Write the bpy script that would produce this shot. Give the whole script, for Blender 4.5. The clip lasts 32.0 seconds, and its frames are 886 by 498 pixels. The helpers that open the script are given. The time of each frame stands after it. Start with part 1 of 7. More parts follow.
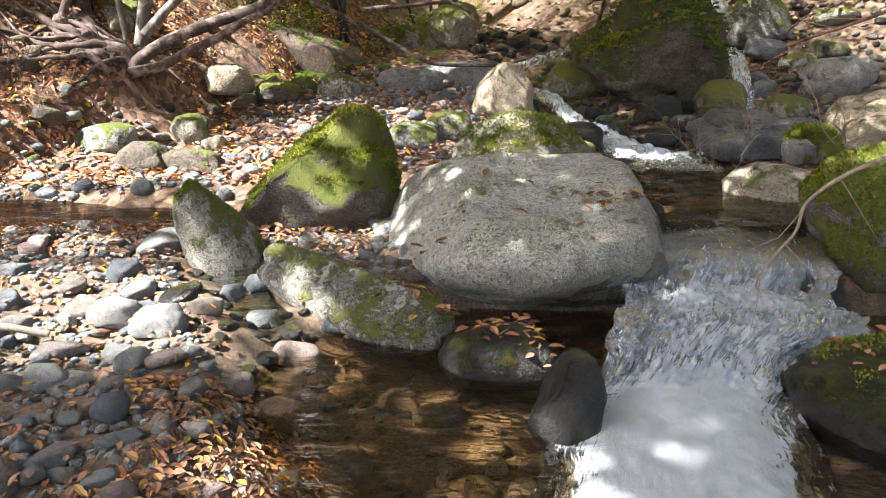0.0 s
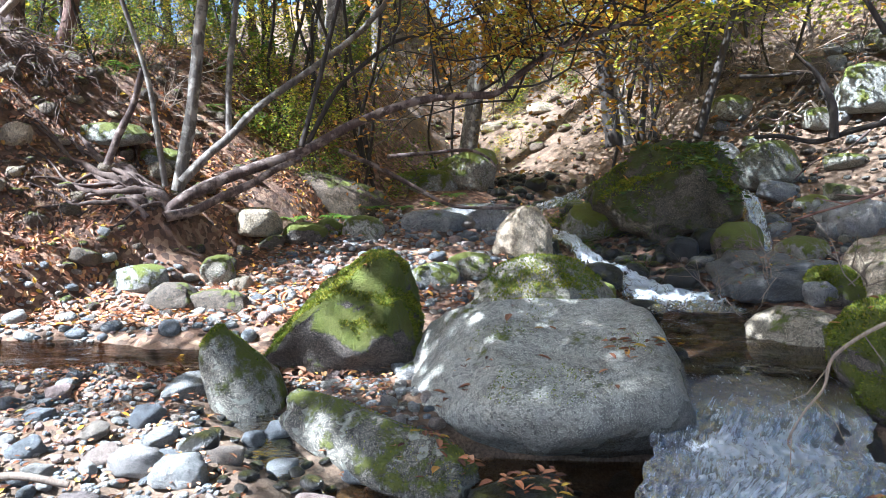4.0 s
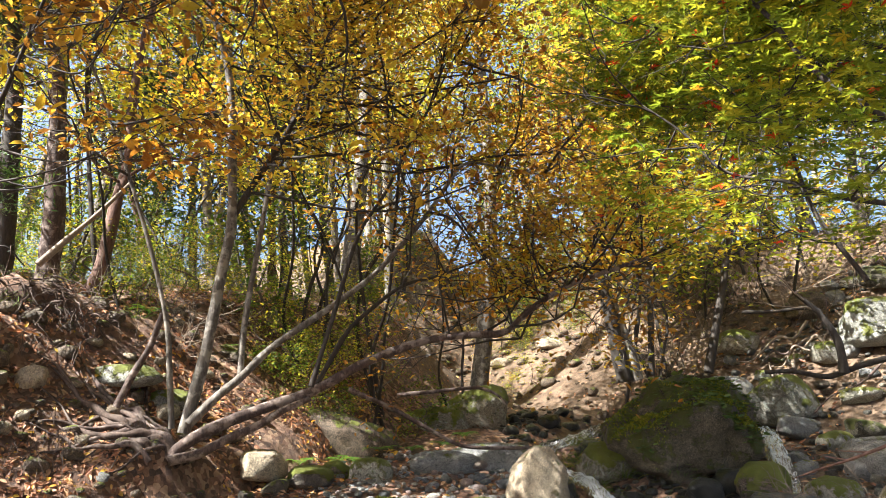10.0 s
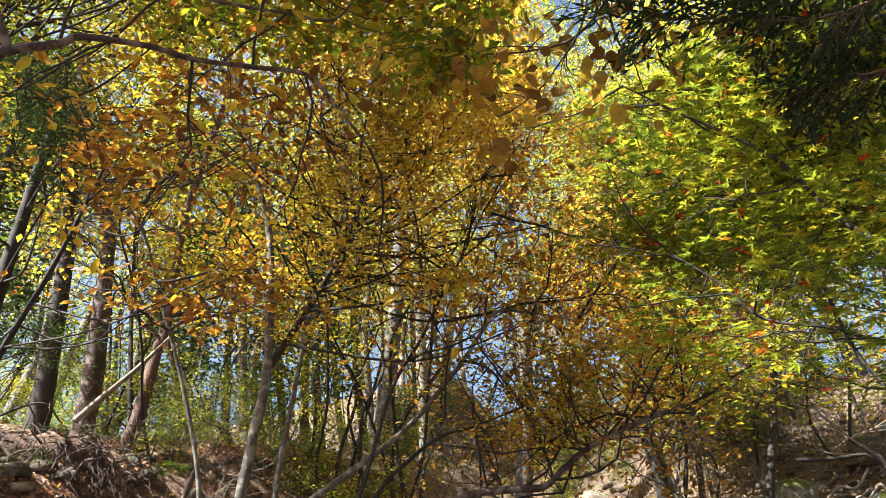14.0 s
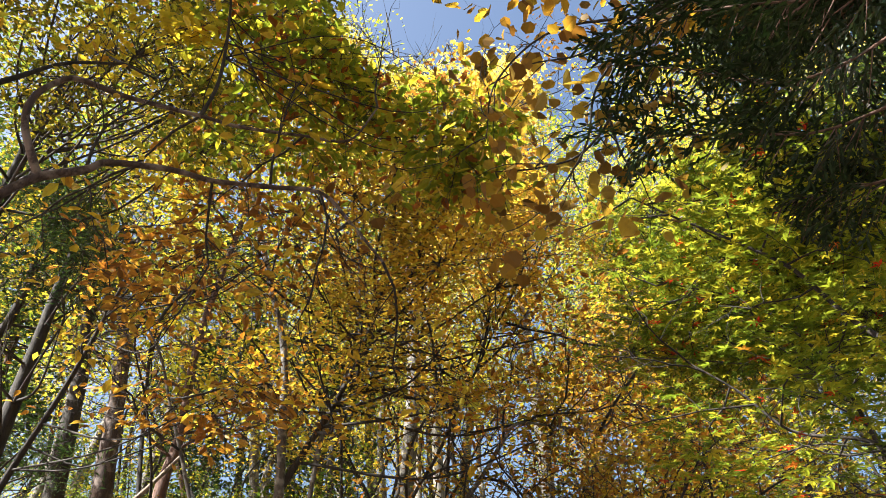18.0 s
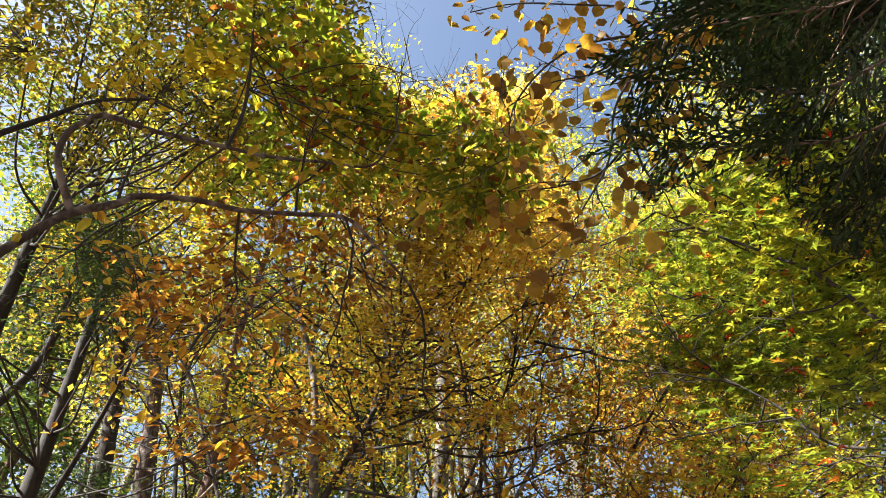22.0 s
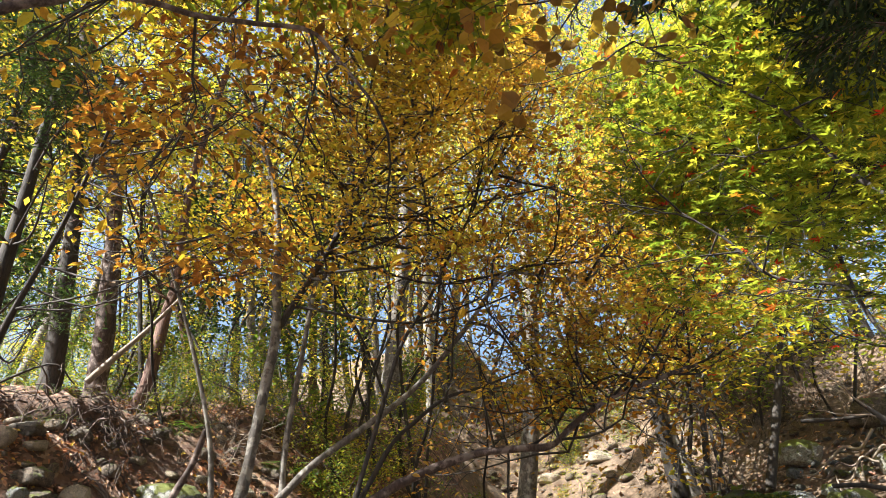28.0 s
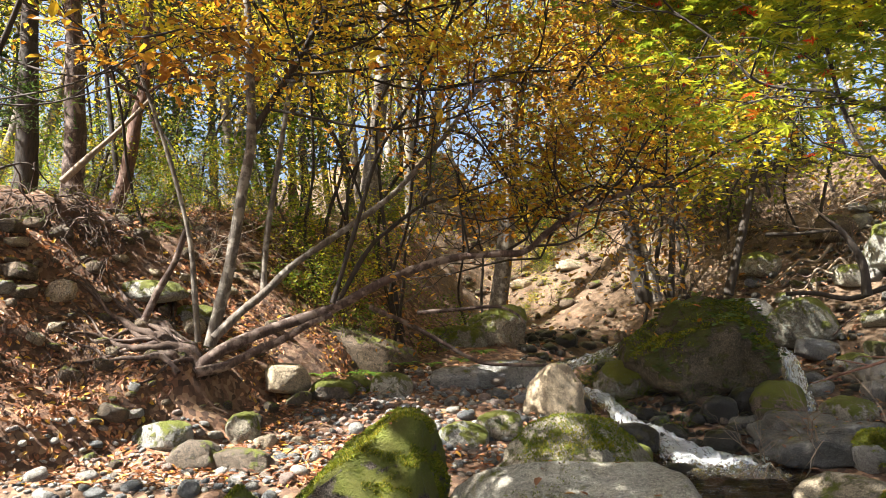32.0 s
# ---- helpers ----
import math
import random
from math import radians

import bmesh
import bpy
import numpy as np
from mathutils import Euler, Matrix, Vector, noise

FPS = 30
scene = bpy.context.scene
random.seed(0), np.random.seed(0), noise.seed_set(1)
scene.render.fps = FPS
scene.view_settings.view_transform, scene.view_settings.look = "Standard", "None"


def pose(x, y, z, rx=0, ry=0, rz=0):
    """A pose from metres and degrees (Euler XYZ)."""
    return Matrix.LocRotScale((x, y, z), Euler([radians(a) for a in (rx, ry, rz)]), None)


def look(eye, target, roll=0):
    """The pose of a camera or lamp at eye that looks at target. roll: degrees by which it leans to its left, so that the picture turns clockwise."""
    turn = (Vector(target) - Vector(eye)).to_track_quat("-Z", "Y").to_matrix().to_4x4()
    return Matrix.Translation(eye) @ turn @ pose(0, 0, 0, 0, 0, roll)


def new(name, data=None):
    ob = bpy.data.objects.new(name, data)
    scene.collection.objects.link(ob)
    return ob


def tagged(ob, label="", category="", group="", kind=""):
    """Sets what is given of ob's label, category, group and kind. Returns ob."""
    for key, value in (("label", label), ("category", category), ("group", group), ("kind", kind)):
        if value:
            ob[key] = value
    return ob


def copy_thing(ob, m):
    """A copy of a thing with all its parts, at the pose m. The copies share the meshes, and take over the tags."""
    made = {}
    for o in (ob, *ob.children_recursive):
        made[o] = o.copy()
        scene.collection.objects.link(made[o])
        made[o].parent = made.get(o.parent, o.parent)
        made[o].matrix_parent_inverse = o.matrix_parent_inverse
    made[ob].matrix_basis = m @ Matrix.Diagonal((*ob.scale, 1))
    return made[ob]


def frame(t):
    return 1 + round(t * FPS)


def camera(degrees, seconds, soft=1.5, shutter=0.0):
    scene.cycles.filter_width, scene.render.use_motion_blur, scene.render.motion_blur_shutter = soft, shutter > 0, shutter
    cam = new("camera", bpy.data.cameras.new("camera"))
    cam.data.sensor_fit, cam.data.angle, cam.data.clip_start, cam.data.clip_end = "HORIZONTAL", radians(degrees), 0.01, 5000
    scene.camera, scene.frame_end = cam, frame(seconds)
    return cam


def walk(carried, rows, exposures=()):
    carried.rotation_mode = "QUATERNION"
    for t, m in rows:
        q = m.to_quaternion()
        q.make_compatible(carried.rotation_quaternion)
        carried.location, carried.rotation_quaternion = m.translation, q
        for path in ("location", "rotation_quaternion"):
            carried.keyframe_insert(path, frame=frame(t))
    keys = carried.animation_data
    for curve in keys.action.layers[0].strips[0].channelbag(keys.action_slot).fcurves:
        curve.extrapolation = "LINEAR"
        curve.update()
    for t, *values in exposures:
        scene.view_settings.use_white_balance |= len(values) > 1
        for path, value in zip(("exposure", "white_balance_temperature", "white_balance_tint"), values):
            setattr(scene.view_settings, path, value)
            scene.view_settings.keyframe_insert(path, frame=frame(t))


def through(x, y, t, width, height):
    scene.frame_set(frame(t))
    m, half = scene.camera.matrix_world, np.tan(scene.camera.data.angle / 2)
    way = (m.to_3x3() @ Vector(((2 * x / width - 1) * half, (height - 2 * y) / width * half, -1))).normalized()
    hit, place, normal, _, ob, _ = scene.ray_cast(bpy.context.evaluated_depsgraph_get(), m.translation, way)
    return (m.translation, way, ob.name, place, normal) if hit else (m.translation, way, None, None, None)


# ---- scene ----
# camera and its way: a hand-held camera that stands still, tilts up from the stream to the canopy and down again
cam = camera(64.3, 32.0, soft=0.9)
PATH = [
    (0, 0.017, 0.080, 1.368, 74.94, -1.11, -1.79),
    (0.5, 0.017, 0.076, 1.378, 76.35, -1.10, -1.72),
    (1, 0.016, 0.074, 1.388, 77.77, -1.01, -1.55),
    (1.5, 0.014, 0.072, 1.396, 79.15, -0.92, -1.29),
    (2, 0.012, 0.066, 1.405, 80.45, -0.83, -0.87),
    (2.5, 0.009, 0.059, 1.415, 81.70, -0.92, -0.50),
    (3, 0.004, 0.053, 1.426, 82.97, -1.01, -0.27),
    (3.5, -0.003, 0.045, 1.439, 84.31, -1.04, -0.24),
    (5.5, -0.008, 0.017, 1.488, 89.83, -0.91, 0.01),
    (6, -0.003, 0.007, 1.497, 91.32, -0.86, -0.01),
    (6.5, -0.003, 0.007, 1.504, 93.11, -0.76, -0.09),
    (7, -0.003, 0.011, 1.509, 94.85, -0.65, -0.12),
    (7.5, 0.001, 0.011, 1.508, 96.69, -0.50, 0.03),
    (8, 0.009, 0.004, 1.503, 98.55, -0.37, 0.28),
    (8.5, 0.017, -0.003, 1.499, 100.32, -0.36, 0.50),
    (9, 0.023, -0.009, 1.498, 101.89, -0.41, 0.65),
    (9.5, 0.028, -0.019, 1.500, 103.23, -0.47, 0.77),
    (10, 0.031, -0.031, 1.506, 104.47, -0.56, 0.83),
    (10.5, 0.032, -0.042, 1.512, 105.78, -0.51, 1.00),
    (11, 0.032, -0.049, 1.517, 107.35, -0.40, 1.49),
    (11.5, 0.031, -0.056, 1.521, 109.08, -0.36, 2.24),
    (12, 0.027, -0.061, 1.524, 110.78, -0.33, 2.88),
    (12.5, 0.024, -0.065, 1.524, 112.27, -0.25, 3.24),
    (13, 0.022, -0.074, 1.525, 113.61, -0.26, 3.39),
    (13.5, 0.019, -0.083, 1.525, 114.99, -0.27, 3.52),
    (14, 0.018, -0.090, 1.526, 116.21, -0.23, 3.74),
    (14.5, 0.019, -0.092, 1.526, 117.53, -0.33, 4.00),
    (16.5, 0.020, -0.096, 1.531, 122.10, -0.24, 4.88),
    (17, 0.022, -0.100, 1.534, 123.01, -0.28, 4.91),
    (17.5, 0.023, -0.102, 1.540, 124.06, -0.11, 5.04),
    (18, 0.026, -0.102, 1.545, 125.05, 0.06, 5.30),
    (18.5, 0.029, -0.100, 1.548, 125.88, 0.04, 5.60),
    (19, 0.030, -0.100, 1.551, 126.37, 0.06, 5.86),
    (19.5, 0.028, -0.101, 1.552, 126.64, -0.07, 6.13),
    (20, 0.024, -0.103, 1.550, 126.62, -0.06, 6.47),
    (20.5, 0.021, -0.108, 1.544, 126.42, 0.15, 6.98),
    (21, 0.020, -0.113, 1.539, 126.42, 0.28, 7.43),
    (21.5, 0.020, -0.118, 1.538, 126.57, 0.38, 7.78),
    (22, 0.024, -0.117, 1.540, 126.71, 0.46, 8.07),
    (22.5, 0.030, -0.112, 1.542, 127.00, 0.41, 8.15),
    (23, 0.033, -0.107, 1.544, 127.15, 0.23, 8.06),
    (23.5, 0.033, -0.105, 1.545, 127.13, 0.10, 7.74),
    (24, 0.031, -0.100, 1.548, 126.60, -0.08, 7.29),
    (24.5, 0.029, -0.088, 1.550, 125.54, -0.32, 6.84),
    (26.5, 0.008, -0.086, 1.528, 119.44, -0.34, 5.29),
    (27, 0.005, -0.081, 1.517, 117.43, -0.37, 4.88),
    (27.5, 0.005, -0.074, 1.507, 115.39, -0.34, 4.51),
    (28, 0.010, -0.063, 1.503, 113.35, -0.38, 4.24),
    (28.5, 0.021, -0.046, 1.501, 111.16, -0.54, 3.96),
    (29, 0.031, -0.025, 1.491, 109.01, -0.75, 3.69),
    (29.5, 0.031, -0.003, 1.479, 106.82, -0.95, 3.32),
    (30, 0.026, 0.009, 1.472, 104.64, -1.16, 2.96),
    (30.5, 0.024, 0.011, 1.470, 102.62, -1.18, 2.71),
    (31, 0.026, 0.012, 1.468, 100.98, -1.12, 2.50),
    (31.5, 0.030, 0.013, 1.464, 99.57, -1.11, 2.46),
    (32, 0.031, 0.009, 1.462, 98.22, -1.24, 2.37),
]
EXPOSURES = [(0, 2.97, 5850, 9), (1, 2.95, 5750, 9), (2, 2.92, 5550, 9), (3, 2.87, 5150, 8), (3.5, 2.87, 5050, 8), (5.5, 2.8, 4700, 7), (6, 2.8, 4700, 7), (7, 2.75, 6000, 8), (9, 2.75, 6400, 9), (10.5, 2.65, 5900, 7), (13, 2.5, 5900, 6), (19, 2.35, 6000, 6), (24, 2.35, 6000, 6), (28, 2.5, 5900, 6), (32, 2.57, 6400, 9)]
walk(cam, [(r[0], pose(*r[1:])) for r in PATH], exposures=EXPOSURES)

# ---- daylight ----
SUN_DIR = Vector((-0.62, -0.28, 0.73)).normalized()
world = bpy.data.worlds.new("sky")
scene.world = world
world.use_nodes = True
wn = world.node_tree
sky = wn.nodes.new("ShaderNodeTexSky")
sky.sky_type = 'NISHITA'
sky.sun_disc = False
sky.sun_elevation = math.asin(SUN_DIR.z)
sky.sun_rotation = math.atan2(SUN_DIR.x, SUN_DIR.y)
sky.air_density, sky.dust_density = 1.0, 5.0
wn.links.new(sky.outputs[0], wn.nodes["Background"].inputs[0])
wn.nodes["Background"].inputs[1].default_value = 0.052
sun_data = bpy.data.lights.new("sun", 'SUN')
sun_data.energy, sun_data.angle, sun_data.color = 5.0, radians(0.53), (1.0, 0.93, 0.82)
sun = new("sun", sun_data)
sun.matrix_world = look(SUN_DIR * 60, (0, 0, 0))
scene.view_settings.exposure = 0.0
# ---- materials ----
def mat(name):
    m = bpy.data.materials.new(name)
    m.use_nodes = True
    nt = m.node_tree
    return m, nt, nt.nodes["Principled BSDF"]


def node(nt, kind, **values):
    n = nt.nodes.new(kind)
    for k, v in values.items():
        n.inputs[k].default_value = v
    return n


def ramp(nt, source, stops):
    r = nt.nodes.new("ShaderNodeValToRGB")
    e = r.color_ramp.elements
    while len(e) < len(stops):
        e.new(0.5)
    for el, (p, c) in zip(e, stops):
        el.position, el.color = p, (*c, 1)
    nt.links.new(source, r.inputs[0])
    return r.outputs[0]


def noise_tex(nt, scale, detail=5.0, rough=0.6, vec=None, warp=0.0):
    n = node(nt, "ShaderNodeTexNoise", Scale=scale, Detail=detail, Roughness=rough, Distortion=warp)
    if vec is None:
        vec = nt.nodes.new("ShaderNodeTexCoord").outputs["Object"]
    nt.links.new(vec, n.inputs["Vector"])
    return n.outputs["Fac"]


def mixc(nt, fac, a, b, blend='MIX'):
    n = nt.nodes.new("ShaderNodeMix")
    n.data_type, n.blend_type = 'RGBA', blend
    for slot, v in ((0, fac), (6, a), (7, b)):
        if isinstance(v, (float, int)):
            n.inputs[slot].default_value = v
        elif isinstance(v, tuple):
            n.inputs[slot].default_value = (*v, 1)
        else:
            nt.links.new(v, n.inputs[slot])
    return n.outputs[2]


def math_n(nt, op, a, b=0.0, clamp=False):
    n = nt.nodes.new("ShaderNodeMath")
    n.operation, n.use_clamp = op, clamp
    for slot, v in ((0, a), (1, b)):
        if isinstance(v, (float, int)):
            n.inputs[slot].default_value = v
        else:
            nt.links.new(v, n.inputs[slot])
    return n.outputs[0]


def bump(nt, bsdf, height, strength, distance):
    b = node(nt, "ShaderNodeBump", Strength=strength, Distance=distance)
    nt.links.new(height, b.inputs["Height"])
    nt.links.new(b.outputs[0], bsdf.inputs["Normal"])


def world_pos(nt):
    return nt.nodes.new("ShaderNodeNewGeometry").outputs["Position"]


def rock_material(name, dark, light, moss=0.0, lichen=0.0, rough=0.8, wet=0.0, moss_col=((0.07, 0.1, 0.008), (0.24, 0.27, 0.025)), scale=1.0, mixed=False, cling=0.5, splash_shade=None):
    """Stone with grain, stains, lichen spots and moss on the faces that look up."""
    m, nt, bs = mat(name)
    if not wet and name != "wet_step_stone":
        dark, light = tuple(c * 1.3 for c in dark), tuple(c * 1.3 for c in light)
    big = noise_tex(nt, 2.2 * scale, 6)
    fine = noise_tex(nt, 38 * scale, 8, 0.75)
    speck = noise_tex(nt, 140 * scale, 3, 0.6)
    col = ramp(nt, big, [(0.3, dark), (0.7, light)])
    mid = noise_tex(nt, 9 * scale, 6, 0.65)
    col = mixc(nt, ramp(nt, mid, [(0.42, (0, 0, 0)), (0.6, (0.7, 0.7, 0.7))]), col, tuple(c * 0.55 for c in dark))
    col = mixc(nt, ramp(nt, fine, [(0.46, (0, 0, 0)), (0.58, (0.85, 0.85, 0.85))]), col, tuple(c * 0.35 for c in dark))
    col = mixc(nt, ramp(nt, speck, [(0.53, (0, 0, 0)), (0.6, (0.7, 0.7, 0.7))]), col, tuple(min(0.8, c * 1.75) for c in light))
    stain = noise_tex(nt, 0.9 * scale, 5, 0.65, warp=0.8)
    col = mixc(nt, 0.8, col, ramp(nt, stain, [(0.35, (0.68, 0.66, 0.62)), (0.5, (1, 1, 1)), (0.65, (1.2, 1.17, 1.1))]), 'MULTIPLY')
    if lichen:
        spots = noise_tex(nt, 13 * scale, 3, 0.5, warp=1.2)
        col = mixc(nt, ramp(nt, spots, [(0.62 - lichen * 0.1, (0, 0, 0)), (0.66 - lichen * 0.1, (0.65, 0.65, 0.65))]), col, (0.36, 0.38, 0.33))
    rnd = nt.nodes.new("ShaderNodeObjectInfo").outputs["Random"]
    if mixed:
        isl = nt.nodes.new("ShaderNodeNewGeometry").outputs["Random Per Island"]
        pick = math_n(nt, 'FRACT', math_n(nt, 'ADD', rnd, isl))
        col = mixc(nt, 1.0, col, ramp(nt, pick, [(0.0, (0.4, 0.44, 0.5)), (0.25, (0.75, 0.8, 0.85)), (0.45, (1.1, 1.08, 1.05)), (0.6, (1.15, 0.85, 0.78)), (0.75, (0.8, 0.68, 0.55)), (0.9, (1.5, 1.5, 1.45)), (1.0, (0.6, 0.6, 0.58))]), 'MULTIPLY')
    col = mixc(nt, 0.0 if mixed else 0.55, col, ramp(nt, rnd, [(0.0, (0.62, 0.66, 0.72)), (0.45, (1, 1, 1)), (0.75, (1.0, 0.88, 0.8)), (1.0, (1.25, 1.2, 1.1))]), 'MULTIPLY')
    rough_v = rough
    height = math_n(nt, 'ADD', math_n(nt, 'MULTIPLY', fine, 0.7), math_n(nt, 'MULTIPLY', speck, 0.25))
    if moss:
        geo = nt.nodes.new("ShaderNodeNewGeometry")
        sep = nt.nodes.new("ShaderNodeSeparateXYZ")
        nt.links.new(geo.outputs["Normal"], sep.inputs[0])
        patch = noise_tex(nt, 4.5 * scale, 7, 0.68)
        f = math_n(nt, 'ADD', math_n(nt, 'MULTIPLY', sep.outputs[2], cling), math_n(nt, 'MULTIPLY', patch, 2.6))
        fac = ramp(nt, math_n(nt, 'ADD', f, moss * 1.2 - 2.05), [(0.0, (0, 0, 0)), (0.22, (1, 1, 1))])
        tuft = noise_tex(nt, 75 * scale, 4, 0.7)
        mcol = mixc(nt, tuft, moss_col[0], moss_col[1])
        mcol = mixc(nt, ramp(nt, noise_tex(nt, 6 * scale, 4), [(0.35, (0, 0, 0)), (0.75, (0.7, 0.7, 0.7))]), mcol, (0.13, 0.11, 0.02))
        col = mixc(nt, fac, col, mcol)
        height = math_n(nt, 'ADD', height, math_n(nt, 'MULTIPLY', math_n(nt, 'MULTIPLY', tuft, 3.0), fac))
    if splash_shade:
        # end kept wet by spray: darker, glossy; shade under the overhang coloured in too
        sxyz = nt.nodes.new("ShaderNodeSeparateXYZ")
        nt.links.new(nt.nodes.new("ShaderNodeTexCoord").outputs["Object"], sxyz.inputs[0])
        sf = math_n(nt, 'ADD', math_n(nt, 'MULTIPLY', sxyz.outputs[0], splash_shade[0]), math_n(nt, 'MULTIPLY', sxyz.outputs[2], splash_shade[1]))
        sf = math_n(nt, 'ADD', sf, math_n(nt, 'MULTIPLY', noise_tex(nt, 3.5, 4), 0.5))
        sf = ramp(nt, math_n(nt, 'ADD', sf, splash_shade[2]), [(0.35, (0, 0, 0)), (0.6, (1, 1, 1))])
        col = mixc(nt, math_n(nt, 'MULTIPLY', sf, 0.72), col, (0.035, 0.034, 0.028))
        nt.links.new(math_n(nt, 'SUBTRACT', rough, math_n(nt, 'MULTIPLY', sf, rough - 0.2)), bs.inputs["Roughness"])
    elif wet:
        w = noise_tex(nt, 3.0, 3)
        rr = ramp(nt, w, [(0.4, (rough, rough, rough)), (0.6, (rough - wet, rough - wet, rough - wet))])
        nt.links.new(rr, bs.inputs["Roughness"])
    else:
        bs.inputs["Roughness"].default_value = rough_v
    nt.links.new(col, bs.inputs["Base Color"])
    bump(nt, bs, math_n(nt, 'ADD', height, math_n(nt, 'MULTIPLY', mid, 1.2)), 0.95, 0.03)
    return m


def leaf_material(name, stops, through=0.5, rough=0.5, tint=0.35, glow=(1.5, 1.3, 0.85)):
    m, nt, bs = mat(name)
    isl = nt.nodes.new("ShaderNodeNewGeometry").outputs["Random Per Island"]
    col = ramp(nt, isl, stops)
    rnd = nt.nodes.new("ShaderNodeObjectInfo").outputs["Random"]
    col = mixc(nt, tint, col, ramp(nt, rnd, [(0.0, (0.75, 0.95, 0.8)), (0.5, (1, 1, 1)), (1.0, (1.35, 1.0, 0.75))]), 'MULTIPLY')
    drift = noise_tex(nt, 0.9, 3, 0.6, world_pos(nt))
    col = mixc(nt, 0.8, col, ramp(nt, drift, [(0.34, (0.62, 0.74, 0.7)), (0.5, (1, 1, 1)), (0.66, (1.3, 1.12, 0.85))]), 'MULTIPLY')
    blot = noise_tex(nt, 40, 3)
    col = mixc(nt, ramp(nt, blot, [(0.55, (0, 0, 0)), (0.75, (0.45, 0.45, 0.45))]), col, (0.12, 0.06, 0.02))
    nt.links.new(col, bs.inputs["Base Color"])
    bs.inputs["Roughness"].default_value = rough
    bs.inputs["Specular IOR Level"].default_value = 0.35
    tr = nt.nodes.new("ShaderNodeBsdfTranslucent")
    nt.links.new(mixc(nt, 1.0, col, glow, 'MULTIPLY'), tr.inputs[0])
    mx = nt.nodes.new("ShaderNodeMixShader")
    mx.inputs[0].default_value = through
    nt.links.new(bs.outputs[0], mx.inputs[1])
    nt.links.new(tr.outputs[0], mx.inputs[2])
    nt.links.new(mx.outputs[0], nt.nodes["Material Output"].inputs[0])
    return m


def bark_material(name, dark, light, scale=1.0, blotch=None):
    m, nt, bs = mat(name)
    tc = nt.nodes.new("ShaderNodeTexCoord")
    mp = nt.nodes.new("ShaderNodeMapping")
    mp.inputs["Scale"].default_value = (1, 1, 0.22)
    nt.links.new(tc.outputs["Object"], mp.inputs[0])
    streak = noise_tex(nt, 34 * scale, 7, 0.7, mp.outputs[0])
    big = noise_tex(nt, 4 * scale, 4)
    col = ramp(nt, streak, [(0.35, dark), (0.65, light)])
    col = mixc(nt, math_n(nt, 'MULTIPLY', big, 0.7), col, tuple(c * 0.6 for c in dark))
    if blotch:
        col = mixc(nt, ramp(nt, noise_tex(nt, 7 * scale, 4, 0.6), [(0.5, (0, 0, 0)), (0.6, (0.8, 0.8, 0.8))]), col, blotch)
    nt.links.new(col, bs.inputs["Base Color"])
    bs.inputs["Roughness"].default_value = 0.9
    bump(nt, bs, streak, 0.6, 0.012)
    return m


def ground_material():
    """Forest soil: brown earth, fallen leaves, gravel by the stream and pale scree on the far slope."""
    m, nt, bs = mat("forest_soil")
    pos = world_pos(nt)
    big = noise_tex(nt, 0.55, 5, 0.6, pos)
    fine = noise_tex(nt, 9, 8, 0.75, pos)
    grit = noise_tex(nt, 60, 5, 0.7, pos)
    vor = node(nt, "ShaderNodeTexVoronoi", Scale=17.0)
    warp = mixc(nt, 0.06, pos, node(nt, "ShaderNodeTexNoise", Scale=6.0).outputs["Color"], 'ADD')
    nt.links.new(warp, vor.inputs["Vector"])
    sep = nt.nodes.new("ShaderNodeSeparateColor")
    nt.links.new(vor.outputs["Color"], sep.inputs[0])
    litter = ramp(nt, sep.outputs[0], [(0.0, (0.03, 0.017, 0.011)), (0.35, (0.11, 0.052, 0.03)), (0.6, (0.2, 0.1, 0.055)), (0.8, (0.28, 0.16, 0.095)), (1.0, (0.42, 0.28, 0.17))])
    soil = ramp(nt, fine, [(0.32, (0.025, 0.015, 0.011)), (0.55, (0.11, 0.068, 0.048)), (0.75, (0.26, 0.18, 0.13))])
    col = mixc(nt, ramp(nt, big, [(0.35, (0.25, 0.25, 0.25)), (0.6, (0.8, 0.8, 0.8))]), soil, litter)
    xyz = nt.nodes.new("ShaderNodeSeparateXYZ")
    nt.links.new(pos, xyz.inputs[0])
    # scree on the far and the right slope
    far = math_n(nt, 'ADD', math_n(nt, 'MULTIPLY', xyz.outputs[1], 0.06), math_n(nt, 'MULTIPLY', xyz.outputs[0], 0.075))
    far = math_n(nt, 'ADD', far, math_n(nt, 'MULTIPLY', big, 0.35))
    scree = ramp(nt, fine, [(0.3, (0.03, 0.02, 0.014)), (0.5, (0.1, 0.068, 0.042)), (0.72, (0.22, 0.155, 0.1))])
    col = mixc(nt, ramp(nt, far, [(0.97, (0, 0, 0)), (1.0, (0.8, 0.8, 0.8))]), col, scree)
    # stony bed low by the water
    low = math_n(nt, 'SUBTRACT', 1.0, math_n(nt, 'MULTIPLY', xyz.outputs[2], 2.6), True)
    bed = ramp(nt, grit, [(0.35, (0.06, 0.042, 0.027)), (0.6, (0.2, 0.148, 0.096)), (0.75, (0.33, 0.27, 0.2))])
    col = mixc(nt, math_n(nt, 'MULTIPLY', low, 0.85), col, bed)
    nt.links.new(col, bs.inputs["Base Color"])
    bs.inputs["Roughness"].default_value = 0.92
    h = math_n(nt, 'ADD', math_n(nt, 'MULTIPLY', fine, 1.0), math_n(nt, 'MULTIPLY', grit, 0.35))
    h = math_n(nt, 'ADD', h, math_n(nt, 'MULTIPLY', sep.outputs[1], 0.35))
    bump(nt, bs, h, 0.8, 0.04)
    return m


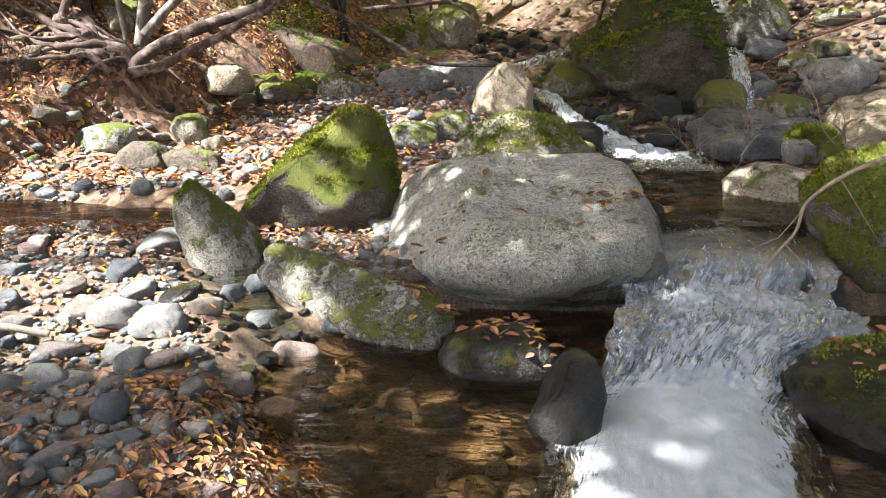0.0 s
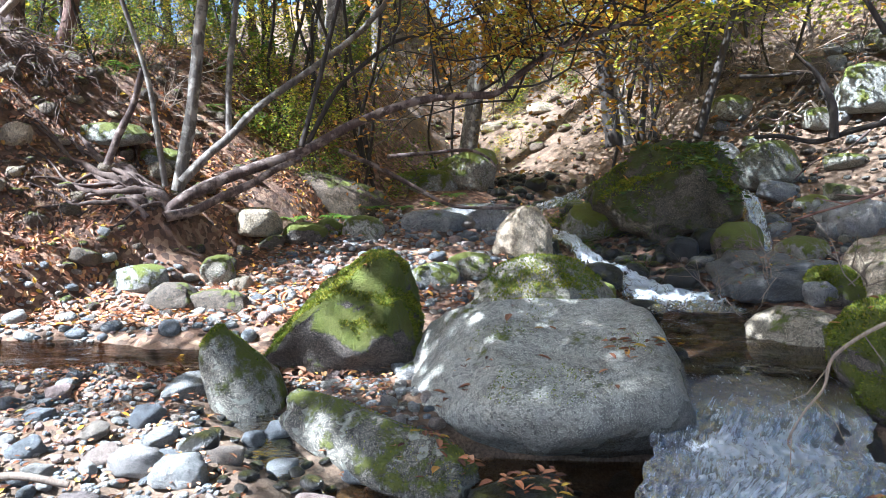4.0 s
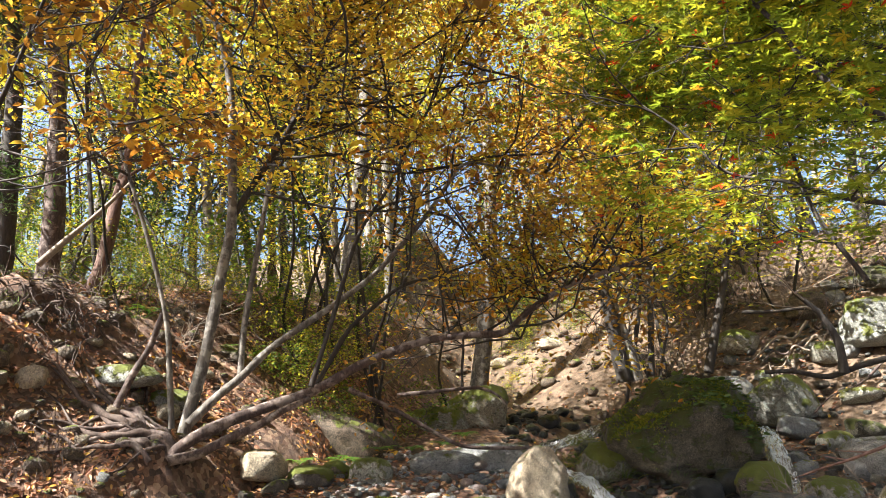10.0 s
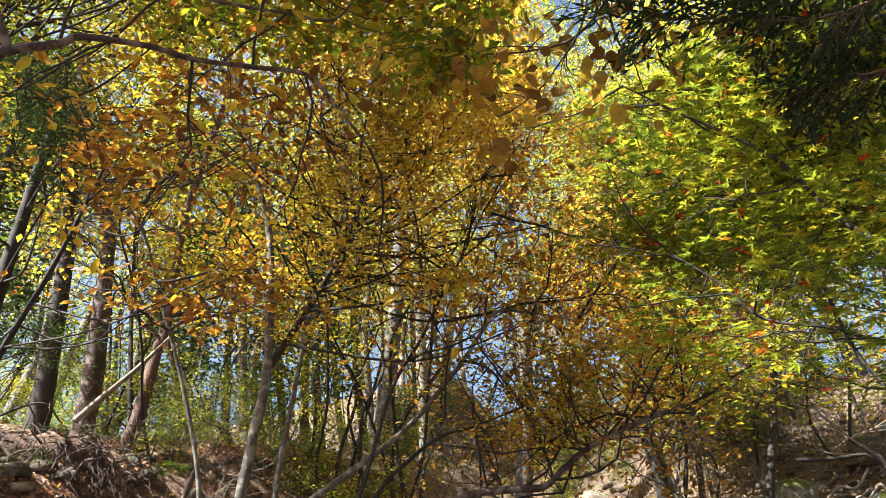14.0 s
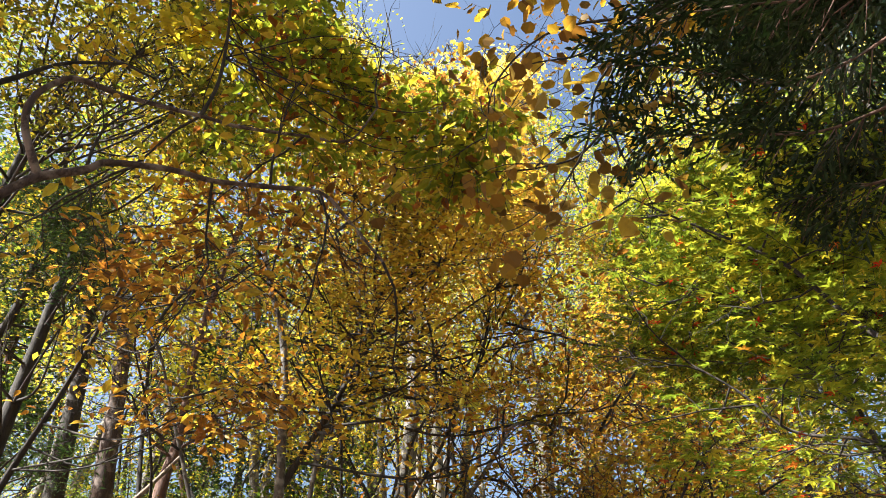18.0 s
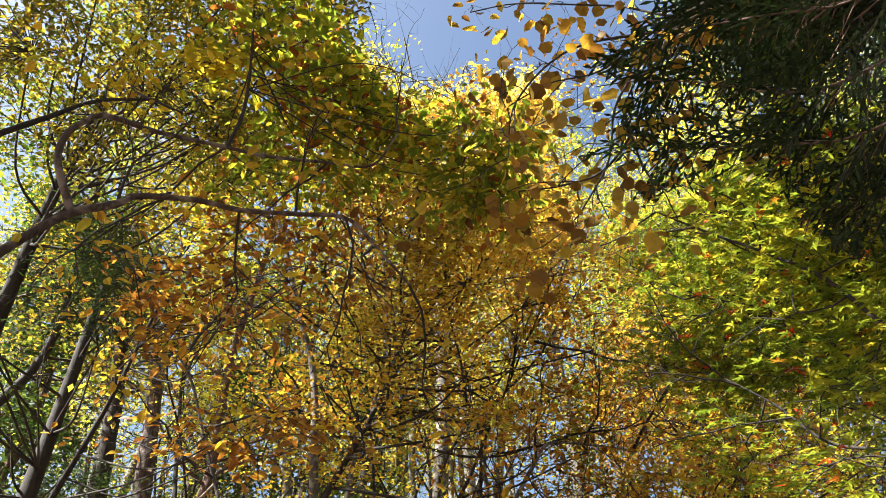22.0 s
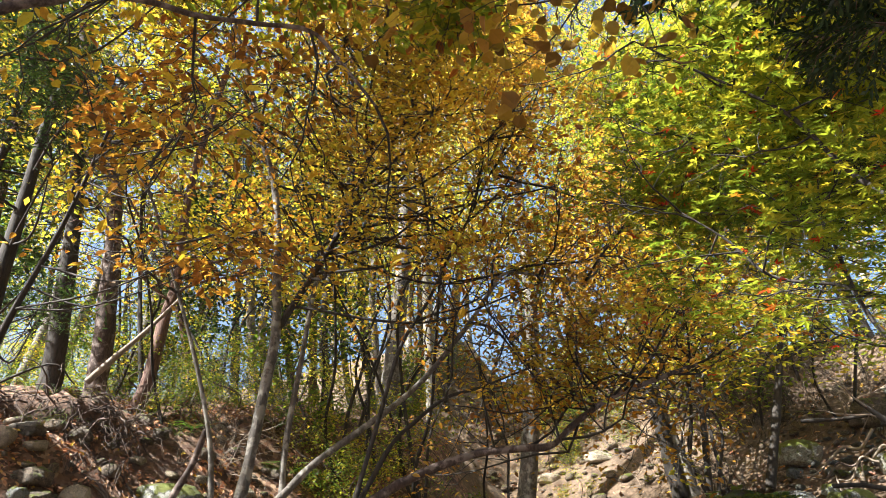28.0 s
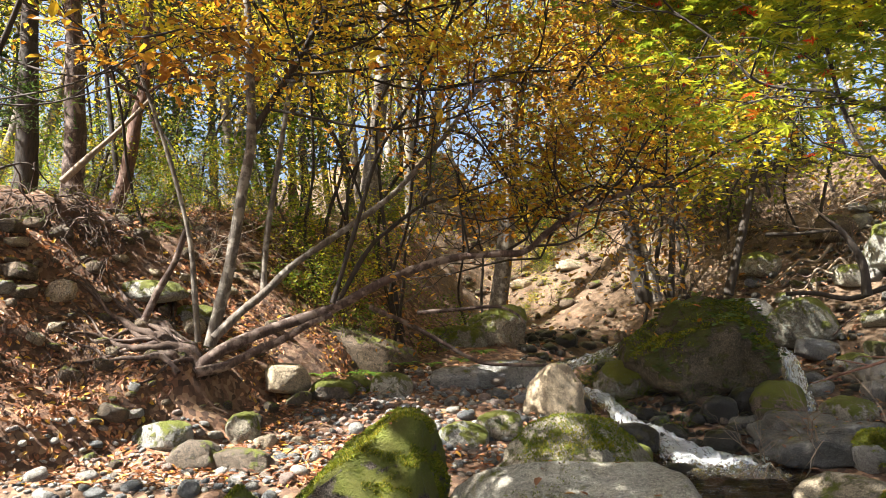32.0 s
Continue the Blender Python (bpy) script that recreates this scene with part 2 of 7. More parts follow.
def water_material(name, tint, scale, strength, stretch=(1, 1, 1), turn=0.0, clear=0.92):
    """Clear stream water: looks through to the bed, mirrors the sky by its angle."""
    m, nt, bs = mat(name)
    mp = nt.nodes.new("ShaderNodeMapping")
    mp.inputs["Scale"].default_value = stretch
    mp.inputs["Rotation"].default_value = (0, 0, turn)
    nt.links.new(world_pos(nt), mp.inputs[0])
    a = noise_tex(nt, scale, 3, 0.5, mp.outputs[0], 0.6)
    b = noise_tex(nt, scale * 3.7, 3, 0.55, mp.outputs[0], 0.4)
    bp = node(nt, "ShaderNodeBump", Strength=strength, Distance=0.06)
    nt.links.new(math_n(nt, 'ADD', a, math_n(nt, 'MULTIPLY', b, 0.3)), bp.inputs["Height"])
    tr = nt.nodes.new("ShaderNodeBsdfTransparent")
    tr.inputs[0].default_value = (*tint, 1)
    gl = node(nt, "ShaderNodeBsdfGlossy", Roughness=0.04)
    fr = node(nt, "ShaderNodeFresnel", IOR=1.33)
    nt.links.new(bp.outputs[0], fr.inputs["Normal"])
    nt.links.new(bp.outputs[0], gl.inputs["Normal"])
    mx = nt.nodes.new("ShaderNodeMixShader")
    nt.links.new(fr.outputs[0], mx.inputs[0])
    nt.links.new(tr.outputs[0], mx.inputs[1])
    nt.links.new(gl.outputs[0], mx.inputs[2])
    nt.links.new(mx.outputs[0], nt.nodes["Material Output"].inputs[0])
    return m


def foam_material(name, amount, tint=(0.5, 0.5, 0.55)):
    """Broken white water: streaks, drops and froth over clear water. The attribute 'foam' says how much."""
    m, nt, bs = mat(name)
    at = nt.nodes.new("ShaderNodeAttribute")
    at.attribute_name = "flow"
    mp = nt.nodes.new("ShaderNodeMapping")
    mp.inputs["Scale"].default_value = (44, 6, 1)
    nt.links.new(at.outputs["Vector"], mp.inputs[0])
    s1 = noise_tex(nt, 1.0, 9, 0.72, mp.outputs[0], 0.5)
    s2 = noise_tex(nt, 13.0, 8, 0.72, world_pos(nt), 0.8)
    s3 = noise_tex(nt, 85.0, 3, 0.7, world_pos(nt), 0.3)
    af = nt.nodes.new("ShaderNodeAttribute")
    af.attribute_name = "foam"
    f = math_n(nt, 'ADD', math_n(nt, 'MULTIPLY', s1, 2.6), math_n(nt, 'MULTIPLY', s2, 1.5))
    f = math_n(nt, 'ADD', f, math_n(nt, 'MULTIPLY', s3, 0.5))
    f = math_n(nt, 'ADD', f, math_n(nt, 'MULTIPLY', af.outputs["Fac"], 1.9))
    fac = ramp(nt, math_n(nt, 'SUBTRACT', f, 2.3 - amount), [(0.24, (0, 0, 0)), (0.32, (0.2, 0.2, 0.2)), (0.44, (0.96, 0.96, 0.96))])
    bp = node(nt, "ShaderNodeBump", Strength=0.9, Distance=0.05)
    calm = math_n(nt, 'SUBTRACT', 1.0, math_n(nt, 'MULTIPLY', af.outputs["Fac"], 1.15), True)
    nt.links.new(math_n(nt, 'MULTIPLY', math_n(nt, 'ADD', math_n(nt, 'MULTIPLY', s1, 0.6), math_n(nt, 'MULTIPLY', s2, 1.4)), calm), bp.inputs["Height"])
    tr = nt.nodes.new("ShaderNodeBsdfTransparent")
    tr.inputs[0].default_value = (*tint, 1)
    gl = node(nt, "ShaderNodeBsdfGlossy", Roughness=0.05)
    fr = node(nt, "ShaderNodeFresnel", IOR=1.33)
    nt.links.new(bp.outputs[0], fr.inputs["Normal"])
    nt.links.new(bp.outputs[0], gl.inputs["Normal"])
    mx = nt.nodes.new("ShaderNodeMixShader")
    nt.links.new(fr.outputs[0], mx.inputs[0])
    nt.links.new(tr.outputs[0], mx.inputs[1])
    nt.links.new(gl.outputs[0], mx.inputs[2])
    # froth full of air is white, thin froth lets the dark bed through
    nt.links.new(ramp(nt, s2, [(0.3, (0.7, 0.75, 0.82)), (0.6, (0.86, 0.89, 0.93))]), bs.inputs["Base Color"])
    bs.inputs["Roughness"].default_value = 0.5
    nt.links.new(bp.outputs[0], bs.inputs["Normal"])
    tl = nt.nodes.new("ShaderNodeBsdfTranslucent")
    tl.inputs[0].default_value = (0.85, 0.9, 0.97, 1)
    wmx = nt.nodes.new("ShaderNodeMixShader")
    wmx.inputs[0].default_value = 0.4
    nt.links.new(bs.outputs[0], wmx.inputs[1])
    nt.links.new(tl.outputs[0], wmx.inputs[2])
    m2 = nt.nodes.new("ShaderNodeMixShader")
    nt.links.new(fac, m2.inputs[0])
    nt.links.new(mx.outputs[0], m2.inputs[1])
    nt.links.new(wmx.outputs[0], m2.inputs[2])
    nt.links.new(m2.outputs[0], nt.nodes["Material Output"].inputs[0])
    return m


M_SOIL = ground_material()
M_GREY = rock_material("grey_stone", (0.26, 0.25, 0.218), (0.37, 0.352, 0.302), moss=0.35, cling=0.1, splash_shade=(0.55, -0.75, 0.42))
M_MOSSY = rock_material("mossy_stone", (0.07, 0.055, 0.042), (0.17, 0.14, 0.11), moss=0.66, cling=1.3)
M_CUSHION = rock_material("moss_cushion_stone", (0.08, 0.065, 0.05), (0.19, 0.16, 0.13), moss=0.92, cling=0.8)
M_HALF = rock_material("half_mossy_stone", (0.17, 0.165, 0.145), (0.3, 0.29, 0.25), moss=0.5, lichen=0.4, cling=0.6)
M_LICHEN = rock_material("lichened_stone", (0.12, 0.115, 0.09), (0.23, 0.21, 0.165), moss=0.5, lichen=0.5, cling=0.75)
M_PLAIN = rock_material("plain_stone", (0.12, 0.12, 0.118), (0.24, 0.236, 0.225), moss=0.2)
M_TAN = rock_material("tan_stone", (0.2, 0.165, 0.12), (0.36, 0.305, 0.225), moss=0.25)
M_BROWN = rock_material("brown_stone", (0.05, 0.037, 0.027), (0.13, 0.1, 0.068), moss=0.34)
M_STEP = rock_material("wet_step_stone", (0.012, 0.01, 0.009), (0.04, 0.034, 0.027), rough=0.3)
M_WET = rock_material("wet_dark_stone", (0.006, 0.006, 0.005), (0.02, 0.018, 0.014), moss=0.4, rough=0.5, wet=0.2, moss_col=((0.01, 0.016, 0.004), (0.035, 0.045, 0.009)))
M_BED = rock_material("bed_stone", (0.1, 0.078, 0.052), (0.22, 0.175, 0.12), scale=2.0, rough=0.5, mixed=True)
M_RUBBLE = rock_material("rubble_stone", (0.058, 0.056, 0.05), (0.12, 0.112, 0.096), scale=2.0, mixed=True, moss=0.1)
M_COBBLE = rock_material("cobble_stone", (0.19, 0.19, 0.19), (0.3, 0.296, 0.286), scale=2.0, mixed=True)
M_BARK_GREY = bark_material("grey_bark", (0.06, 0.05, 0.042), (0.2, 0.172, 0.145), blotch=(0.27, 0.245, 0.21))
M_BARK_DARK = bark_material("dark_bark", (0.02, 0.016, 0.013), (0.065, 0.05, 0.04))
M_BARK_RED = bark_material("reddish_bark", (0.07, 0.035, 0.025), (0.24, 0.14, 0.105))
M_BARK_LOG = bark_material("weathered_log_bark", (0.035, 0.022, 0.018), (0.13, 0.085, 0.07), blotch=(0.22, 0.17, 0.145))
M_BARK_PALE = bark_material("pale_bark", (0.12, 0.105, 0.085), (0.4, 0.36, 0.3))
M_TWIG = bark_material("twig_bark", (0.06, 0.045, 0.035), (0.17, 0.125, 0.095), 2.0)
M_DRY = bark_material("dry_twig_bark", (0.2, 0.15, 0.11), (0.4, 0.32, 0.25), 2.0)
M_ROOT = bark_material("root_bark", (0.05, 0.032, 0.024), (0.15, 0.1, 0.078), 1.5)
M_LEAF_GOLD = leaf_material("gold_leaf", [(0.0, (0.28, 0.18, 0.025)), (0.3, (0.38, 0.29, 0.03)), (0.6, (0.44, 0.37, 0.04)), (0.85, (0.48, 0.43, 0.05)), (1.0, (0.3, 0.36, 0.04))], through=0.58)
M_LEAF_BROWN = leaf_material("brown_gold_leaf", [(0.0, (0.13, 0.06, 0.02)), (0.35, (0.27, 0.13, 0.022)), (0.7, (0.36, 0.2, 0.03)), (1.0, (0.42, 0.28, 0.05))])
M_LEAF_YGREEN = leaf_material("yellow_green_leaf", [(0.0, (0.12, 0.18, 0.025)), (0.35, (0.24, 0.3, 0.035)), (0.65, (0.36, 0.37, 0.045)), (0.9, (0.46, 0.41, 0.05)), (1.0, (0.44, 0.28, 0.04))], through=0.56)
M_LEAF_GREEN = leaf_material("green_leaf", [(0.0, (0.045, 0.09, 0.015)), (0.5, (0.1, 0.17, 0.025)), (0.8, (0.2, 0.25, 0.03)), (1.0, (0.32, 0.3, 0.04))])
M_LEAF_MAPLE = leaf_material("maple_leaf", [(0.0, (0.09, 0.15, 0.02)), (0.45, (0.18, 0.25, 0.025)), (0.85, (0.3, 0.32, 0.03)), (0.975, (0.42, 0.37, 0.035)), (0.985, (0.5, 0.05, 0.02)), (1.0, (0.5, 0.04, 0.02))], through=0.6, tint=0.0)
M_LEAF_DEEP = leaf_material("evergreen_leaf", [(0.0, (0.018, 0.045, 0.016)), (0.6, (0.045, 0.095, 0.028)), (1.0, (0.09, 0.15, 0.035))], through=0.3, tint=0.1)
# near-black leaf colour carries the shade of sprays lit only from behind
M_LEAF_CYPRESS = leaf_material("shaded_cypress_scale_leaf", [(0.0, (0.008, 0.02, 0.009)), (0.6, (0.018, 0.04, 0.014)), (1.0, (0.035, 0.065, 0.018))], through=0.12, tint=0.0)
M_LEAF_OAK = leaf_material("oak_leaf", [(0.0, (0.2, 0.07, 0.02)), (0.12, (0.28, 0.11, 0.02)), (0.18, (0.12, 0.18, 0.02)), (0.55, (0.2, 0.26, 0.025)), (0.85, (0.38, 0.37, 0.03)), (1.0, (0.5, 0.4, 0.035))], tint=0.0, through=0.6)
M_LEAF_ORANGE = leaf_material("orange_brown_leaf", [(0.0, (0.25, 0.15, 0.03)), (0.35, (0.4, 0.29, 0.045)), (0.7, (0.47, 0.38, 0.055)), (0.86, (0.5, 0.44, 0.065)), (1.0, (0.33, 0.42, 0.055))], tint=0.0, through=0.68)
M_LEAF_HAZEL = leaf_material("hazel_leaf", [(0.0, (0.12, 0.06, 0.02)), (0.3, (0.22, 0.13, 0.025)), (0.7, (0.34, 0.23, 0.035)), (1.0, (0.42, 0.32, 0.04))], tint=0.0, through=0.6)
M_LEAF_YELLOW = leaf_material("bright_yellow_leaf", [(0.0, (0.4, 0.32, 0.02)), (0.6, (0.5, 0.42, 0.03)), (1.0, (0.34, 0.36, 0.03))], tint=0.0, through=0.6)
# leaves of the added shade trees out of view; little light passes through them
M_LEAF_UNSEEN = leaf_material("unseen_tree_leaf", [(0.0, (0.05, 0.08, 0.02)), (0.5, (0.1, 0.13, 0.03)), (1.0, (0.22, 0.2, 0.04))], through=0.2)
M_LEAF_OLIVE = leaf_material("olive_leaf", [(0.0, (0.07, 0.09, 0.015)), (0.4, (0.15, 0.16, 0.02)), (0.75, (0.28, 0.24, 0.025)), (0.95, (0.38, 0.29, 0.03)), (1.0, (0.36, 0.2, 0.03))], through=0.55, tint=0.0)
M_LEAF_PALE = leaf_material("pale_yellow_leaf", [(0.0, (0.46, 0.4, 0.08)), (0.5, (0.58, 0.5, 0.12)), (1.0, (0.66, 0.6, 0.2))], through=0.5)
M_LEAF_FERN = leaf_material("fern_leaf", [(0.0, (0.05, 0.13, 0.015)), (1.0, (0.16, 0.3, 0.04))], tint=0.1)
M_LEAF_IVY = leaf_material("ivy_leaf", [(0.0, (0.04, 0.08, 0.02)), (1.0, (0.14, 0.21, 0.06))], through=0.25, tint=0.1, rough=0.85)
M_MOSS = leaf_material("moss_tuft", [(0.0, (0.06, 0.09, 0.008)), (0.4, (0.14, 0.18, 0.014)), (0.8, (0.25, 0.28, 0.025)), (1.0, (0.3, 0.26, 0.05))], through=0.3, rough=0.8, tint=0.0)
M_LITTER = leaf_material("fallen_leaf", [(0.0, (0.08, 0.04, 0.026)), (0.3, (0.21, 0.09, 0.05)), (0.55, (0.34, 0.155, 0.08)), (0.8, (0.44, 0.26, 0.16)), (0.94, (0.44, 0.24, 0.06)), (0.98, (0.55, 0.33, 0.03)), (1.0, (0.35, 0.3, 0.05))], through=0.12, rough=0.6, tint=0.0)
M_POOL = water_material("pool_water", (0.82, 0.72, 0.56), 6.0, 1.0, (0.55, 1.6, 1))
M_POOL_FLOW = water_material("running_water", (0.55, 0.49, 0.42), 4.0, 1.2, (0.7, 2.0, 1))
M_POOL_STILL = water_material("still_water", (0.33, 0.25, 0.17), 5.0, 0.8, (0.5, 2.4, 1))
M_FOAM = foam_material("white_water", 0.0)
# ---- mesh helpers ----
def np_mesh(name, verts, faces, smooth=True):
    """A mesh from arrays; faces all of one size."""
    verts = np.asarray(verts, dtype=np.float32).reshape(-1, 3)
    faces = np.asarray(faces, dtype=np.int32)
    k = faces.shape[1]
    me = bpy.data.meshes.new(name)
    me.vertices.add(len(verts))
    me.vertices.foreach_set("co", verts.ravel())
    me.loops.add(faces.size)
    me.loops.foreach_set("vertex_index", faces.ravel())
    me.polygons.add(len(faces))
    me.polygons.foreach_set("loop_start", np.arange(0, faces.size, k, dtype=np.int32))
    me.polygons.foreach_set("use_smooth", np.full(len(faces), smooth, dtype=bool))
    me.update()
    return me


def link(name, me, material, parent=None, label=""):
    """One mesh object under a thing or a part."""
    if material and not me.materials:
        me.materials.append(material)
    ob = new(name, me)
    if parent:
        ob.parent = parent
    if label:
        ob["label"] = label
    return ob


def thing(name, at, label, category, group="", kind=""):
    e = new(name)
    e.location = at
    e.empty_display_size = 0.1
    return tagged(e, label, category, group, kind)


def lattice(ix, iy, iz, seed):
    h = (ix * 374761393 + iy * 668265263 + iz * 2147483647 + seed * 1274126177) & 0xffffffff
    h = ((h ^ (h >> 13)) * 1274126177) & 0xffffffff
    return ((h ^ (h >> 16)) & 0xffff) / 65535.0


def vnoise(p, seed=0):
    """Smooth value noise in -1..1 for an (n, 3) array."""
    p = np.asarray(p, dtype=np.float64)
    i = np.floor(p).astype(np.int64)
    f = p - i
    f = f * f * (3 - 2 * f)
    out = 0
    for a in (0, 1):
        for b in (0, 1):
            for c in (0, 1):
                w = (f[:, 0] if a else 1 - f[:, 0]) * (f[:, 1] if b else 1 - f[:, 1]) * (f[:, 2] if c else 1 - f[:, 2])
                out = out + w * lattice(i[:, 0] + a, i[:, 1] + b, i[:, 2] + c, seed)
    return out * 2 - 1


def fbm(p, seed=0, octaves=4):
    p = np.asarray(p, dtype=np.float64)
    return sum(vnoise(p * 2 ** o + 17.3 * o, seed + o) * 0.5 ** o for o in range(octaves))


def smooth01(x):
    x = np.clip(x, 0, 1)
    return x * x * (3 - 2 * x)


# ---- the lie of the land ----
POOL_LOW, POOL_LEFT, POOL_RIGHT = 0.0, 0.2, 0.4
MID_Y = (-40, 0, 2, 3, 4, 4.9, 5.6, 6.4, 6.9, 8, 9.5, 11, 13, 16, 20, 26, 34, 60)
MID_Z = (0, 0, 0.03, 0.08, 0.17, 0.25, 0.28, 0.3, 0.36, 0.62, 1.02, 1.35, 1.75, 2.1, 2.7, 3.5, 4.3, 6)
BED_Y = (-2, 2.15, 2.9, 3.5, 4.2, 5)
BED_X = (-0.6, -0.5, -0.75, -0.45, 0.2, 0.9)
RUN_Y = (4.0, 5.8, 7.2, 8.0, 9.0, 10.5, 12.5, 14)
RUN_X = (1.55, 2.1, 2.5, 2.15, 1.75, 1.35, 2.3, 3.2)


def trickle_x(y):
    return np.interp(y, (2.9, 3.4, 4.1, 4.6, 5.1), (-0.5, -0.72, -1.05, -1.35, -1.6))


def basin(x, y, cx, cy, rx, ry):
    return smooth01(1.35 - np.hypot((x - cx) / rx, (y - cy) / ry))


def height(x, y, rough=True):
    x, y = np.asarray(x, dtype=np.float64), np.asarray(y, dtype=np.float64)
    z = np.interp(y, MID_Y, MID_Z)
    u = (x + 3.0) * -0.85 + (y - 7.6) * 0.53
    fade = smooth01((y - 2.0) / 4.0)
    z = z + fade * np.interp(u, (-1, 0, 0.25, 1, 2.1, 3, 8, 30), (0, 0, 0.42, 0.95, 2.0, 2.15, 2.2, 2.4)) * smooth01((0.8 - x) / 2.6)
    # left flank beside the camera
    z = z + np.interp(-x, (4.2, 7, 12, 40), (0, 0.9, 2.6, 8)) * (1 - fade * 0.75)
    # stony right flank and the far slope
    v = x - (1.7 + 0.24 * np.clip(y, 0, 14))
    z = z + np.interp(v, (0, 1.2, 3, 6, 30), (0, 0.22, 0.6, 1.9, 7)) * smooth01((16 - y) / 6) * smooth01((y + 2) / 4)
    w = (y - 12.5) * 0.6 + (x - 3.5) * 0.8
    z = z + np.interp(w, (0, 5, 20, 60), (0, 3.6, 5.2, 7)) * smooth01((y - 6) / 6)
    z = z + 0.3 * np.exp(-((x + 3.15) ** 2 + (y - 7.75) ** 2) / 0.3)
    # basins and the run of the stream
    xb = np.interp(y, BED_Y, BED_X)
    low = smooth01((x - xb) / 0.8 + 0.4) * smooth01((4.15 - y) / 0.5) * smooth01((4.2 - x) / 1.0)
    z = z * (1 - low) + (-0.2 + 0.05 * x) * low
    k = basin(x, y, -3.3, 5.22, 1.75, 0.56)
    z = z * (1 - k) + 0.0 * k
    k = basin(x, y, 2.15, 5.9, 1.25, 1.75)
    z = z * (1 - k) + 0.17 * k
    k = basin(x, y, 1.55, 4.2, 0.6, 0.8)
    z = z * (1 - k) + np.minimum(z, 0.2) * k
    k = smooth01(1.3 - np.abs(x - np.interp(y, RUN_Y, RUN_X)) / 0.75) * smooth01((y - 7) / 0.8) * smooth01((15 - y) / 2)
    z = z - 0.2 * k
    k = np.exp(-((x - trickle_x(y)) / 0.24) ** 2) * smooth01((y - 2.9) / 0.4) * smooth01((5.2 - y) / 0.4)
    z = z - 0.1 * k
    if rough:
        p = np.stack([x, y, np.zeros_like(x)], -1).reshape(-1, 3)
        n = 0.05 * fbm(p * 1.3, 3, 4) + 0.028 * fbm(p * 7, 9, 3)
        steep = np.clip(u, 0, 3).ravel() / 3 * (y.ravel() > 4)
        n = n + steep * 0.16 * fbm(p * 2.1, 21, 4) + smooth01(np.ravel(w) / 3) * 0.25 * fbm(p * 0.9, 31, 4)
        z = z + n.reshape(x.shape) * (0.4 + 0.6 * (1 - low))
    return z


def h1(x, y):
    return float(height(np.array([x]), np.array([y]))[0])


def spaced(lo, hi, mid, n, tight):
    """Grid lines, dense about mid."""
    s = np.linspace(-1, 1, n)
    w = np.sinh(s * tight) / math.sinh(tight)
    return np.where(w < 0, mid + w * (mid - lo), mid + w * (hi - mid))


gx, gy = spaced(-600, 600, -0.3, 361, 7.2), spaced(-600, 900, 3.8, 481, 7.4)
GX, GY = np.meshgrid(gx, gy)
GZ = height(GX, GY)
nx, ny = len(gx), len(gy)
ids = np.arange(nx * ny).reshape(ny, nx)
quads = np.stack([ids[:-1, :-1], ids[:-1, 1:], ids[1:, 1:], ids[1:, :-1]], -1).reshape(-1, 4)
ground = link("ground", np_mesh("ground", np.stack([GX, GY, GZ], -1), quads), M_SOIL)
tagged(ground, "brown forest soil with leaf litter, gravel and scree", "ground", kind="structure")


# ---- water ----
def sheet(name, x0, x1, y0, y1, z, step, material, label, amp=0.006):
    xs, ys = np.arange(x0, x1, step), np.arange(y0, y1, step)
    X, Y = np.meshgrid(xs, ys)
    p = np.stack([X * 2.2, Y * 4.5, X * 0], -1).reshape(-1, 3)
    Z = z + amp * fbm(p, 55, 3).reshape(X.shape)
    i = np.arange(X.size).reshape(X.shape)
    f = np.stack([i[:-1, :-1], i[:-1, 1:], i[1:, 1:], i[1:, :-1]], -1).reshape(-1, 4)
    ob = link(name, np_mesh(name, np.stack([X, Y, Z], -1), f), material)
    return tagged(ob, label, "water", kind="structure")


sheet("water_lower_pool", -1.35, 3.4, -1.2, 4.0, POOL_LOW - 0.01, 0.03, M_POOL, "shallow clear brown water over a stony bed")
sheet("water_left_pool", -5.6, -1.25, 4.4, 6.2, POOL_LEFT, 0.03, M_POOL_STILL, "still side pool mirroring the sunlit bank")
sheet("water_right_pool", 0.7, 3.6, 4.3, 7.75, POOL_RIGHT, 0.03, M_POOL_FLOW, "running pool above the small cascade", 0.012)


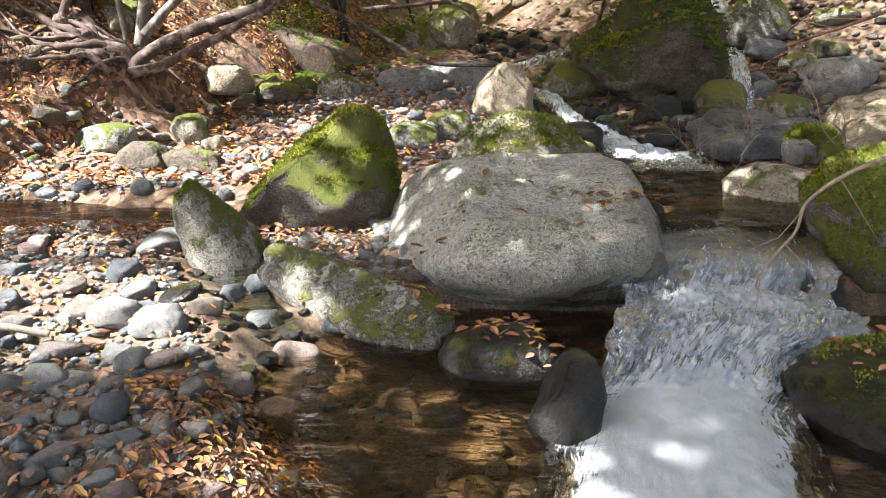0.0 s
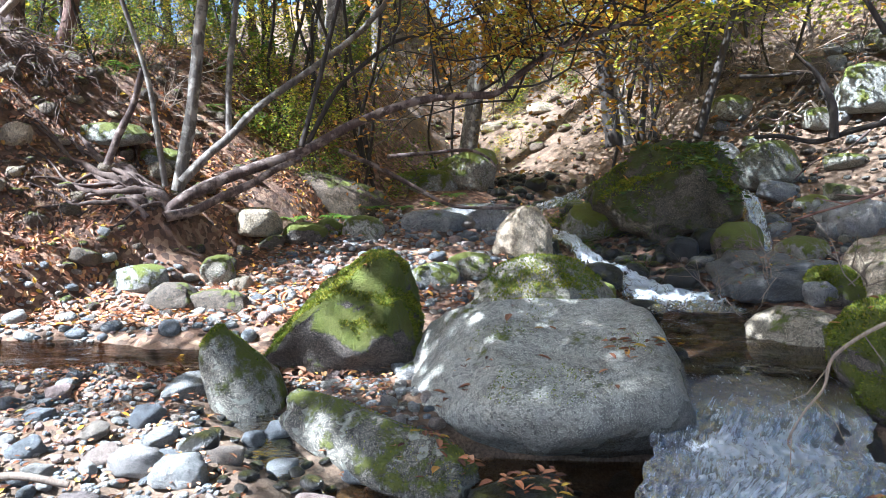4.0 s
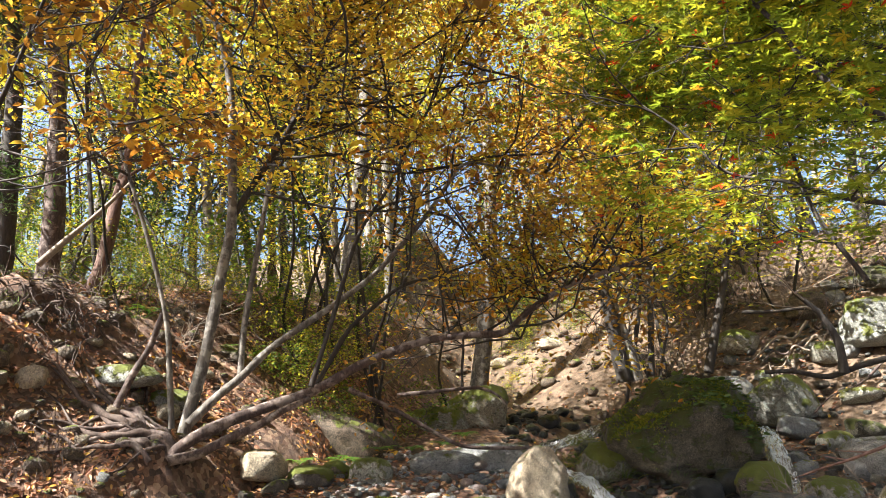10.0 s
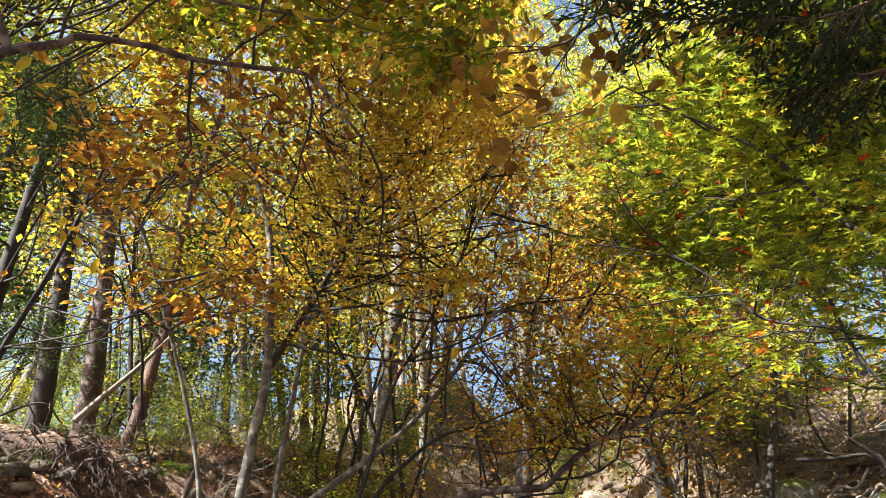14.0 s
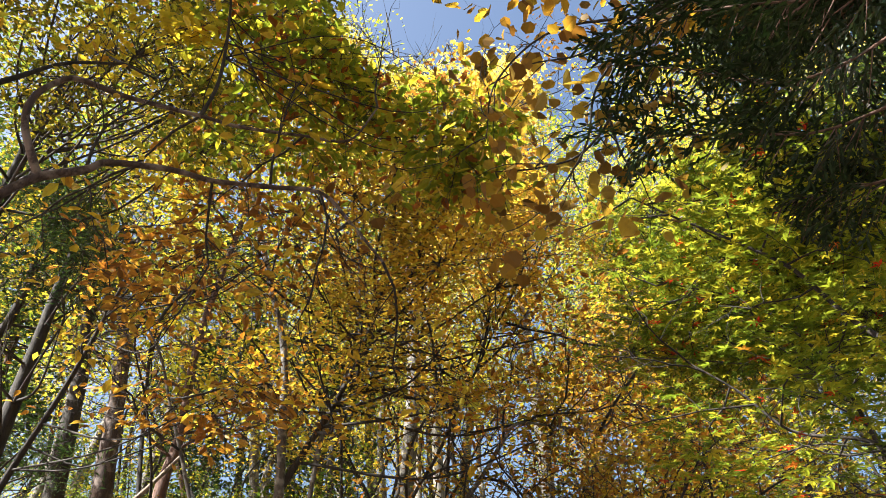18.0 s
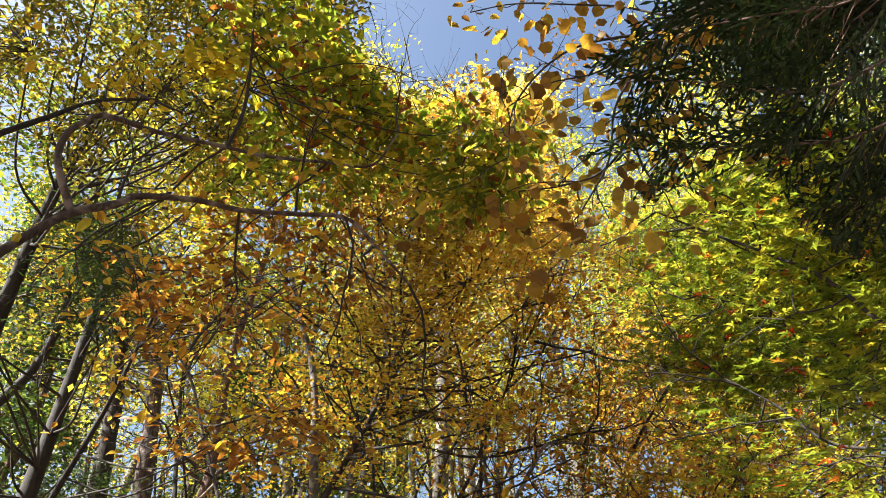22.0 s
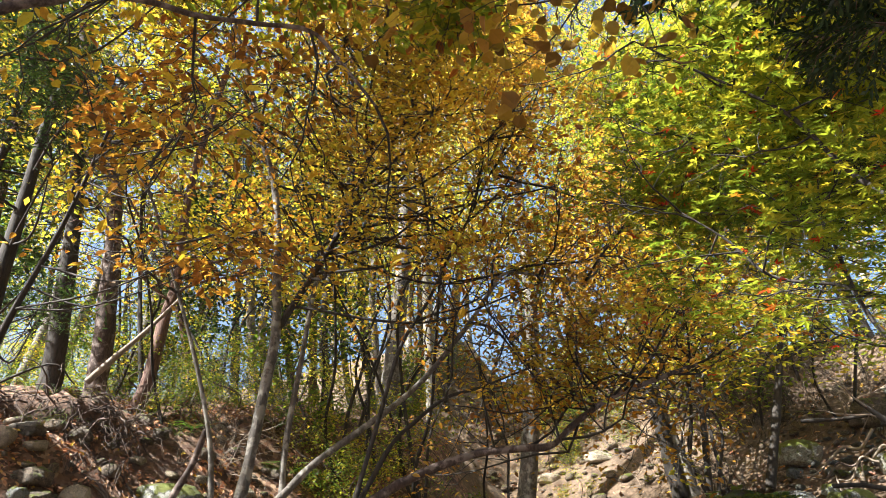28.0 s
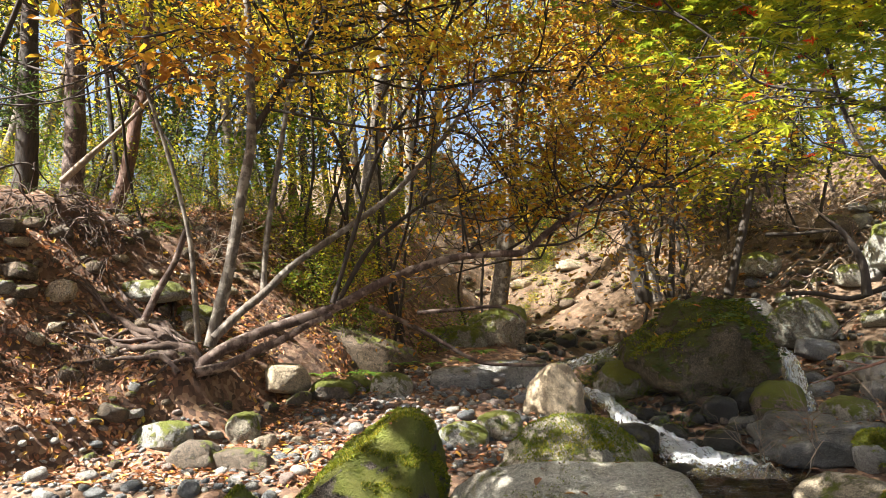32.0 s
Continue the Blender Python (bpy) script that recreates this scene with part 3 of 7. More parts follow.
def cascade(name, rows, cols, label, seed, amp, lumps=9.0, material=None, category="water", wide=6.0, froth=1.0, ragged=0.0, sunk=0.09):
    """Falling water: rows of (x left, x right, y left, y right, z, foam) from the top down, resampled to a fine sheet."""
    rows = np.array(rows, dtype=float)
    rows[:, 5] = np.minimum(1.0, rows[:, 5] * froth)
    t = np.linspace(0, len(rows) - 1, (len(rows) - 1) * 14 + 1)
    k = np.arange(len(rows))
    xl, xr, yl, yr, zz, fo = (np.interp(t, k, rows[:, j]) for j in range(6))
    for a in (xl, xr, yl, yr, zz):
        a[1:-1] = (a[:-2] + 2 * a[1:-1] + a[2:]) / 4
    rim = np.stack([t * 0.9, t * 0, t * 0], -1)
    xl = xl + ragged * fbm(rim, seed + 2, 3)
    xr = xr + ragged * fbm(rim + 9.0, seed + 4, 3)
    s = np.linspace(0, 1, cols)
    X = xl[:, None] * (1 - s) + xr[:, None] * s
    Y = yl[:, None] * (1 - s) + yr[:, None] * s
    Z = np.repeat(zz[:, None], cols, 1)
    way = np.concatenate([[0], np.cumsum(np.hypot(np.hypot(np.diff(xl), np.diff(yl)), np.diff(zz)))])
    U = s[None, :] * np.abs(rows[:, 1] - rows[:, 0]).mean() * np.ones_like(X)
    V = np.repeat(way[:, None], cols, 1)
    fl = np.stack([U * lumps, V * 2.2, X * 0], -1).reshape(-1, 3)
    n = fbm(fl, seed, 4).reshape(X.shape)
    n2 = fbm(np.stack([X * 14, Y * 14, Z * 14], -1).reshape(-1, 3), seed + 5, 3).reshape(X.shape)
    edge = smooth01(np.minimum(s, 1 - s) * wide)[None, :]
    Z = Z + amp * (n * 0.8 + n2 * 0.55) * np.minimum(0.3 + fo[:, None], np.maximum(0.12, 1.15 - 1.6 * fo[:, None])) - sunk * (1 - edge)
    n3 = fbm(np.stack([X * 34, Y * 34, Z * 20], -1).reshape(-1, 3), seed + 9, 3).reshape(X.shape)
    rush = smooth01(fo * 8) * smooth01((0.62 - fo) * 4)
    Z = Z + 0.32 * amp * n3 * rush[:, None]
    Y = Y - amp * (0.5 * n + 0.35 * n3) * rush[:, None]
    i = np.arange(X.size).reshape(X.shape)
    f = np.stack([i[:-1, :-1], i[:-1, 1:], i[1:, 1:], i[1:, :-1]], -1).reshape(-1, 4)
    me = np_mesh(name, np.stack([X, Y, Z], -1), f)
    a = me.attributes.new("flow", 'FLOAT_VECTOR', 'POINT')
    a.data.foreach_set("vector", np.stack([U, V, X * 0], -1).astype(np.float32).ravel())
    b = me.attributes.new("foam", 'FLOAT', 'POINT')
    b.data.foreach_set("value", (fo[:, None] * (0.1 + 0.9 * edge) * np.ones_like(X)).astype(np.float32).ravel())
    return tagged(link(name, me, material or M_FOAM), label, category, kind="structure")


FALL = [(1.5, 2.6, 4.9, 4.9, 0.35, 0.0), (1.42, 2.5, 4.36, 4.4, 0.392, 0.0), (1.3, 2.36, 3.93, 3.97, 0.385, 0.0), (1.22, 2.26, 3.74, 3.72, 0.35, 0.08), (1.16, 2.2, 3.6, 3.55, 0.25, 0.17),
        (1.08, 2.2, 3.4, 3.36, 0.24, 0.3), (0.98, 2.12, 3.22, 3.16, 0.235, 0.16), (0.9, 2.0, 3.06, 3.0, 0.19, 0.16), (0.82, 1.86, 2.94, 2.88, 0.1, 0.22),
        (0.72, 1.72, 2.84, 2.76, 0.05, 0.42), (0.64, 1.62, 2.66, 2.6, 0.04, 0.55), (0.54, 1.55, 2.42, 2.38, 0.03, 0.55), (0.42, 1.52, 2.14, 2.1, 0.022, 0.48), (0.3, 1.5, 1.8, 1.8, 0.012, 0.38), (0.1, 1.6, 1.3, 1.3, 0.0, 0.1), (0.0, 1.6, 0.7, 0.7, -0.03, 0.0)]
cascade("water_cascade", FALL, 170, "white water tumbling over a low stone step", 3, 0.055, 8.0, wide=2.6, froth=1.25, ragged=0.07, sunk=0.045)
cascade("stone_step", [(1.0, 3.0, 5.6, 5.6, 0.17, 0.6), (1.1, 2.9, 4.9, 4.9, 0.25, 0.6)] + [(r[0] + 0.0, r[1] + 0.12, r[2], r[3], r[4] - (0.1 if k < 2 else 0.075), 0.6) for k, r in enumerate(FALL[1:10])] + [(0.8, 1.8, 2.6, 2.6, -0.1, 0.6), (0.8, 1.8, 2.45, 2.45, -0.3, 0.6)],
        70, "dark wet ledge of stone under the cascade", 7, 0.06, 3.0, M_STEP, "stone")
cascade("water_upper_run", [(2.833, 3.267, 13.8, 13.8, 1.74, 0.05), (2.224, 2.626, 12.5, 12.5, 1.56, 0.14), (1.533, 1.967, 11.6, 11.6, 1.37, 0.24), (1.155, 1.496, 10.9, 10.9, 1.2, 0.12), (1.254, 1.595, 10.0, 10.0, 1.04, 0.12),
                            (1.535, 1.814, 9.3, 9.3, 0.95, 0.36), (1.702, 1.968, 8.8, 8.8, 0.78, 0.36), (1.879, 2.201, 8.35, 8.35, 0.64, 0.34), (1.98, 2.62, 7.95, 8.0, 0.52, 0.34),
                            (1.95, 3.25, 7.5, 7.6, 0.43, 0.48), (1.9, 3.3, 7.1, 7.2, 0.412, 0.2), (1.86, 2.94, 6.5, 6.6, 0.405, 0.0)],
        60, "narrow white stream stepping down between rocks", 13, 0.08, froth=0.8, ragged=0.08)
cascade("water_side_run", [(4.35, 4.65, 10.6, 10.6, 1.62, 0.2), (4.15, 4.45, 9.8, 9.8, 1.46, 0.36), (4.05, 4.35, 9.3, 9.3, 1.12, 0.36), (3.6, 4.2, 8.8, 8.8, 0.96, 0.2),
                           (3.2, 3.9, 8.2, 8.2, 0.72, 0.3), (2.9, 3.3, 7.8, 7.8, 0.5, 0.5), (2.6, 3.1, 7.5, 7.5, 0.42, 0.4)],
        40, "thin side trickle falling beside the mossy boulder", 23, 0.05, froth=0.65)
cascade("water_trickle", [(float(trickle_x(y_)) - 0.24, float(trickle_x(y_)) + 0.24, y_ + 0.04, y_ - 0.04, z_, 0.0) for y_, z_ in ((5.05, 0.195), (4.6, 0.14), (4.1, 0.09), (3.7, 0.045), (3.4, 0.01), (3.15, -0.03))],
        36, "thin trickle between cobbles", 33, 0.015, material=M_POOL_STILL)


# ---- stones ----
def ico(level):
    bm = bmesh.new()
    bmesh.ops.create_icosphere(bm, subdivisions=level, radius=1.0)
    v = np.array([p.co[:] for p in bm.verts])
    f = np.array([[q.index for q in p.verts] for p in bm.faces])
    bm.free()
    return v, f


ICO = {k: ico(k) for k in (2, 3, 4, 5)}


def stone_mesh(name, size, seed, level=4, taper=0.0, lean=(0, 0), box=0.75, facets=7, rough=0.07, planes=(), round_base=0.35, hard=0.72):
    """A weathered stone: a boxy ball cut by planes, tapered, leaning and roughened; its base lies at z = 0."""
    rng = np.random.default_rng(seed)
    v, f = ICO[level]
    v = np.sign(v) * np.abs(v) ** box
    v = v / np.abs(v).max(axis=0)
    cuts = [(np.array(n, dtype=float), d) for n, d in planes]
    for _ in range(facets):
        n = rng.normal(size=3)
        cuts.append((n, rng.uniform(0.72, 0.95)))
    for n, d in cuts:
        n = n / np.linalg.norm(n)
        over = v @ n - d
        v = v - np.outer(np.where(over > 0, over * hard, 0), n)
    up = (v[:, 2] + 1) / 2
    v[:, :2] *= (1 - taper * up)[:, None]
    v[:, 0] += lean[0] * up
    v[:, 1] += lean[1] * up
    v[:, 2] = np.where(v[:, 2] < -round_base, -round_base + (v[:, 2] + round_base) * 0.55, v[:, 2])
    nrm = v / (np.linalg.norm(v, axis=1)[:, None] + 1e-6)
    d = fbm(v * 1.6 + seed * 3.1, seed, 4) * rough + fbm(v * 5 + seed, seed + 7, 5) * rough * 0.45
    v = v + nrm * d[:, None]
    v = v * (np.array(size) / 2)
    v[:, 2] -= v[:, 2].min()
    return np_mesh(name, v, f)


def boulder(name, at, size, seed, material, label, turn=0.0, tilt=(0, 0), sink=0.08, z=None, group="", category="boulder", **kw):
    me = stone_mesh(name, size, seed, **kw)
    ob = link(name, me, material)
    zz = (h1(at[0], at[1]) if z is None else z) - sink
    ob.matrix_basis = pose(at[0], at[1], zz, tilt[0], tilt[1], turn)
    return tagged(ob, label, category, group)


M_SLAB = rock_material("pale_slab_stone", (0.08, 0.078, 0.068), (0.16, 0.152, 0.128), moss=0.46, lichen=0.4, cling=0.3)
M_PYRAMID = rock_material("pyramid_stone", (0.17, 0.15, 0.115), (0.29, 0.265, 0.205), moss=0.4, cling=0.35)
M_FLAT = rock_material("damp_grey_stone", (0.05, 0.053, 0.057), (0.115, 0.118, 0.12), moss=0.26, cling=0.3, rough=0.6, wet=0.25)
M_DARK = rock_material("dark_mossy_stone", (0.035, 0.03, 0.02), (0.13, 0.112, 0.076), moss=0.62, lichen=0.0, cling=0.4, moss_col=((0.03, 0.045, 0.006), (0.12, 0.14, 0.016)))
# ---- the boulders in and beside the stream ----
boulder("boulder", (0.7, 4.38), (1.86, 1.75, 1.16), 11, M_GREY, "large smooth grey boulder with moss streaks and fallen leaves on top", turn=4, z=0.0, sink=0.1, level=5,
        box=0.75, facets=2, rough=0.035, taper=0.0, lean=(0.1, 0.12), hard=0.88, planes=[((-0.25, -0.5, 1), 0.56), ((-1, -0.35, 0.5), 0.7), ((1, -0.3, 0.35), 0.78), ((-0.55, -0.8, -0.5), 0.82), ((0.1, -0.9, -0.65), 0.86), ((0.9, 0.1, 0.8), 0.92)])
boulder("boulder", (-0.72, 5.12), (1.4, 1.35, 1.24), 23, M_MOSSY, "tall boulder with thick bright green moss on its sloping crown", turn=-12, z=0.03, sink=0.1, level=5,
        box=0.82, facets=4, rough=0.12, taper=0.12, lean=(0.24, 0.1), hard=0.85, planes=[((-0.8, -0.25, 0.75), 0.56), ((0.9, -0.2, 0.25), 0.72), ((0.2, -0.9, -0.35), 0.6), ((0.6, -0.7, -0.2), 0.75)])
boulder("boulder", (-1.1, 4.42), (0.5, 0.46, 0.86), 31, M_HALF, "upright narrow grey boulder with patchy moss on its edge", turn=20, tilt=(0, -20), z=0.02, sink=0.08, level=4,
        box=0.8, taper=0.15, lean=(-0.1, 0), facets=6, hard=0.85, planes=[((0.7, -0.5, 0.5), 0.7)])
boulder("boulder", (-0.36, 3.72), (1.22, 0.4, 0.34), 37, M_SLAB, "long slab of pale rock with moss lying on its side", turn=-34, tilt=(8, 11), z=0.0, sink=-0.03, level=4,
        box=0.66, facets=7, hard=0.88, rough=0.09, planes=[((0.1, -0.7, 0.8), 0.6)])
boulder("boulder", (-0.05, 4.75), (0.5, 0.42, 0.36), 41, M_PLAIN, "smooth pale grey rock wedged between larger boulders", z=0.1, facets=3)
boulder("boulder", (0.95, 6.4), (2.05, 1.4, 0.82), 43, M_PYRAMID, "pyramid shaped boulder with green moss on one face", turn=10, z=0.28, level=5,
        box=0.75, taper=0.5, facets=4, planes=[((-0.6, -0.6, 0.6), 0.6), ((0.75, -0.5, 0.4), 0.6)])
boulder("boulder", (1.42, 6.35), (0.4, 0.36, 0.4), 44, M_HALF, "small mossy rock leaning on the pyramid boulder", z=0.3)
boulder("boulder", (1.02, 8.55), (0.86, 0.8, 0.82), 47, M_TAN, "pointed tan boulder with a flat lit face", turn=14, z=0.72, level=4, box=0.65, taper=0.4, lean=(0.1, 0), facets=6, planes=[((0.4, -0.8, 0.4), 0.55)])
boulder("boulder", (3.0, 9.55), (1.75, 1.5, 1.62), 53, M_DARK, "huge dark boulder with moss and ivy over its top", turn=-6, z=0.82, sink=0.1, level=5,
        box=0.56, taper=-0.2, facets=9, rough=0.15, hard=0.85, planes=[((-0.1, -0.4, 1), 0.86), ((-0.8, -0.3, -0.55), 0.8), ((0.5, -0.6, -0.6), 0.9), ((0.05, -1, 0.1), 0.84), ((0.7, -0.5, 0.5), 0.85)])
boulder("boulder", (0.4, 3.16), (0.54, 0.42, 0.32), 59, M_WET, "dark wet mossy rock topped with yellow leaves", turn=-4, z=-0.1, sink=0.0, box=0.75, facets=5)
boulder("boulder", (0.58, 2.55), (0.3, 0.32, 0.46), 61, M_WET, "black wet upright rock at the foot of the cascade", turn=24, tilt=(0, 12), z=-0.12, sink=0, box=0.8, facets=4, taper=0.3)
boulder("boulder", (2.98, 4.25), (1.35, 1.2, 0.98), 67, M_CUSHION, "rounded boulder under a thick cushion of bright moss", turn=30, z=0.12, level=5, box=0.85, facets=3, taper=0.1)
boulder("boulder", (2.2, 2.68), (1.2, 1.0, 0.5), 71, M_WET, "dark wet boulder with moss and orange leaves on top", turn=-10, z=-0.15, sink=0.0, level=5, box=0.75, facets=4, planes=[((0, -0.1, 1), 0.75)])
boulder("boulder", (2.8, 5.45), (0.72, 0.6, 0.52), 73, M_TAN, "brownish boulder with a thin cap of moss in the pool edge", turn=5, z=0.27, facets=5)
boulder("boulder", (3.72, 7.6), (1.4, 1.15, 0.68), 79, M_FLAT, "broad flat dark boulder with moss and dry twigs", turn=-12, z=0.4, level=5, box=0.58, facets=10, rough=0.15, hard=0.85, planes=[((0, -0.2, 1), 0.66)])
boulder("boulder", (3.9, 6.95), (0.58, 0.5, 0.48), 83, M_MOSSY, "rounded rock covered in yellowish moss", z=0.5)
boulder("boulder", (4.85, 7.35), (1.2, 0.9, 0.72), 89, M_TAN, "large tan boulder half in shade on the stony bank", turn=20, z=0.62)
boulder("boulder", (4.5, 6.75), (0.8, 0.7, 0.6), 90, M_TAN, "tan rock leaning on a larger one", turn=-10, z=0.5)
boulder("boulder", (5.05, 11.0), (1.05, 0.9, 0.92), 97, M_LICHEN, "mossy boulder with a hollow under its edge", turn=15, box=0.7, facets=8)
boulder("boulder", (6.6, 11.1), (1.0, 0.9, 0.95), 101, M_HALF, "grey lichened boulder among dead branches")
boulder("boulder", (7.1, 10.3), (1.1, 1.0, 0.95), 103, M_HALF, "rounded grey boulder with faint moss", turn=40)
boulder("boulder", (5.35, 9.15), (0.92, 0.7, 0.5), 107, M_PLAIN, "pale grey flat topped rock in the side stream", z=1.15)
boulder("boulder", (4.5, 11.9), (0.9, 0.8, 0.8), 109, M_PLAIN, "grey angular boulder below the scree")
boulder("boulder", (3.6, 8.6), (0.62, 0.6, 0.5), 113, M_MOSSY, "low rock with dark green moss beside the white water", z=0.85)
boulder("boulder", (0.55, 9.9), (1.2, 0.7, 0.5), 127, M_PLAIN, "low smooth rock ledge with water sliding past", turn=12, z=1.0)
boulder("boulder", (-0.05, 9.6), (0.95, 0.7, 0.42), 129, M_PLAIN, "low pale ledge at the stream's edge", turn=-8, z=0.98)
boulder("boulder", (0.45, 12.2), (1.05, 0.8, 0.95), 131, M_LICHEN, "dark lichen spotted boulder under the fallen branch", turn=-20, z=1.55, box=0.65)
boulder("boulder", (-0.35, 12.0), (1.2, 0.8, 0.62), 137, M_LICHEN, "dark boulder in the shade of fallen branches", z=1.45)
boulder("boulder", (-1.75, 10.5), (1.9, 1.1, 0.75), 139, M_BROWN, "tilted brown slab under the leaning trunks", turn=-24, tilt=(0, 16), z=1.2, box=0.6, facets=7)
boulder("boulder", (-2.1, 11.3), (1.3, 1.0, 0.9), 149, M_BROWN, "brown rock sheltering dark gaps under the roots", turn=12, z=1.5)
boulder("boulder", (-2.26, 8.75), (0.62, 0.5, 0.42), 151, M_TAN, "bright pale rock lit by a patch of sun", turn=18, z=0.98, box=0.6, facets=9)
boulder("boulder", (-1.72, 8.9), (0.62, 0.5, 0.3), 157, M_MOSSY, "flat rock with yellow green moss", z=0.9)
boulder("boulder", (-3.05, 7.15), (0.62, 0.45, 0.34), 163, M_HALF, "rounded mossy rock at the foot of the bank", turn=-18, z=0.5)
boulder("boulder", (-4.15, 6.9), (0.52, 0.42, 0.42), 167, M_HALF, "round grey rock on the pool's far shore", z=0.34)
boulder("boulder", (-3.85, 7.05), (0.4, 0.36, 0.4), 168, M_HALF, "grey rock beside its neighbour on the shore", z=0.4)
boulder("boulder", (-2.55, 6.75), (0.55, 0.42, 0.34), 173, M_BROWN, "tan rock with moss at the water's edge", z=0.36)
boulder("boulder", (-2.1, 6.7), (0.62, 0.36, 0.3), 174, M_BROWN, "low pale rock at the pool's end", turn=-10, z=0.34)
boulder("boulder", (-2.35, 7.5), (0.36, 0.34, 0.42), 179, M_LICHEN, "upright stone below the bank", z=0.5)
boulder("boulder", (-1.0, 9.2), (0.55, 0.48, 0.48), 181, M_HALF, "rounded grey rock beside the ferns", z=0.85)
boulder("boulder", (-1.45, 9.3), (0.52, 0.45, 0.42), 183, M_MOSSY, "small mossy rock beside the ferns", z=0.85)
boulder("boulder", (-0.05, 7.6), (0.55, 0.5, 0.36), 191, M_HALF, "lichen spotted rock at the edge of the cobbles", z=0.5)
boulder("boulder", (0.35, 7.9), (0.5, 0.42, 0.42), 193, M_LICHEN, "rough grey rock beside the pointed boulder", z=0.58)
boulder("boulder", (1.62, 7.35), (0.42, 0.4, 0.36), 197, M_MOSSY, "mossy rock in the white water", z=0.42)
boulder("boulder", (2.0, 6.95), (0.4, 0.3, 0.28), 199, M_WET, "dark wet rock standing in the pool", z=0.3)
boulder("boulder", (1.75, 7.9), (0.6, 0.5, 0.36), 211, M_WET, "dark wet rock splitting the white water", z=0.5)
boulder("boulder", (2.9, 8.5), (0.45, 0.4, 0.4), 223, M_WET, "dark wet rock under the huge boulder", z=0.75)
boulder("boulder", (3.35, 8.75), (0.5, 0.4, 0.4), 227, M_WET, "dark mossy stone under the huge boulder", z=0.85)
boulder("boulder", (1.52, 4.72), (0.36, 0.3, 0.2), 229, M_WET, "dark rock with leaves at the lip of the cascade", z=0.32, sink=0.02)
boulder("boulder", (1.72, 5.75), (0.2, 0.18, 0.16), 233, M_WET, "small dark stone breaking the pool's surface", z=0.32, sink=0.0)
boulder("boulder", (-4.62, 7.8), (0.32, 0.28, 0.36), 239, M_TAN, "pale rock standing out of the eroded bank", turn=15, box=0.55, facets=11, rough=0.13, hard=0.9)
boulder("boulder", (-5.0, 7.55), (0.42, 0.32, 0.26), 241, M_BROWN, "brown rock stuck in the eroded bank", turn=-15, box=0.55, facets=11, rough=0.13, hard=0.9)
boulder("boulder", (-5.4, 7.9), (0.38, 0.32, 0.24), 251, M_BROWN, "angular rock below the root overhang", box=0.55, facets=11, rough=0.13, hard=0.9)
boulder("boulder", (-5.0, 8.3), (0.36, 0.3, 0.22), 257, M_BROWN, "angular rock under hanging roots", box=0.55, facets=11, rough=0.13, hard=0.9)
boulder("boulder", (-3.95, 8.6), (0.9, 0.55, 0.34), 263, M_HALF, "sunlit mossy rock on the leafy slope", turn=-12)
boulder("boulder", (-3.45, 8.85), (0.6, 0.5, 0.3), 269, M_HALF, "pale mossy rock on the leafy slope")
boulder("boulder", (-4.85, 7.45), (0.34, 0.28, 0.2), 271, M_BROWN, "pale stone on the leafy slope", box=0.55, facets=11, rough=0.13, hard=0.9)
boulder("boulder", (6.4, 12.6), (0.8, 0.6, 0.6), 277, M_BROWN, "pale rock face breaking out of the scree", turn=10)
boulder("boulder", (5.2, 12.9), (0.8, 0.6, 0.55), 281, M_LICHEN, "lichened rock on the scree slope")
boulder("boulder", (2.4, 17.0), (0.8, 0.6, 0.34), 283, M_TAN, "pale sunlit rock on the far slope")
boulder("boulder", (1.2, 17.4), (0.6, 0.5, 0.3), 293, M_TAN, "pale sunlit boulder low on the far slope")
boulder("boulder", (2.15, 9.75), (0.95, 0.75, 0.62), 307, M_LICHEN, "grassy rock mound beside the narrow run", turn=20, sink=0.12)
boulder("boulder", (1.35, 9.2), (0.4, 0.36, 0.34), 311, M_WET, "dark wet rock in the narrow run")
boulder("boulder", (2.3, 8.35), (0.36, 0.3, 0.3), 313, M_WET, "dark wet rock edging the white water")
# ---- wood and leaves ----
def curve_points(pts, per=5):
    """A smooth way through a few points."""
    p = np.array(pts, dtype=float)
    p = np.vstack([2 * p[0] - p[1], p, 2 * p[-1] - p[-2]])
    out = []
    for i in range(1, len(p) - 2):
        for t in np.linspace(0, 1, per, endpoint=False):
            a, b, c, d = p[i - 1], p[i], p[i + 1], p[i + 2]
            out.append(0.5 * (2 * b + (c - a) * t + (2 * a - 5 * b + 4 * c - d) * t * t + (3 * b - a - 3 * c + d) * t ** 3))
    out.append(p[-2])
    return np.array(out)


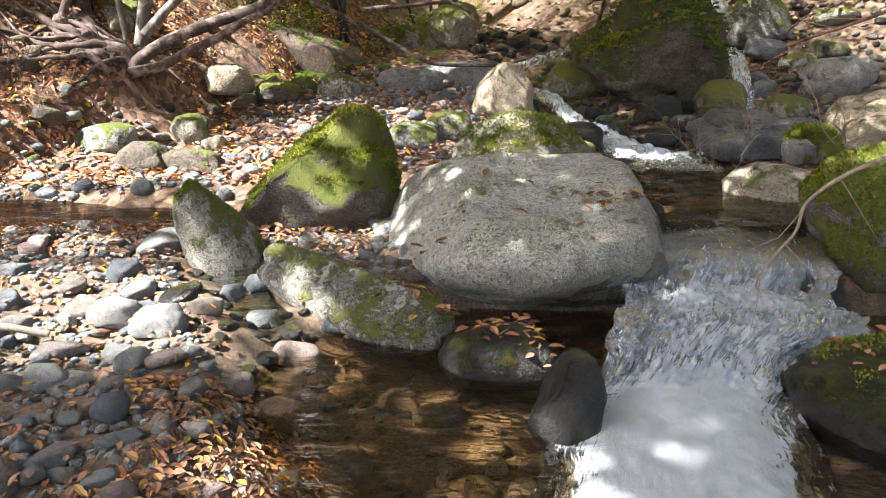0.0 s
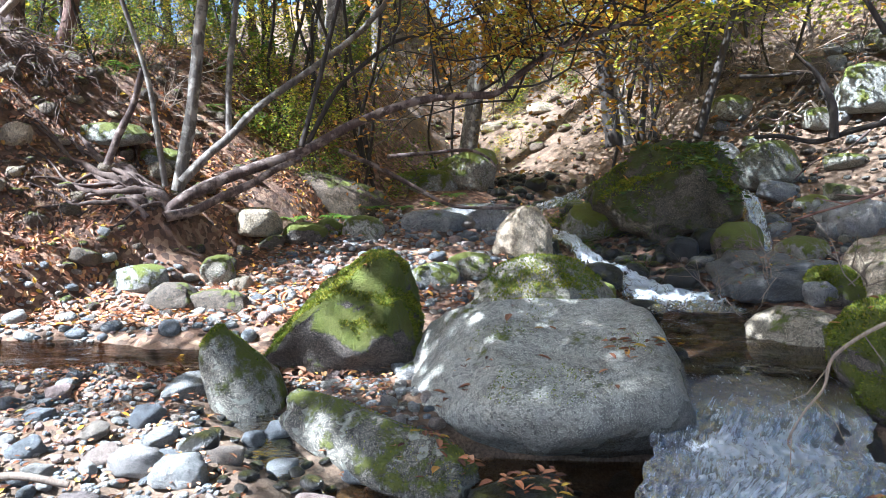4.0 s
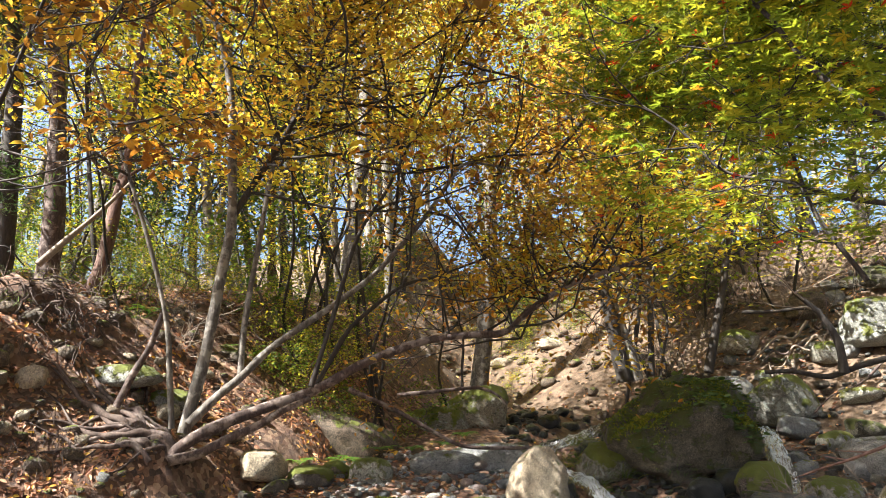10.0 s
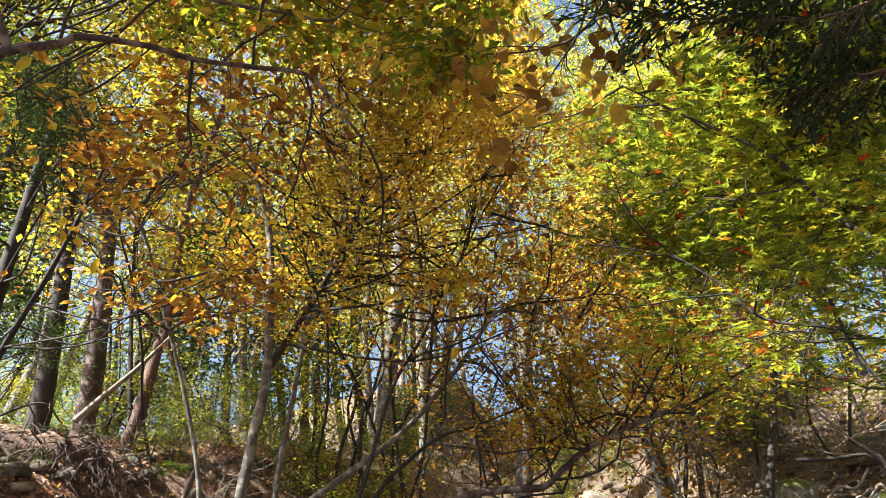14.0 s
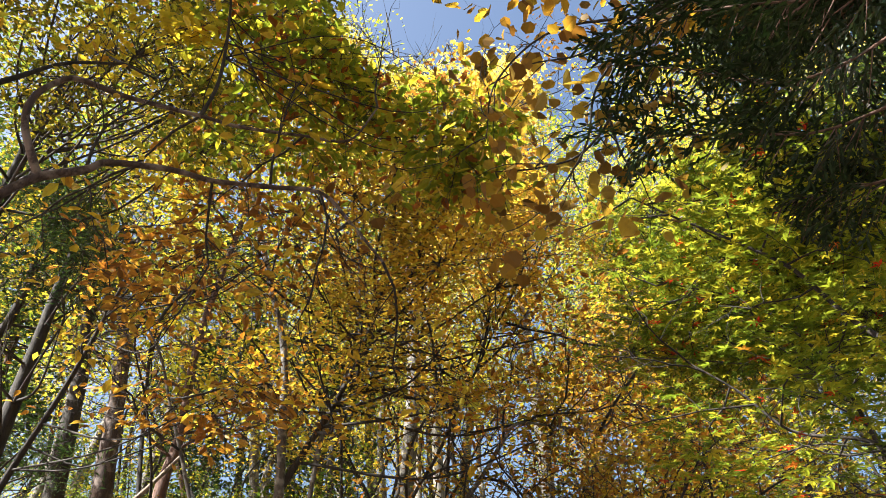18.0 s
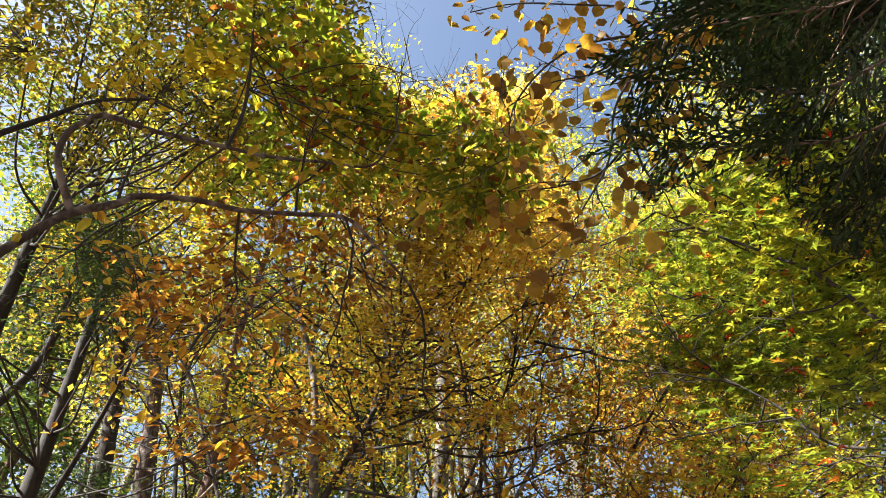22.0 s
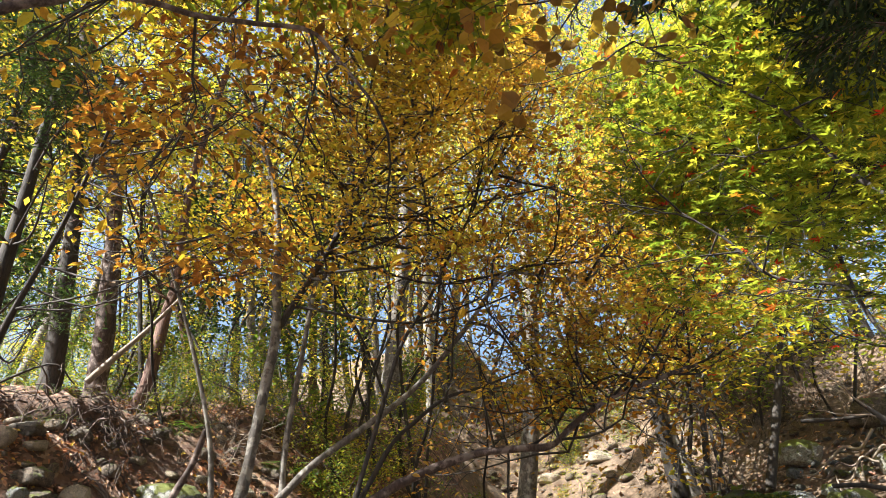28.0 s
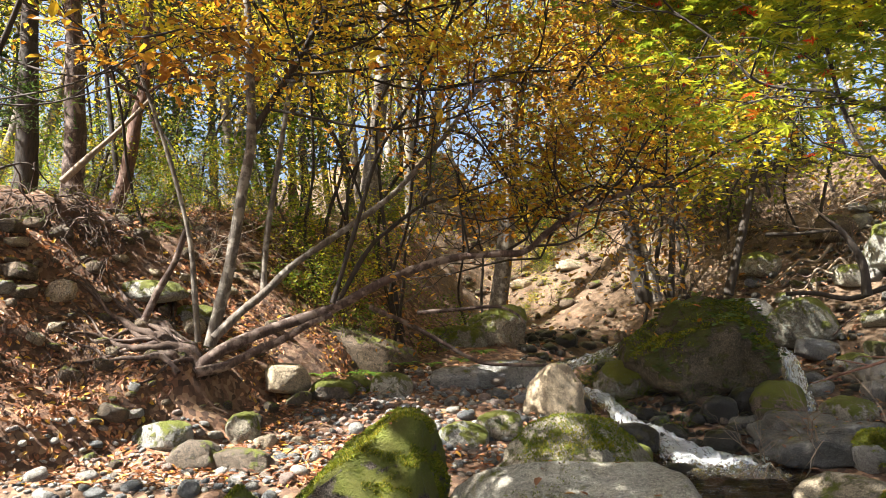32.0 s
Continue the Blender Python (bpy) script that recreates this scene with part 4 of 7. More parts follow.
class Wood:
    """Collects tapered tubes into one mesh."""

    def __init__(self):
        self.v, self.f, self.n = [], [], 0

    def tube(self, pts, radii, sides=6, knots=0.0, seed=0):
        pts = np.asarray(pts, dtype=float)
        k = len(pts)
        radii = np.interp(np.linspace(0, 1, k), np.linspace(0, 1, len(radii)), radii)
        tan = np.gradient(pts, axis=0)
        tan /= np.linalg.norm(tan, axis=1)[:, None] + 1e-9
        ref = np.array([0, 0, 1.0]) if abs(tan[0, 2]) < 0.8 else np.array([1.0, 0, 0])
        a = np.cross(tan, ref)
        a /= np.linalg.norm(a, axis=1)[:, None] + 1e-9
        b = np.cross(tan, a)
        ang = np.linspace(0, 2 * np.pi, sides, endpoint=False)
        ring = (np.cos(ang)[None, :, None] * a[:, None] + np.sin(ang)[None, :, None] * b[:, None])
        r = np.repeat(radii[:, None], sides, 1)
        if knots:
            q = (pts[:, None] + ring * radii[:, None, None]).reshape(-1, 3)
            r = r * (1 + knots * fbm(q * 5.0, seed, 3).reshape(k, sides))
        v = pts[:, None] + ring * r[:, :, None]
        i = np.arange(k * sides).reshape(k, sides) + self.n
        j = np.roll(i, -1, axis=1)
        self.v.append(v.reshape(-1, 3))
        self.f.append(np.stack([i[:-1], j[:-1], j[1:], i[1:]], -1).reshape(-1, 4))
        self.n += k * sides

    def mesh(self, name):
        return np_mesh(name, np.vstack(self.v), np.vstack(self.f))


def unit(v):
    return v / (np.linalg.norm(v) + 1e-9)


def grow(rng, wood, tips, p, d, length, r, level, up=0.15, spread=0.8, kids=4, wander=0.22, sides=5):
    """One limb with its branchlets; the ends go to tips."""
    n = 6
    pts = [np.array(p, dtype=float)]
    d = unit(np.array(d, dtype=float))
    for _ in range(n):
        d = unit(d + rng.normal(size=3) * wander + np.array([0, 0, up]) * 0.35)
        pts.append(pts[-1] + d * length / n)
    wood.tube(pts if level else pts[::3], [r, r * 0.35], sides if level else 3)
    if level == 0:
        tips.extend(pts[2:])
        return
    for i in range(kids):
        f = 0.3 + 0.7 * (i + rng.uniform(0, 0.8)) / kids
        k = min(n, int(f * n))
        side = unit(np.cross(d, rng.normal(size=3)))
        grow(rng, wood, tips, pts[k], unit(d * (1 - spread * 0.5) + side * spread), length * rng.uniform(0.45, 0.7), r * 0.5 * (1.2 - 0.5 * f), level - 1, up, spread, kids, wander, max(4, sides - 1))
    tips.append(pts[-1])


DIAMOND = (np.array([(0, 0, 0), (-0.3, 0.45, 0.06), (0, 1, 0), (0.3, 0.45, 0.06)]), [(0, 1, 2, 3)])
OVAL = (np.array([(0, 0, 0), (-0.24, 0.3, 0.09), (-0.2, 0.68, 0.07), (0, 1, -0.08), (0.2, 0.68, 0.07), (0.24, 0.3, 0.09)]), [(0, 1, 2, 3), (0, 3, 4, 5)])
ROUND = (np.array([(0, 0, 0), (-0.46, 0.22, 0.08), (-0.44, 0.66, 0.05), (0, 1, -0.08), (0.44, 0.66, 0.05), (0.46, 0.22, 0.08)]), [(0, 1, 2, 3), (0, 3, 4, 5)])
SLIM = (np.array([(0, 0, 0), (-0.12, 0.5, 0.03), (0, 1, -0.05), (0.12, 0.5, 0.03)]), [(0, 1, 2, 3)])


def star_leaf():
    v, f = [(0, 0, 0)], []
    for a, l in ((-105, 0.5), (-52, 0.85), (0, 1.0), (52, 0.85), (105, 0.5)):
        s, c = math.sin(radians(a)), math.cos(radians(a))
        i = len(v)
        w = 0.15 * l
        v += [(s * 0.4 * l - c * w, c * 0.4 * l + s * w, 0.02), (s * l, c * l, -0.06), (s * 0.4 * l + c * w, c * 0.4 * l - s * w, 0.02)]
        f.append((0, i, i + 1, i + 2))
    return np.array(v), f


STAR = star_leaf()


def leaf_mesh(name, pos, size, rng, shape=DIAMOND, flat=0.55, vary=0.35, droop=0.25, normals=None):
    """One mesh of many loose leaves at the given places."""
    pos = np.asarray(pos, dtype=float)
    n = len(pos)
    tv, tf = shape
    z = np.array([0, 0, 1.0]) * flat + rng.normal(size=(n, 3)) * (1 - flat) * 0.7
    if normals is not None:
        z = normals + rng.normal(size=(n, 3)) * (1 - flat)
    z /= np.linalg.norm(z, axis=1)[:, None]
    y = rng.normal(size=(n, 3))
    y[:, 2] -= droop
    y -= (y * z).sum(1)[:, None] * z
    y /= np.linalg.norm(y, axis=1)[:, None] + 1e-9
    x = np.cross(y, z)
    s = size * (1 + rng.uniform(-vary, vary, n))
    v = pos[:, None] + s[:, None, None] * (tv[None, :, 0:1] * x[:, None] + tv[None, :, 1:2] * y[:, None] + tv[None, :, 2:3] * z[:, None])
    k = len(tv)
    f = (np.array(tf)[None] + (np.arange(n) * k)[:, None, None]).reshape(-1, 4)
    return np_mesh(name, v.reshape(-1, 3), f, smooth=False)


def around(rng, tips, per, sigma, flat=0.6):
    """Places for leaves: a loose cluster round each tip."""
    t = np.repeat(np.array(tips), per, axis=0)
    return t + rng.normal(size=t.shape) * sigma * np.array([1, 1, flat])


# sunlit places on the ground (x, y, radius across, radius along) that gaps in the canopy leave open
GAPS = [(-1.75, 3.65, 0.75, 0.7), (-2.9, 6.6, 0.8, 0.35), (-0.7, 8.2, 0.95, 0.8), (-2.25, 8.7, 0.35, 0.3), (1.5, 16.5, 3.2, 2.8), (-3.7, 8.6, 0.5, 0.35),
        (-4.3, 7.9, 0.3, 0.3), (-0.85, 5.0, 0.25, 0.25), (0.45, 9.7, 0.5, 0.35), (3.0, 11.6, 0.5, 0.3), (-3.3, 7.7, 0.3, 0.2), (-1.05, 3.15, 0.2, 0.2),
        (-4.2, 7.5, 0.6, 0.25), (-3.6, 8.2, 0.4, 0.2), (-5.0, 8.8, 0.6, 0.3), (-2.7, 9.4, 0.4, 0.3), (-1.3, 10.2, 0.5, 0.3), (-4.6, 6.9, 0.4, 0.2), (-5.6, 7.8, 0.5, 0.25), (-4.2, 8.5, 1.0, 0.45), (-5.4, 9.2, 0.8, 0.45), (-2.6, 10.3, 0.8, 0.4), (-3.2, 7.1, 0.9, 0.25), (2.35, 7.45, 0.6, 0.3), (1.85, 8.3, 0.3, 0.4), (1.3, 9.8, 0.3, 0.5), (-1.6, 9.6, 0.6, 0.3), (-0.55, 2.2, 0.2, 0.25), (-0.3, 2.55, 0.14, 0.12), (-3.4, 9.3, 0.9, 0.5), (-3.4, 8.2, 0.8, 0.35), (-5.0, 8.2, 0.8, 0.35), (-4.6, 7.6, 0.7, 0.3), (-2.4, 7.6, 0.6, 0.3), (-1.4, 8.6, 0.5, 0.3)]


GAPS = [(x, y, rx * (1.35 if x < -2.4 and y > 7 else 1), ry * (1.35 if x < -2.4 and y > 7 else 1), h1(x, y)) for x, y, rx, ry in GAPS] + [(-0.85, 5.0, 0.3, 0.22, 0.95), (-1.0, 4.7, 0.16, 0.14, 0.7), (0.25, 4.2, 0.14, 0.1, 0.75), (0.1, 4.0, 0.08, 0.08, 0.7), (0.55, 4.6, 0.1, 0.08, 0.95), (0.8, 4.2, 0.07, 0.06, 0.9), (0.05, 4.5, 0.1, 0.07, 0.85), (1.05, 4.6, 0.08, 0.08, 0.95), (2.9, 4.05, 0.42, 0.36, 1.0), (0.75, 6.4, 0.2, 0.2, 1.0)]


def shade_only(rng, pos):
    """Drops the leaves that would shade the open places."""
    keep = np.ones(len(pos), dtype=bool)
    for cx, cy, rx, ry, cz in GAPS:
        t = (pos[:, 2] - cz) / SUN_DIR.z
        gx_, gy_ = pos[:, 0] - SUN_DIR.x * t, pos[:, 1] - SUN_DIR.y * t
        d = np.hypot((gx_ - cx) / rx, (gy_ - cy) / ry)
        keep &= ~(d < 0.75 + 0.5 * rng.random(len(pos)))
    return pos[keep]



# holes in the canopy where the sky shows
SKY_HOLES = [(Vector((-0.098, 0.562, 0.821)).normalized(), 5.5), (Vector((0.141, 0.717, 0.683)).normalized(), 4.5), (Vector((0.235, 0.66, 0.71)).normalized(), 4.5)]


def open_sky(rng, pos):
    d = pos[:, :3] - np.array([0, 0, 1.5])
    d = d / np.linalg.norm(d, axis=1)[:, None]
    keep = np.ones(len(pos), dtype=bool)
    for way, deg in SKY_HOLES:
        a = np.degrees(np.arccos(np.clip(d @ np.array(way), -1, 1)))
        keep &= a > deg * (0.75 + 0.5 * rng.random(len(pos)))
    return pos[keep]
# ---- trees ----
# ways of the stems and boughs
LOGA = [(-3.12, 7.91, 1.13), (-2.87, 7.90, 1.36), (-2.47, 8.03, 1.59), (-2.06, 8.15, 1.76), (-1.59, 8.25, 1.94), (-1.24, 8.31, 2.15), (-0.98, 8.34, 2.29), (-0.58, 8.38, 2.46), (-0.18, 8.50, 2.59), (0.30, 8.50, 2.64), (0.64, 8.48, 2.67), (0.92, 8.55, 2.92), (1.18, 8.52, 3.11), (1.47, 8.58, 3.28), (1.95, 8.58, 3.46), (2.49, 8.65, 3.66)]
LOGB = [(-3.00, 7.74, 1.17), (-2.72, 7.84, 1.24), (-2.44, 7.93, 1.40), (-2.15, 8.02, 1.54), (-1.91, 8.08, 1.70), (-1.60, 8.15, 1.85)]
S1 = [(-2.99, 8.07, 1.45), (-2.90, 8.10, 1.97), (-2.83, 8.12, 2.43), (-2.75, 8.15, 3.30), (-2.69, 8.17, 3.96), (-2.75, 8.17, 4.72), (-2.80, 8.16, 5.35), (-2.91, 8.12, 6.04), (-3.16, 8.02, 6.84), (-3.45, 7.90, 7.90), (-3.78, 7.75, 8.92)]
S1B = [(-2.68, 8.20, 4.04), (-2.46, 8.27, 4.52), (-2.22, 8.33, 5.01), (-1.88, 8.42, 5.87), (-1.66, 8.46, 6.79), (-1.50, 8.49, 7.57), (-1.07, 8.56, 8.53), (-0.65, 8.60, 9.54)]
S2 = [(-2.45, 8.24, 2.09), (-2.46, 8.24, 2.45), (-2.44, 8.25, 2.92), (-2.36, 8.27, 3.73), (-2.30, 8.29, 4.48), (-2.28, 8.53, 5.01), (-2.12, 8.57, 5.56), (-2.00, 8.60, 6.60), (-2.11, 8.57, 8.05), (-2.33, 8.51, 9.20)]
S3 = [(-2.91, 7.99, 1.55), (-2.66, 8.08, 1.85), (-2.42, 8.15, 2.08), (-2.09, 8.24, 2.45), (-1.53, 8.36, 2.89), (-0.94, 8.45, 3.39), (-0.36, 8.38, 4.06), (-0.05, 8.39, 4.54), (0.16, 8.39, 4.80), (0.59, 8.37, 4.76), (1.14, 8.32, 4.63)]
S4 = [(-1.60, 8.13, 1.98), (-1.54, 8.14, 2.21), (-1.37, 8.17, 2.88), (-1.14, 8.21, 3.79), (-0.82, 8.25, 4.38), (-0.58, 8.27, 4.94), (-0.27, 8.29, 5.60), (0.01, 8.29, 6.23)]
S5 = [(-2.92, 7.54, 1.50), (-2.98, 7.52, 1.97), (-3.06, 7.48, 2.57), (-3.26, 7.40, 3.30), (-3.53, 7.27, 4.09), (-3.75, 7.16, 4.67), (-3.95, 7.05, 5.25), (-4.18, 6.92, 5.65)]
S6 = [(-1.63, 8.45, 1.95), (-1.28, 8.51, 2.64), (-1.01, 8.54, 2.93), (-0.61, 8.58, 3.25), (-0.19, 8.60, 3.38), (0.43, 8.59, 3.62)]
STUB = [(-3.65, 7.79, 1.72), (-3.54, 7.84, 2.06), (-3.40, 7.90, 2.40), (-3.31, 7.94, 2.78)]
FALL1 = [(-1.34, 9.30, 2.02), (-0.79, 9.37, 1.79), (-0.33, 9.40, 1.55), (0.12, 9.40, 1.33), (0.65, 9.38, 1.30), (1.24, 9.32, 1.32)]
FALL2 = [(-0.73, 9.57, 1.96), (-0.19, 9.60, 2.02), (0.35, 9.59, 2.07), (0.62, 9.58, 1.97), (0.73, 9.57, 1.85)]
LEAN = [(-5.48, 8.96, 3.58), (-5.21, 9.12, 3.99), (-4.91, 9.28, 4.42), (-4.59, 9.45, 4.94)]
RED = [(-5.16, 9.72, 3.22), (-5.07, 9.76, 3.62), (-5.01, 9.79, 4.11), (-4.97, 9.81, 4.75), (-5.00, 10.05, 5.48), (-5.02, 10.04, 7.20)]
PAIR1 = [(2.88, 11.96, 2.33), (2.78, 11.98, 2.98), (2.69, 12.00, 3.57), (2.56, 12.03, 4.10), (2.60, 12.12, 4.48), (2.68, 12.10, 5.52), (2.94, 12.04, 6.47), (3.22, 11.97, 7.43)]
PAIR2 = [(3.11, 12.00, 2.36), (2.96, 12.04, 2.99), (2.80, 12.08, 3.58), (2.70, 12.10, 4.12)]
RT = [(3.38, 12.13, 2.45), (3.43, 12.12, 3.48), (3.46, 12.11, 4.48), (3.63, 12.06, 5.94), (3.70, 12.04, 6.41)]
RTR = [(4.25, 11.86, 2.48), (4.42, 11.80, 3.24), (4.61, 11.73, 4.10), (4.77, 11.66, 4.98), (4.90, 11.61, 5.77), (5.20, 11.48, 6.45)]
RSM = [(4.62, 8.42, 2.21), (4.59, 8.43, 2.61), (4.43, 8.52, 2.97), (4.23, 8.62, 3.20)]
RLOG = [(5.21, 8.30, 2.41), (4.88, 8.50, 2.31), (4.56, 8.68, 2.19), (4.22, 8.84, 2.26), (3.93, 8.98, 2.26)]
RBR = [(4.39, 10.63, 3.29), (4.81, 10.44, 3.28), (5.28, 10.21, 3.29), (5.38, 10.16, 3.05), (5.49, 10.11, 2.72), (5.54, 10.08, 2.39)]
U1 = [(-2.59, 2.37, 3.60), (-2.53, 2.44, 3.77), (-2.41, 2.55, 4.02), (-2.25, 2.69, 4.19), (-2.17, 2.75, 4.29), (-1.90, 2.94, 4.38), (-1.69, 3.06, 4.38), (-1.38, 3.21, 4.43), (-1.08, 3.32, 4.45), (-0.89, 3.38, 4.25), (-0.67, 3.43, 3.96)]
U2 = [(-2.40, 2.56, 4.03), (-2.51, 2.45, 4.32), (-2.53, 2.44, 4.53), (-2.48, 2.48, 4.69), (-2.41, 2.55, 4.80), (-2.20, 2.73, 4.82), (-1.83, 2.98, 4.87), (-1.61, 3.11, 4.88), (-1.23, 3.27, 4.92), (-0.94, 3.37, 4.95), (-0.77, 3.41, 5.29)]
U3 = [(-1.83, 2.98, 4.87), (-1.79, 3.01, 5.21), (-1.80, 3.00, 5.62), (-1.85, 2.97, 6.19), (-1.90, 2.94, 6.68)]
U4 = [(-2.89, 2.34, 4.49), (-2.76, 2.49, 4.78), (-2.61, 2.64, 5.07), (-2.38, 2.84, 5.27)]
ROUND1 = [(1.10, 1.82, 4.38), (0.95, 1.89, 4.30), (0.81, 1.95, 4.30), (0.62, 2.02, 4.51), (0.39, 2.07, 4.65), (0.11, 2.10, 4.76), (-0.12, 2.09, 4.72)]
ROUND2 = [(0.97, 1.88, 4.29), (0.73, 1.98, 4.25), (0.46, 2.05, 4.10), (0.23, 2.09, 4.10), (0.02, 2.10, 3.98)]
ROUND3 = [(0.73, 1.98, 4.25), (0.59, 2.02, 3.79), (0.41, 2.06, 3.52), (0.23, 2.09, 3.47), (0.04, 2.10, 3.47)]
MAPLE1 = [(1.95, 2.97, 2.50), (1.77, 3.07, 2.57), (1.61, 3.16, 2.67), (1.37, 3.27, 2.76), (1.20, 3.33, 2.99), (1.01, 3.39, 3.18)]
MAPLE2 = [(1.79, 2.59, 2.70), (1.57, 2.73, 3.02), (1.42, 2.81, 3.36), (1.25, 2.89, 3.58), (1.00, 2.98, 3.83), (0.79, 3.03, 4.03)]
MAPLE3 = [(2.00, 3.29, 2.22), (1.83, 3.39, 2.63), (1.73, 3.43, 3.16), (1.48, 3.55, 3.61), (1.06, 3.69, 3.87)]
CYP1 = [(1.35, 1.40, 3.37), (1.15, 1.55, 3.34), (0.98, 1.65, 3.40), (0.79, 1.74, 3.59), (0.56, 1.82, 3.74), (0.39, 1.86, 3.78)]
CYP2 = [(1.33, 1.54, 3.18), (1.12, 1.69, 3.20), (0.95, 1.78, 3.29), (0.75, 1.87, 3.39), (0.58, 1.92, 3.43)]
CYP3 = [(1.35, 1.26, 3.52), (1.15, 1.43, 3.56), (0.98, 1.54, 3.69), (0.76, 1.65, 3.80), (0.58, 1.72, 3.78)]
CYP4 = [(1.40, 1.74, 3.05), (1.26, 1.83, 3.07), (1.16, 1.90, 3.11), (1.02, 1.97, 3.10)]
TWIG = [(1.58, 2.34, 1.10), (1.47, 2.41, 1.02), (1.38, 2.47, 0.91), (1.36, 2.48, 0.80), (1.31, 2.51, 0.70), (1.27, 2.53, 0.59), (1.29, 2.52, 0.55)]


def stem_part(name, tree, pts, r0, r1, material, sides=9, label="", seed=1, per=6):
    w = Wood()
    base = tree.location
    w.tube(curve_points(np.array(pts) - np.array(base), per), [r0, r1], sides, 0.12, seed)
    return link(name, w.mesh(name), material, tree, label)


def limbs_and_crown(tree, seeds, rng, levels, length, r, kids, per, sigma, size, leaf, bark, shape=OVAL, up=0.2, spread=0.8, flat=0.6, gap=True, z_from=None, spare=1.0, x_from=None):
    """Limbs that grow from the given places and directions, and the leaves on them."""
    w, tips = Wood(), []
    for p, d in seeds:
        grow(rng, w, tips, p, d, length * rng.uniform(0.75, 1.2), r, levels, up, spread, kids)
    base = np.array(tree.location)
    w.v = [v - base for v in w.v]
    link("branchwork", w.mesh("branchwork"), bark, tree)["kind"] = "stuff"
    tips = np.array(tips)
    if z_from is not None:
        tips = tips[tips[:, 2] > z_from]
    pos = around(rng, tips, per, sigma)
    pos = pos[rng.random(len(pos)) < spare]
    if x_from is not None:
        pos = pos[pos[:, 0] > x_from + rng.normal(size=len(pos)) * 0.12]
    if gap:
        pos = open_sky(rng, shade_only(rng, pos))
    me = leaf_mesh("crown", pos - base, size, rng, shape, flat)
    link("crown", me, leaf, tree)["kind"] = "stuff"
    return len(pos)


def along(pts, fractions):
    c = curve_points(pts, 6)
    return [c[min(len(c) - 1, int(f * (len(c) - 1)))] for f in fractions]


EYE = np.array([0.02, -0.1, 1.54])


def aloft(az, el, d):
    """A place in the canopy by bearing, elevation and distance from the middle of the clearing."""
    a, e = radians(az), radians(el)
    return EYE + d * np.array([math.sin(a) * math.cos(e), math.cos(a) * math.cos(e), math.sin(e)])


def sprays(tree, trunk, volumes, seed, leaf, bark, size, shape=OVAL, per=30, pad=0.34, flat=0.72, hubs=5, r=0.022, gap=True, tilt=0.22):
    """A crown of flat leafy sprays: volumes of (centre, half axes, number of sprays), limbs from the trunk to hubs and twigs on to every spray."""
    rg_ = np.random.default_rng(seed)
    base = np.array(tree.location)
    w, pos, nrm = Wood(), [], []
    stem = curve_points(trunk, 6)
    for centre, half, n in volumes:
        centre, half = np.array(centre), np.array(half)
        q = rg_.normal(size=(n * 3, 3))
        q = q / np.linalg.norm(q, axis=1)[:, None] * rg_.random((n * 3, 1)) ** 0.42
        pads = centre + q * half
        keep = fbm(pads * 1.1, seed, 2) + rg_.normal(size=len(pads)) * 0.25 > -0.12
        pads = pads[keep][:n]
        if gap:
            pads = open_sky(rg_, shade_only(rg_, pads))
        hub = centre + rg_.normal(size=(hubs, 3)) * half * 0.38
        for h in hub:
            below = stem[stem[:, 2] < h[2] - 0.2]
            below = below if len(below) else stem[:1]
            a = below[np.argmin(((below - h) ** 2).sum(1) - 0.6 * below[:, 2])]
            mid = (a + h) / 2 + np.array([0, 0, -0.12 * np.linalg.norm(h - a)]) + rg_.normal(size=3) * 0.18
            w.tube(curve_points([a - base, mid - base, h - base], 5), [r, r * 0.45], 5, 0.1, seed)
        for p in pads:
            h = hub[np.argmin(((hub - p) ** 2).sum(1))]
            mid = (h + p) / 2 + rg_.normal(size=3) * 0.12 * np.linalg.norm(p - h)
            w.tube(curve_points([h - base, mid - base, p - base], 3), [r * 0.4, 0.003], 3)
            d = unit(p - h)
            z = unit(np.array([0, 0, 1.0]) + rg_.normal(size=3) * tilt + 0.25 * d)
            for sgn in (-0.9, 0.0, 0.9):
                e = unit(d + sgn * np.cross(z, d) + rg_.normal(size=3) * 0.2)
                w.tube([p - base, p - base + e * pad * 0.5, p - base + e * pad + np.array([0, 0, -0.05])], [0.003, 0.0015], 3)
            k = int(per * rg_.uniform(0.6, 1.4))
            o = rg_.normal(size=(k, 3)) * pad * 0.62
            o -= (o @ z)[:, None] * z * 0.8
            o[:, 2] -= 0.25 * (o ** 2).sum(1)
            pos.append(p + o)
            nrm.append(np.repeat(z[None], k, 0))
    link("branchwork", w.mesh("branchwork"), bark, tree)["kind"] = "stuff"
    pos, nrm = np.vstack(pos), np.vstack(nrm)
    if gap:
        both = np.hstack([pos, nrm])
        both = open_sky(rg_, shade_only(rg_, both))
        pos, nrm = both[:, :3], both[:, 3:]
    link("crown", leaf_mesh("crown", pos - base, size, rg_, shape, flat, 0.35, 0.25, nrm), leaf, tree)["kind"] = "stuff"


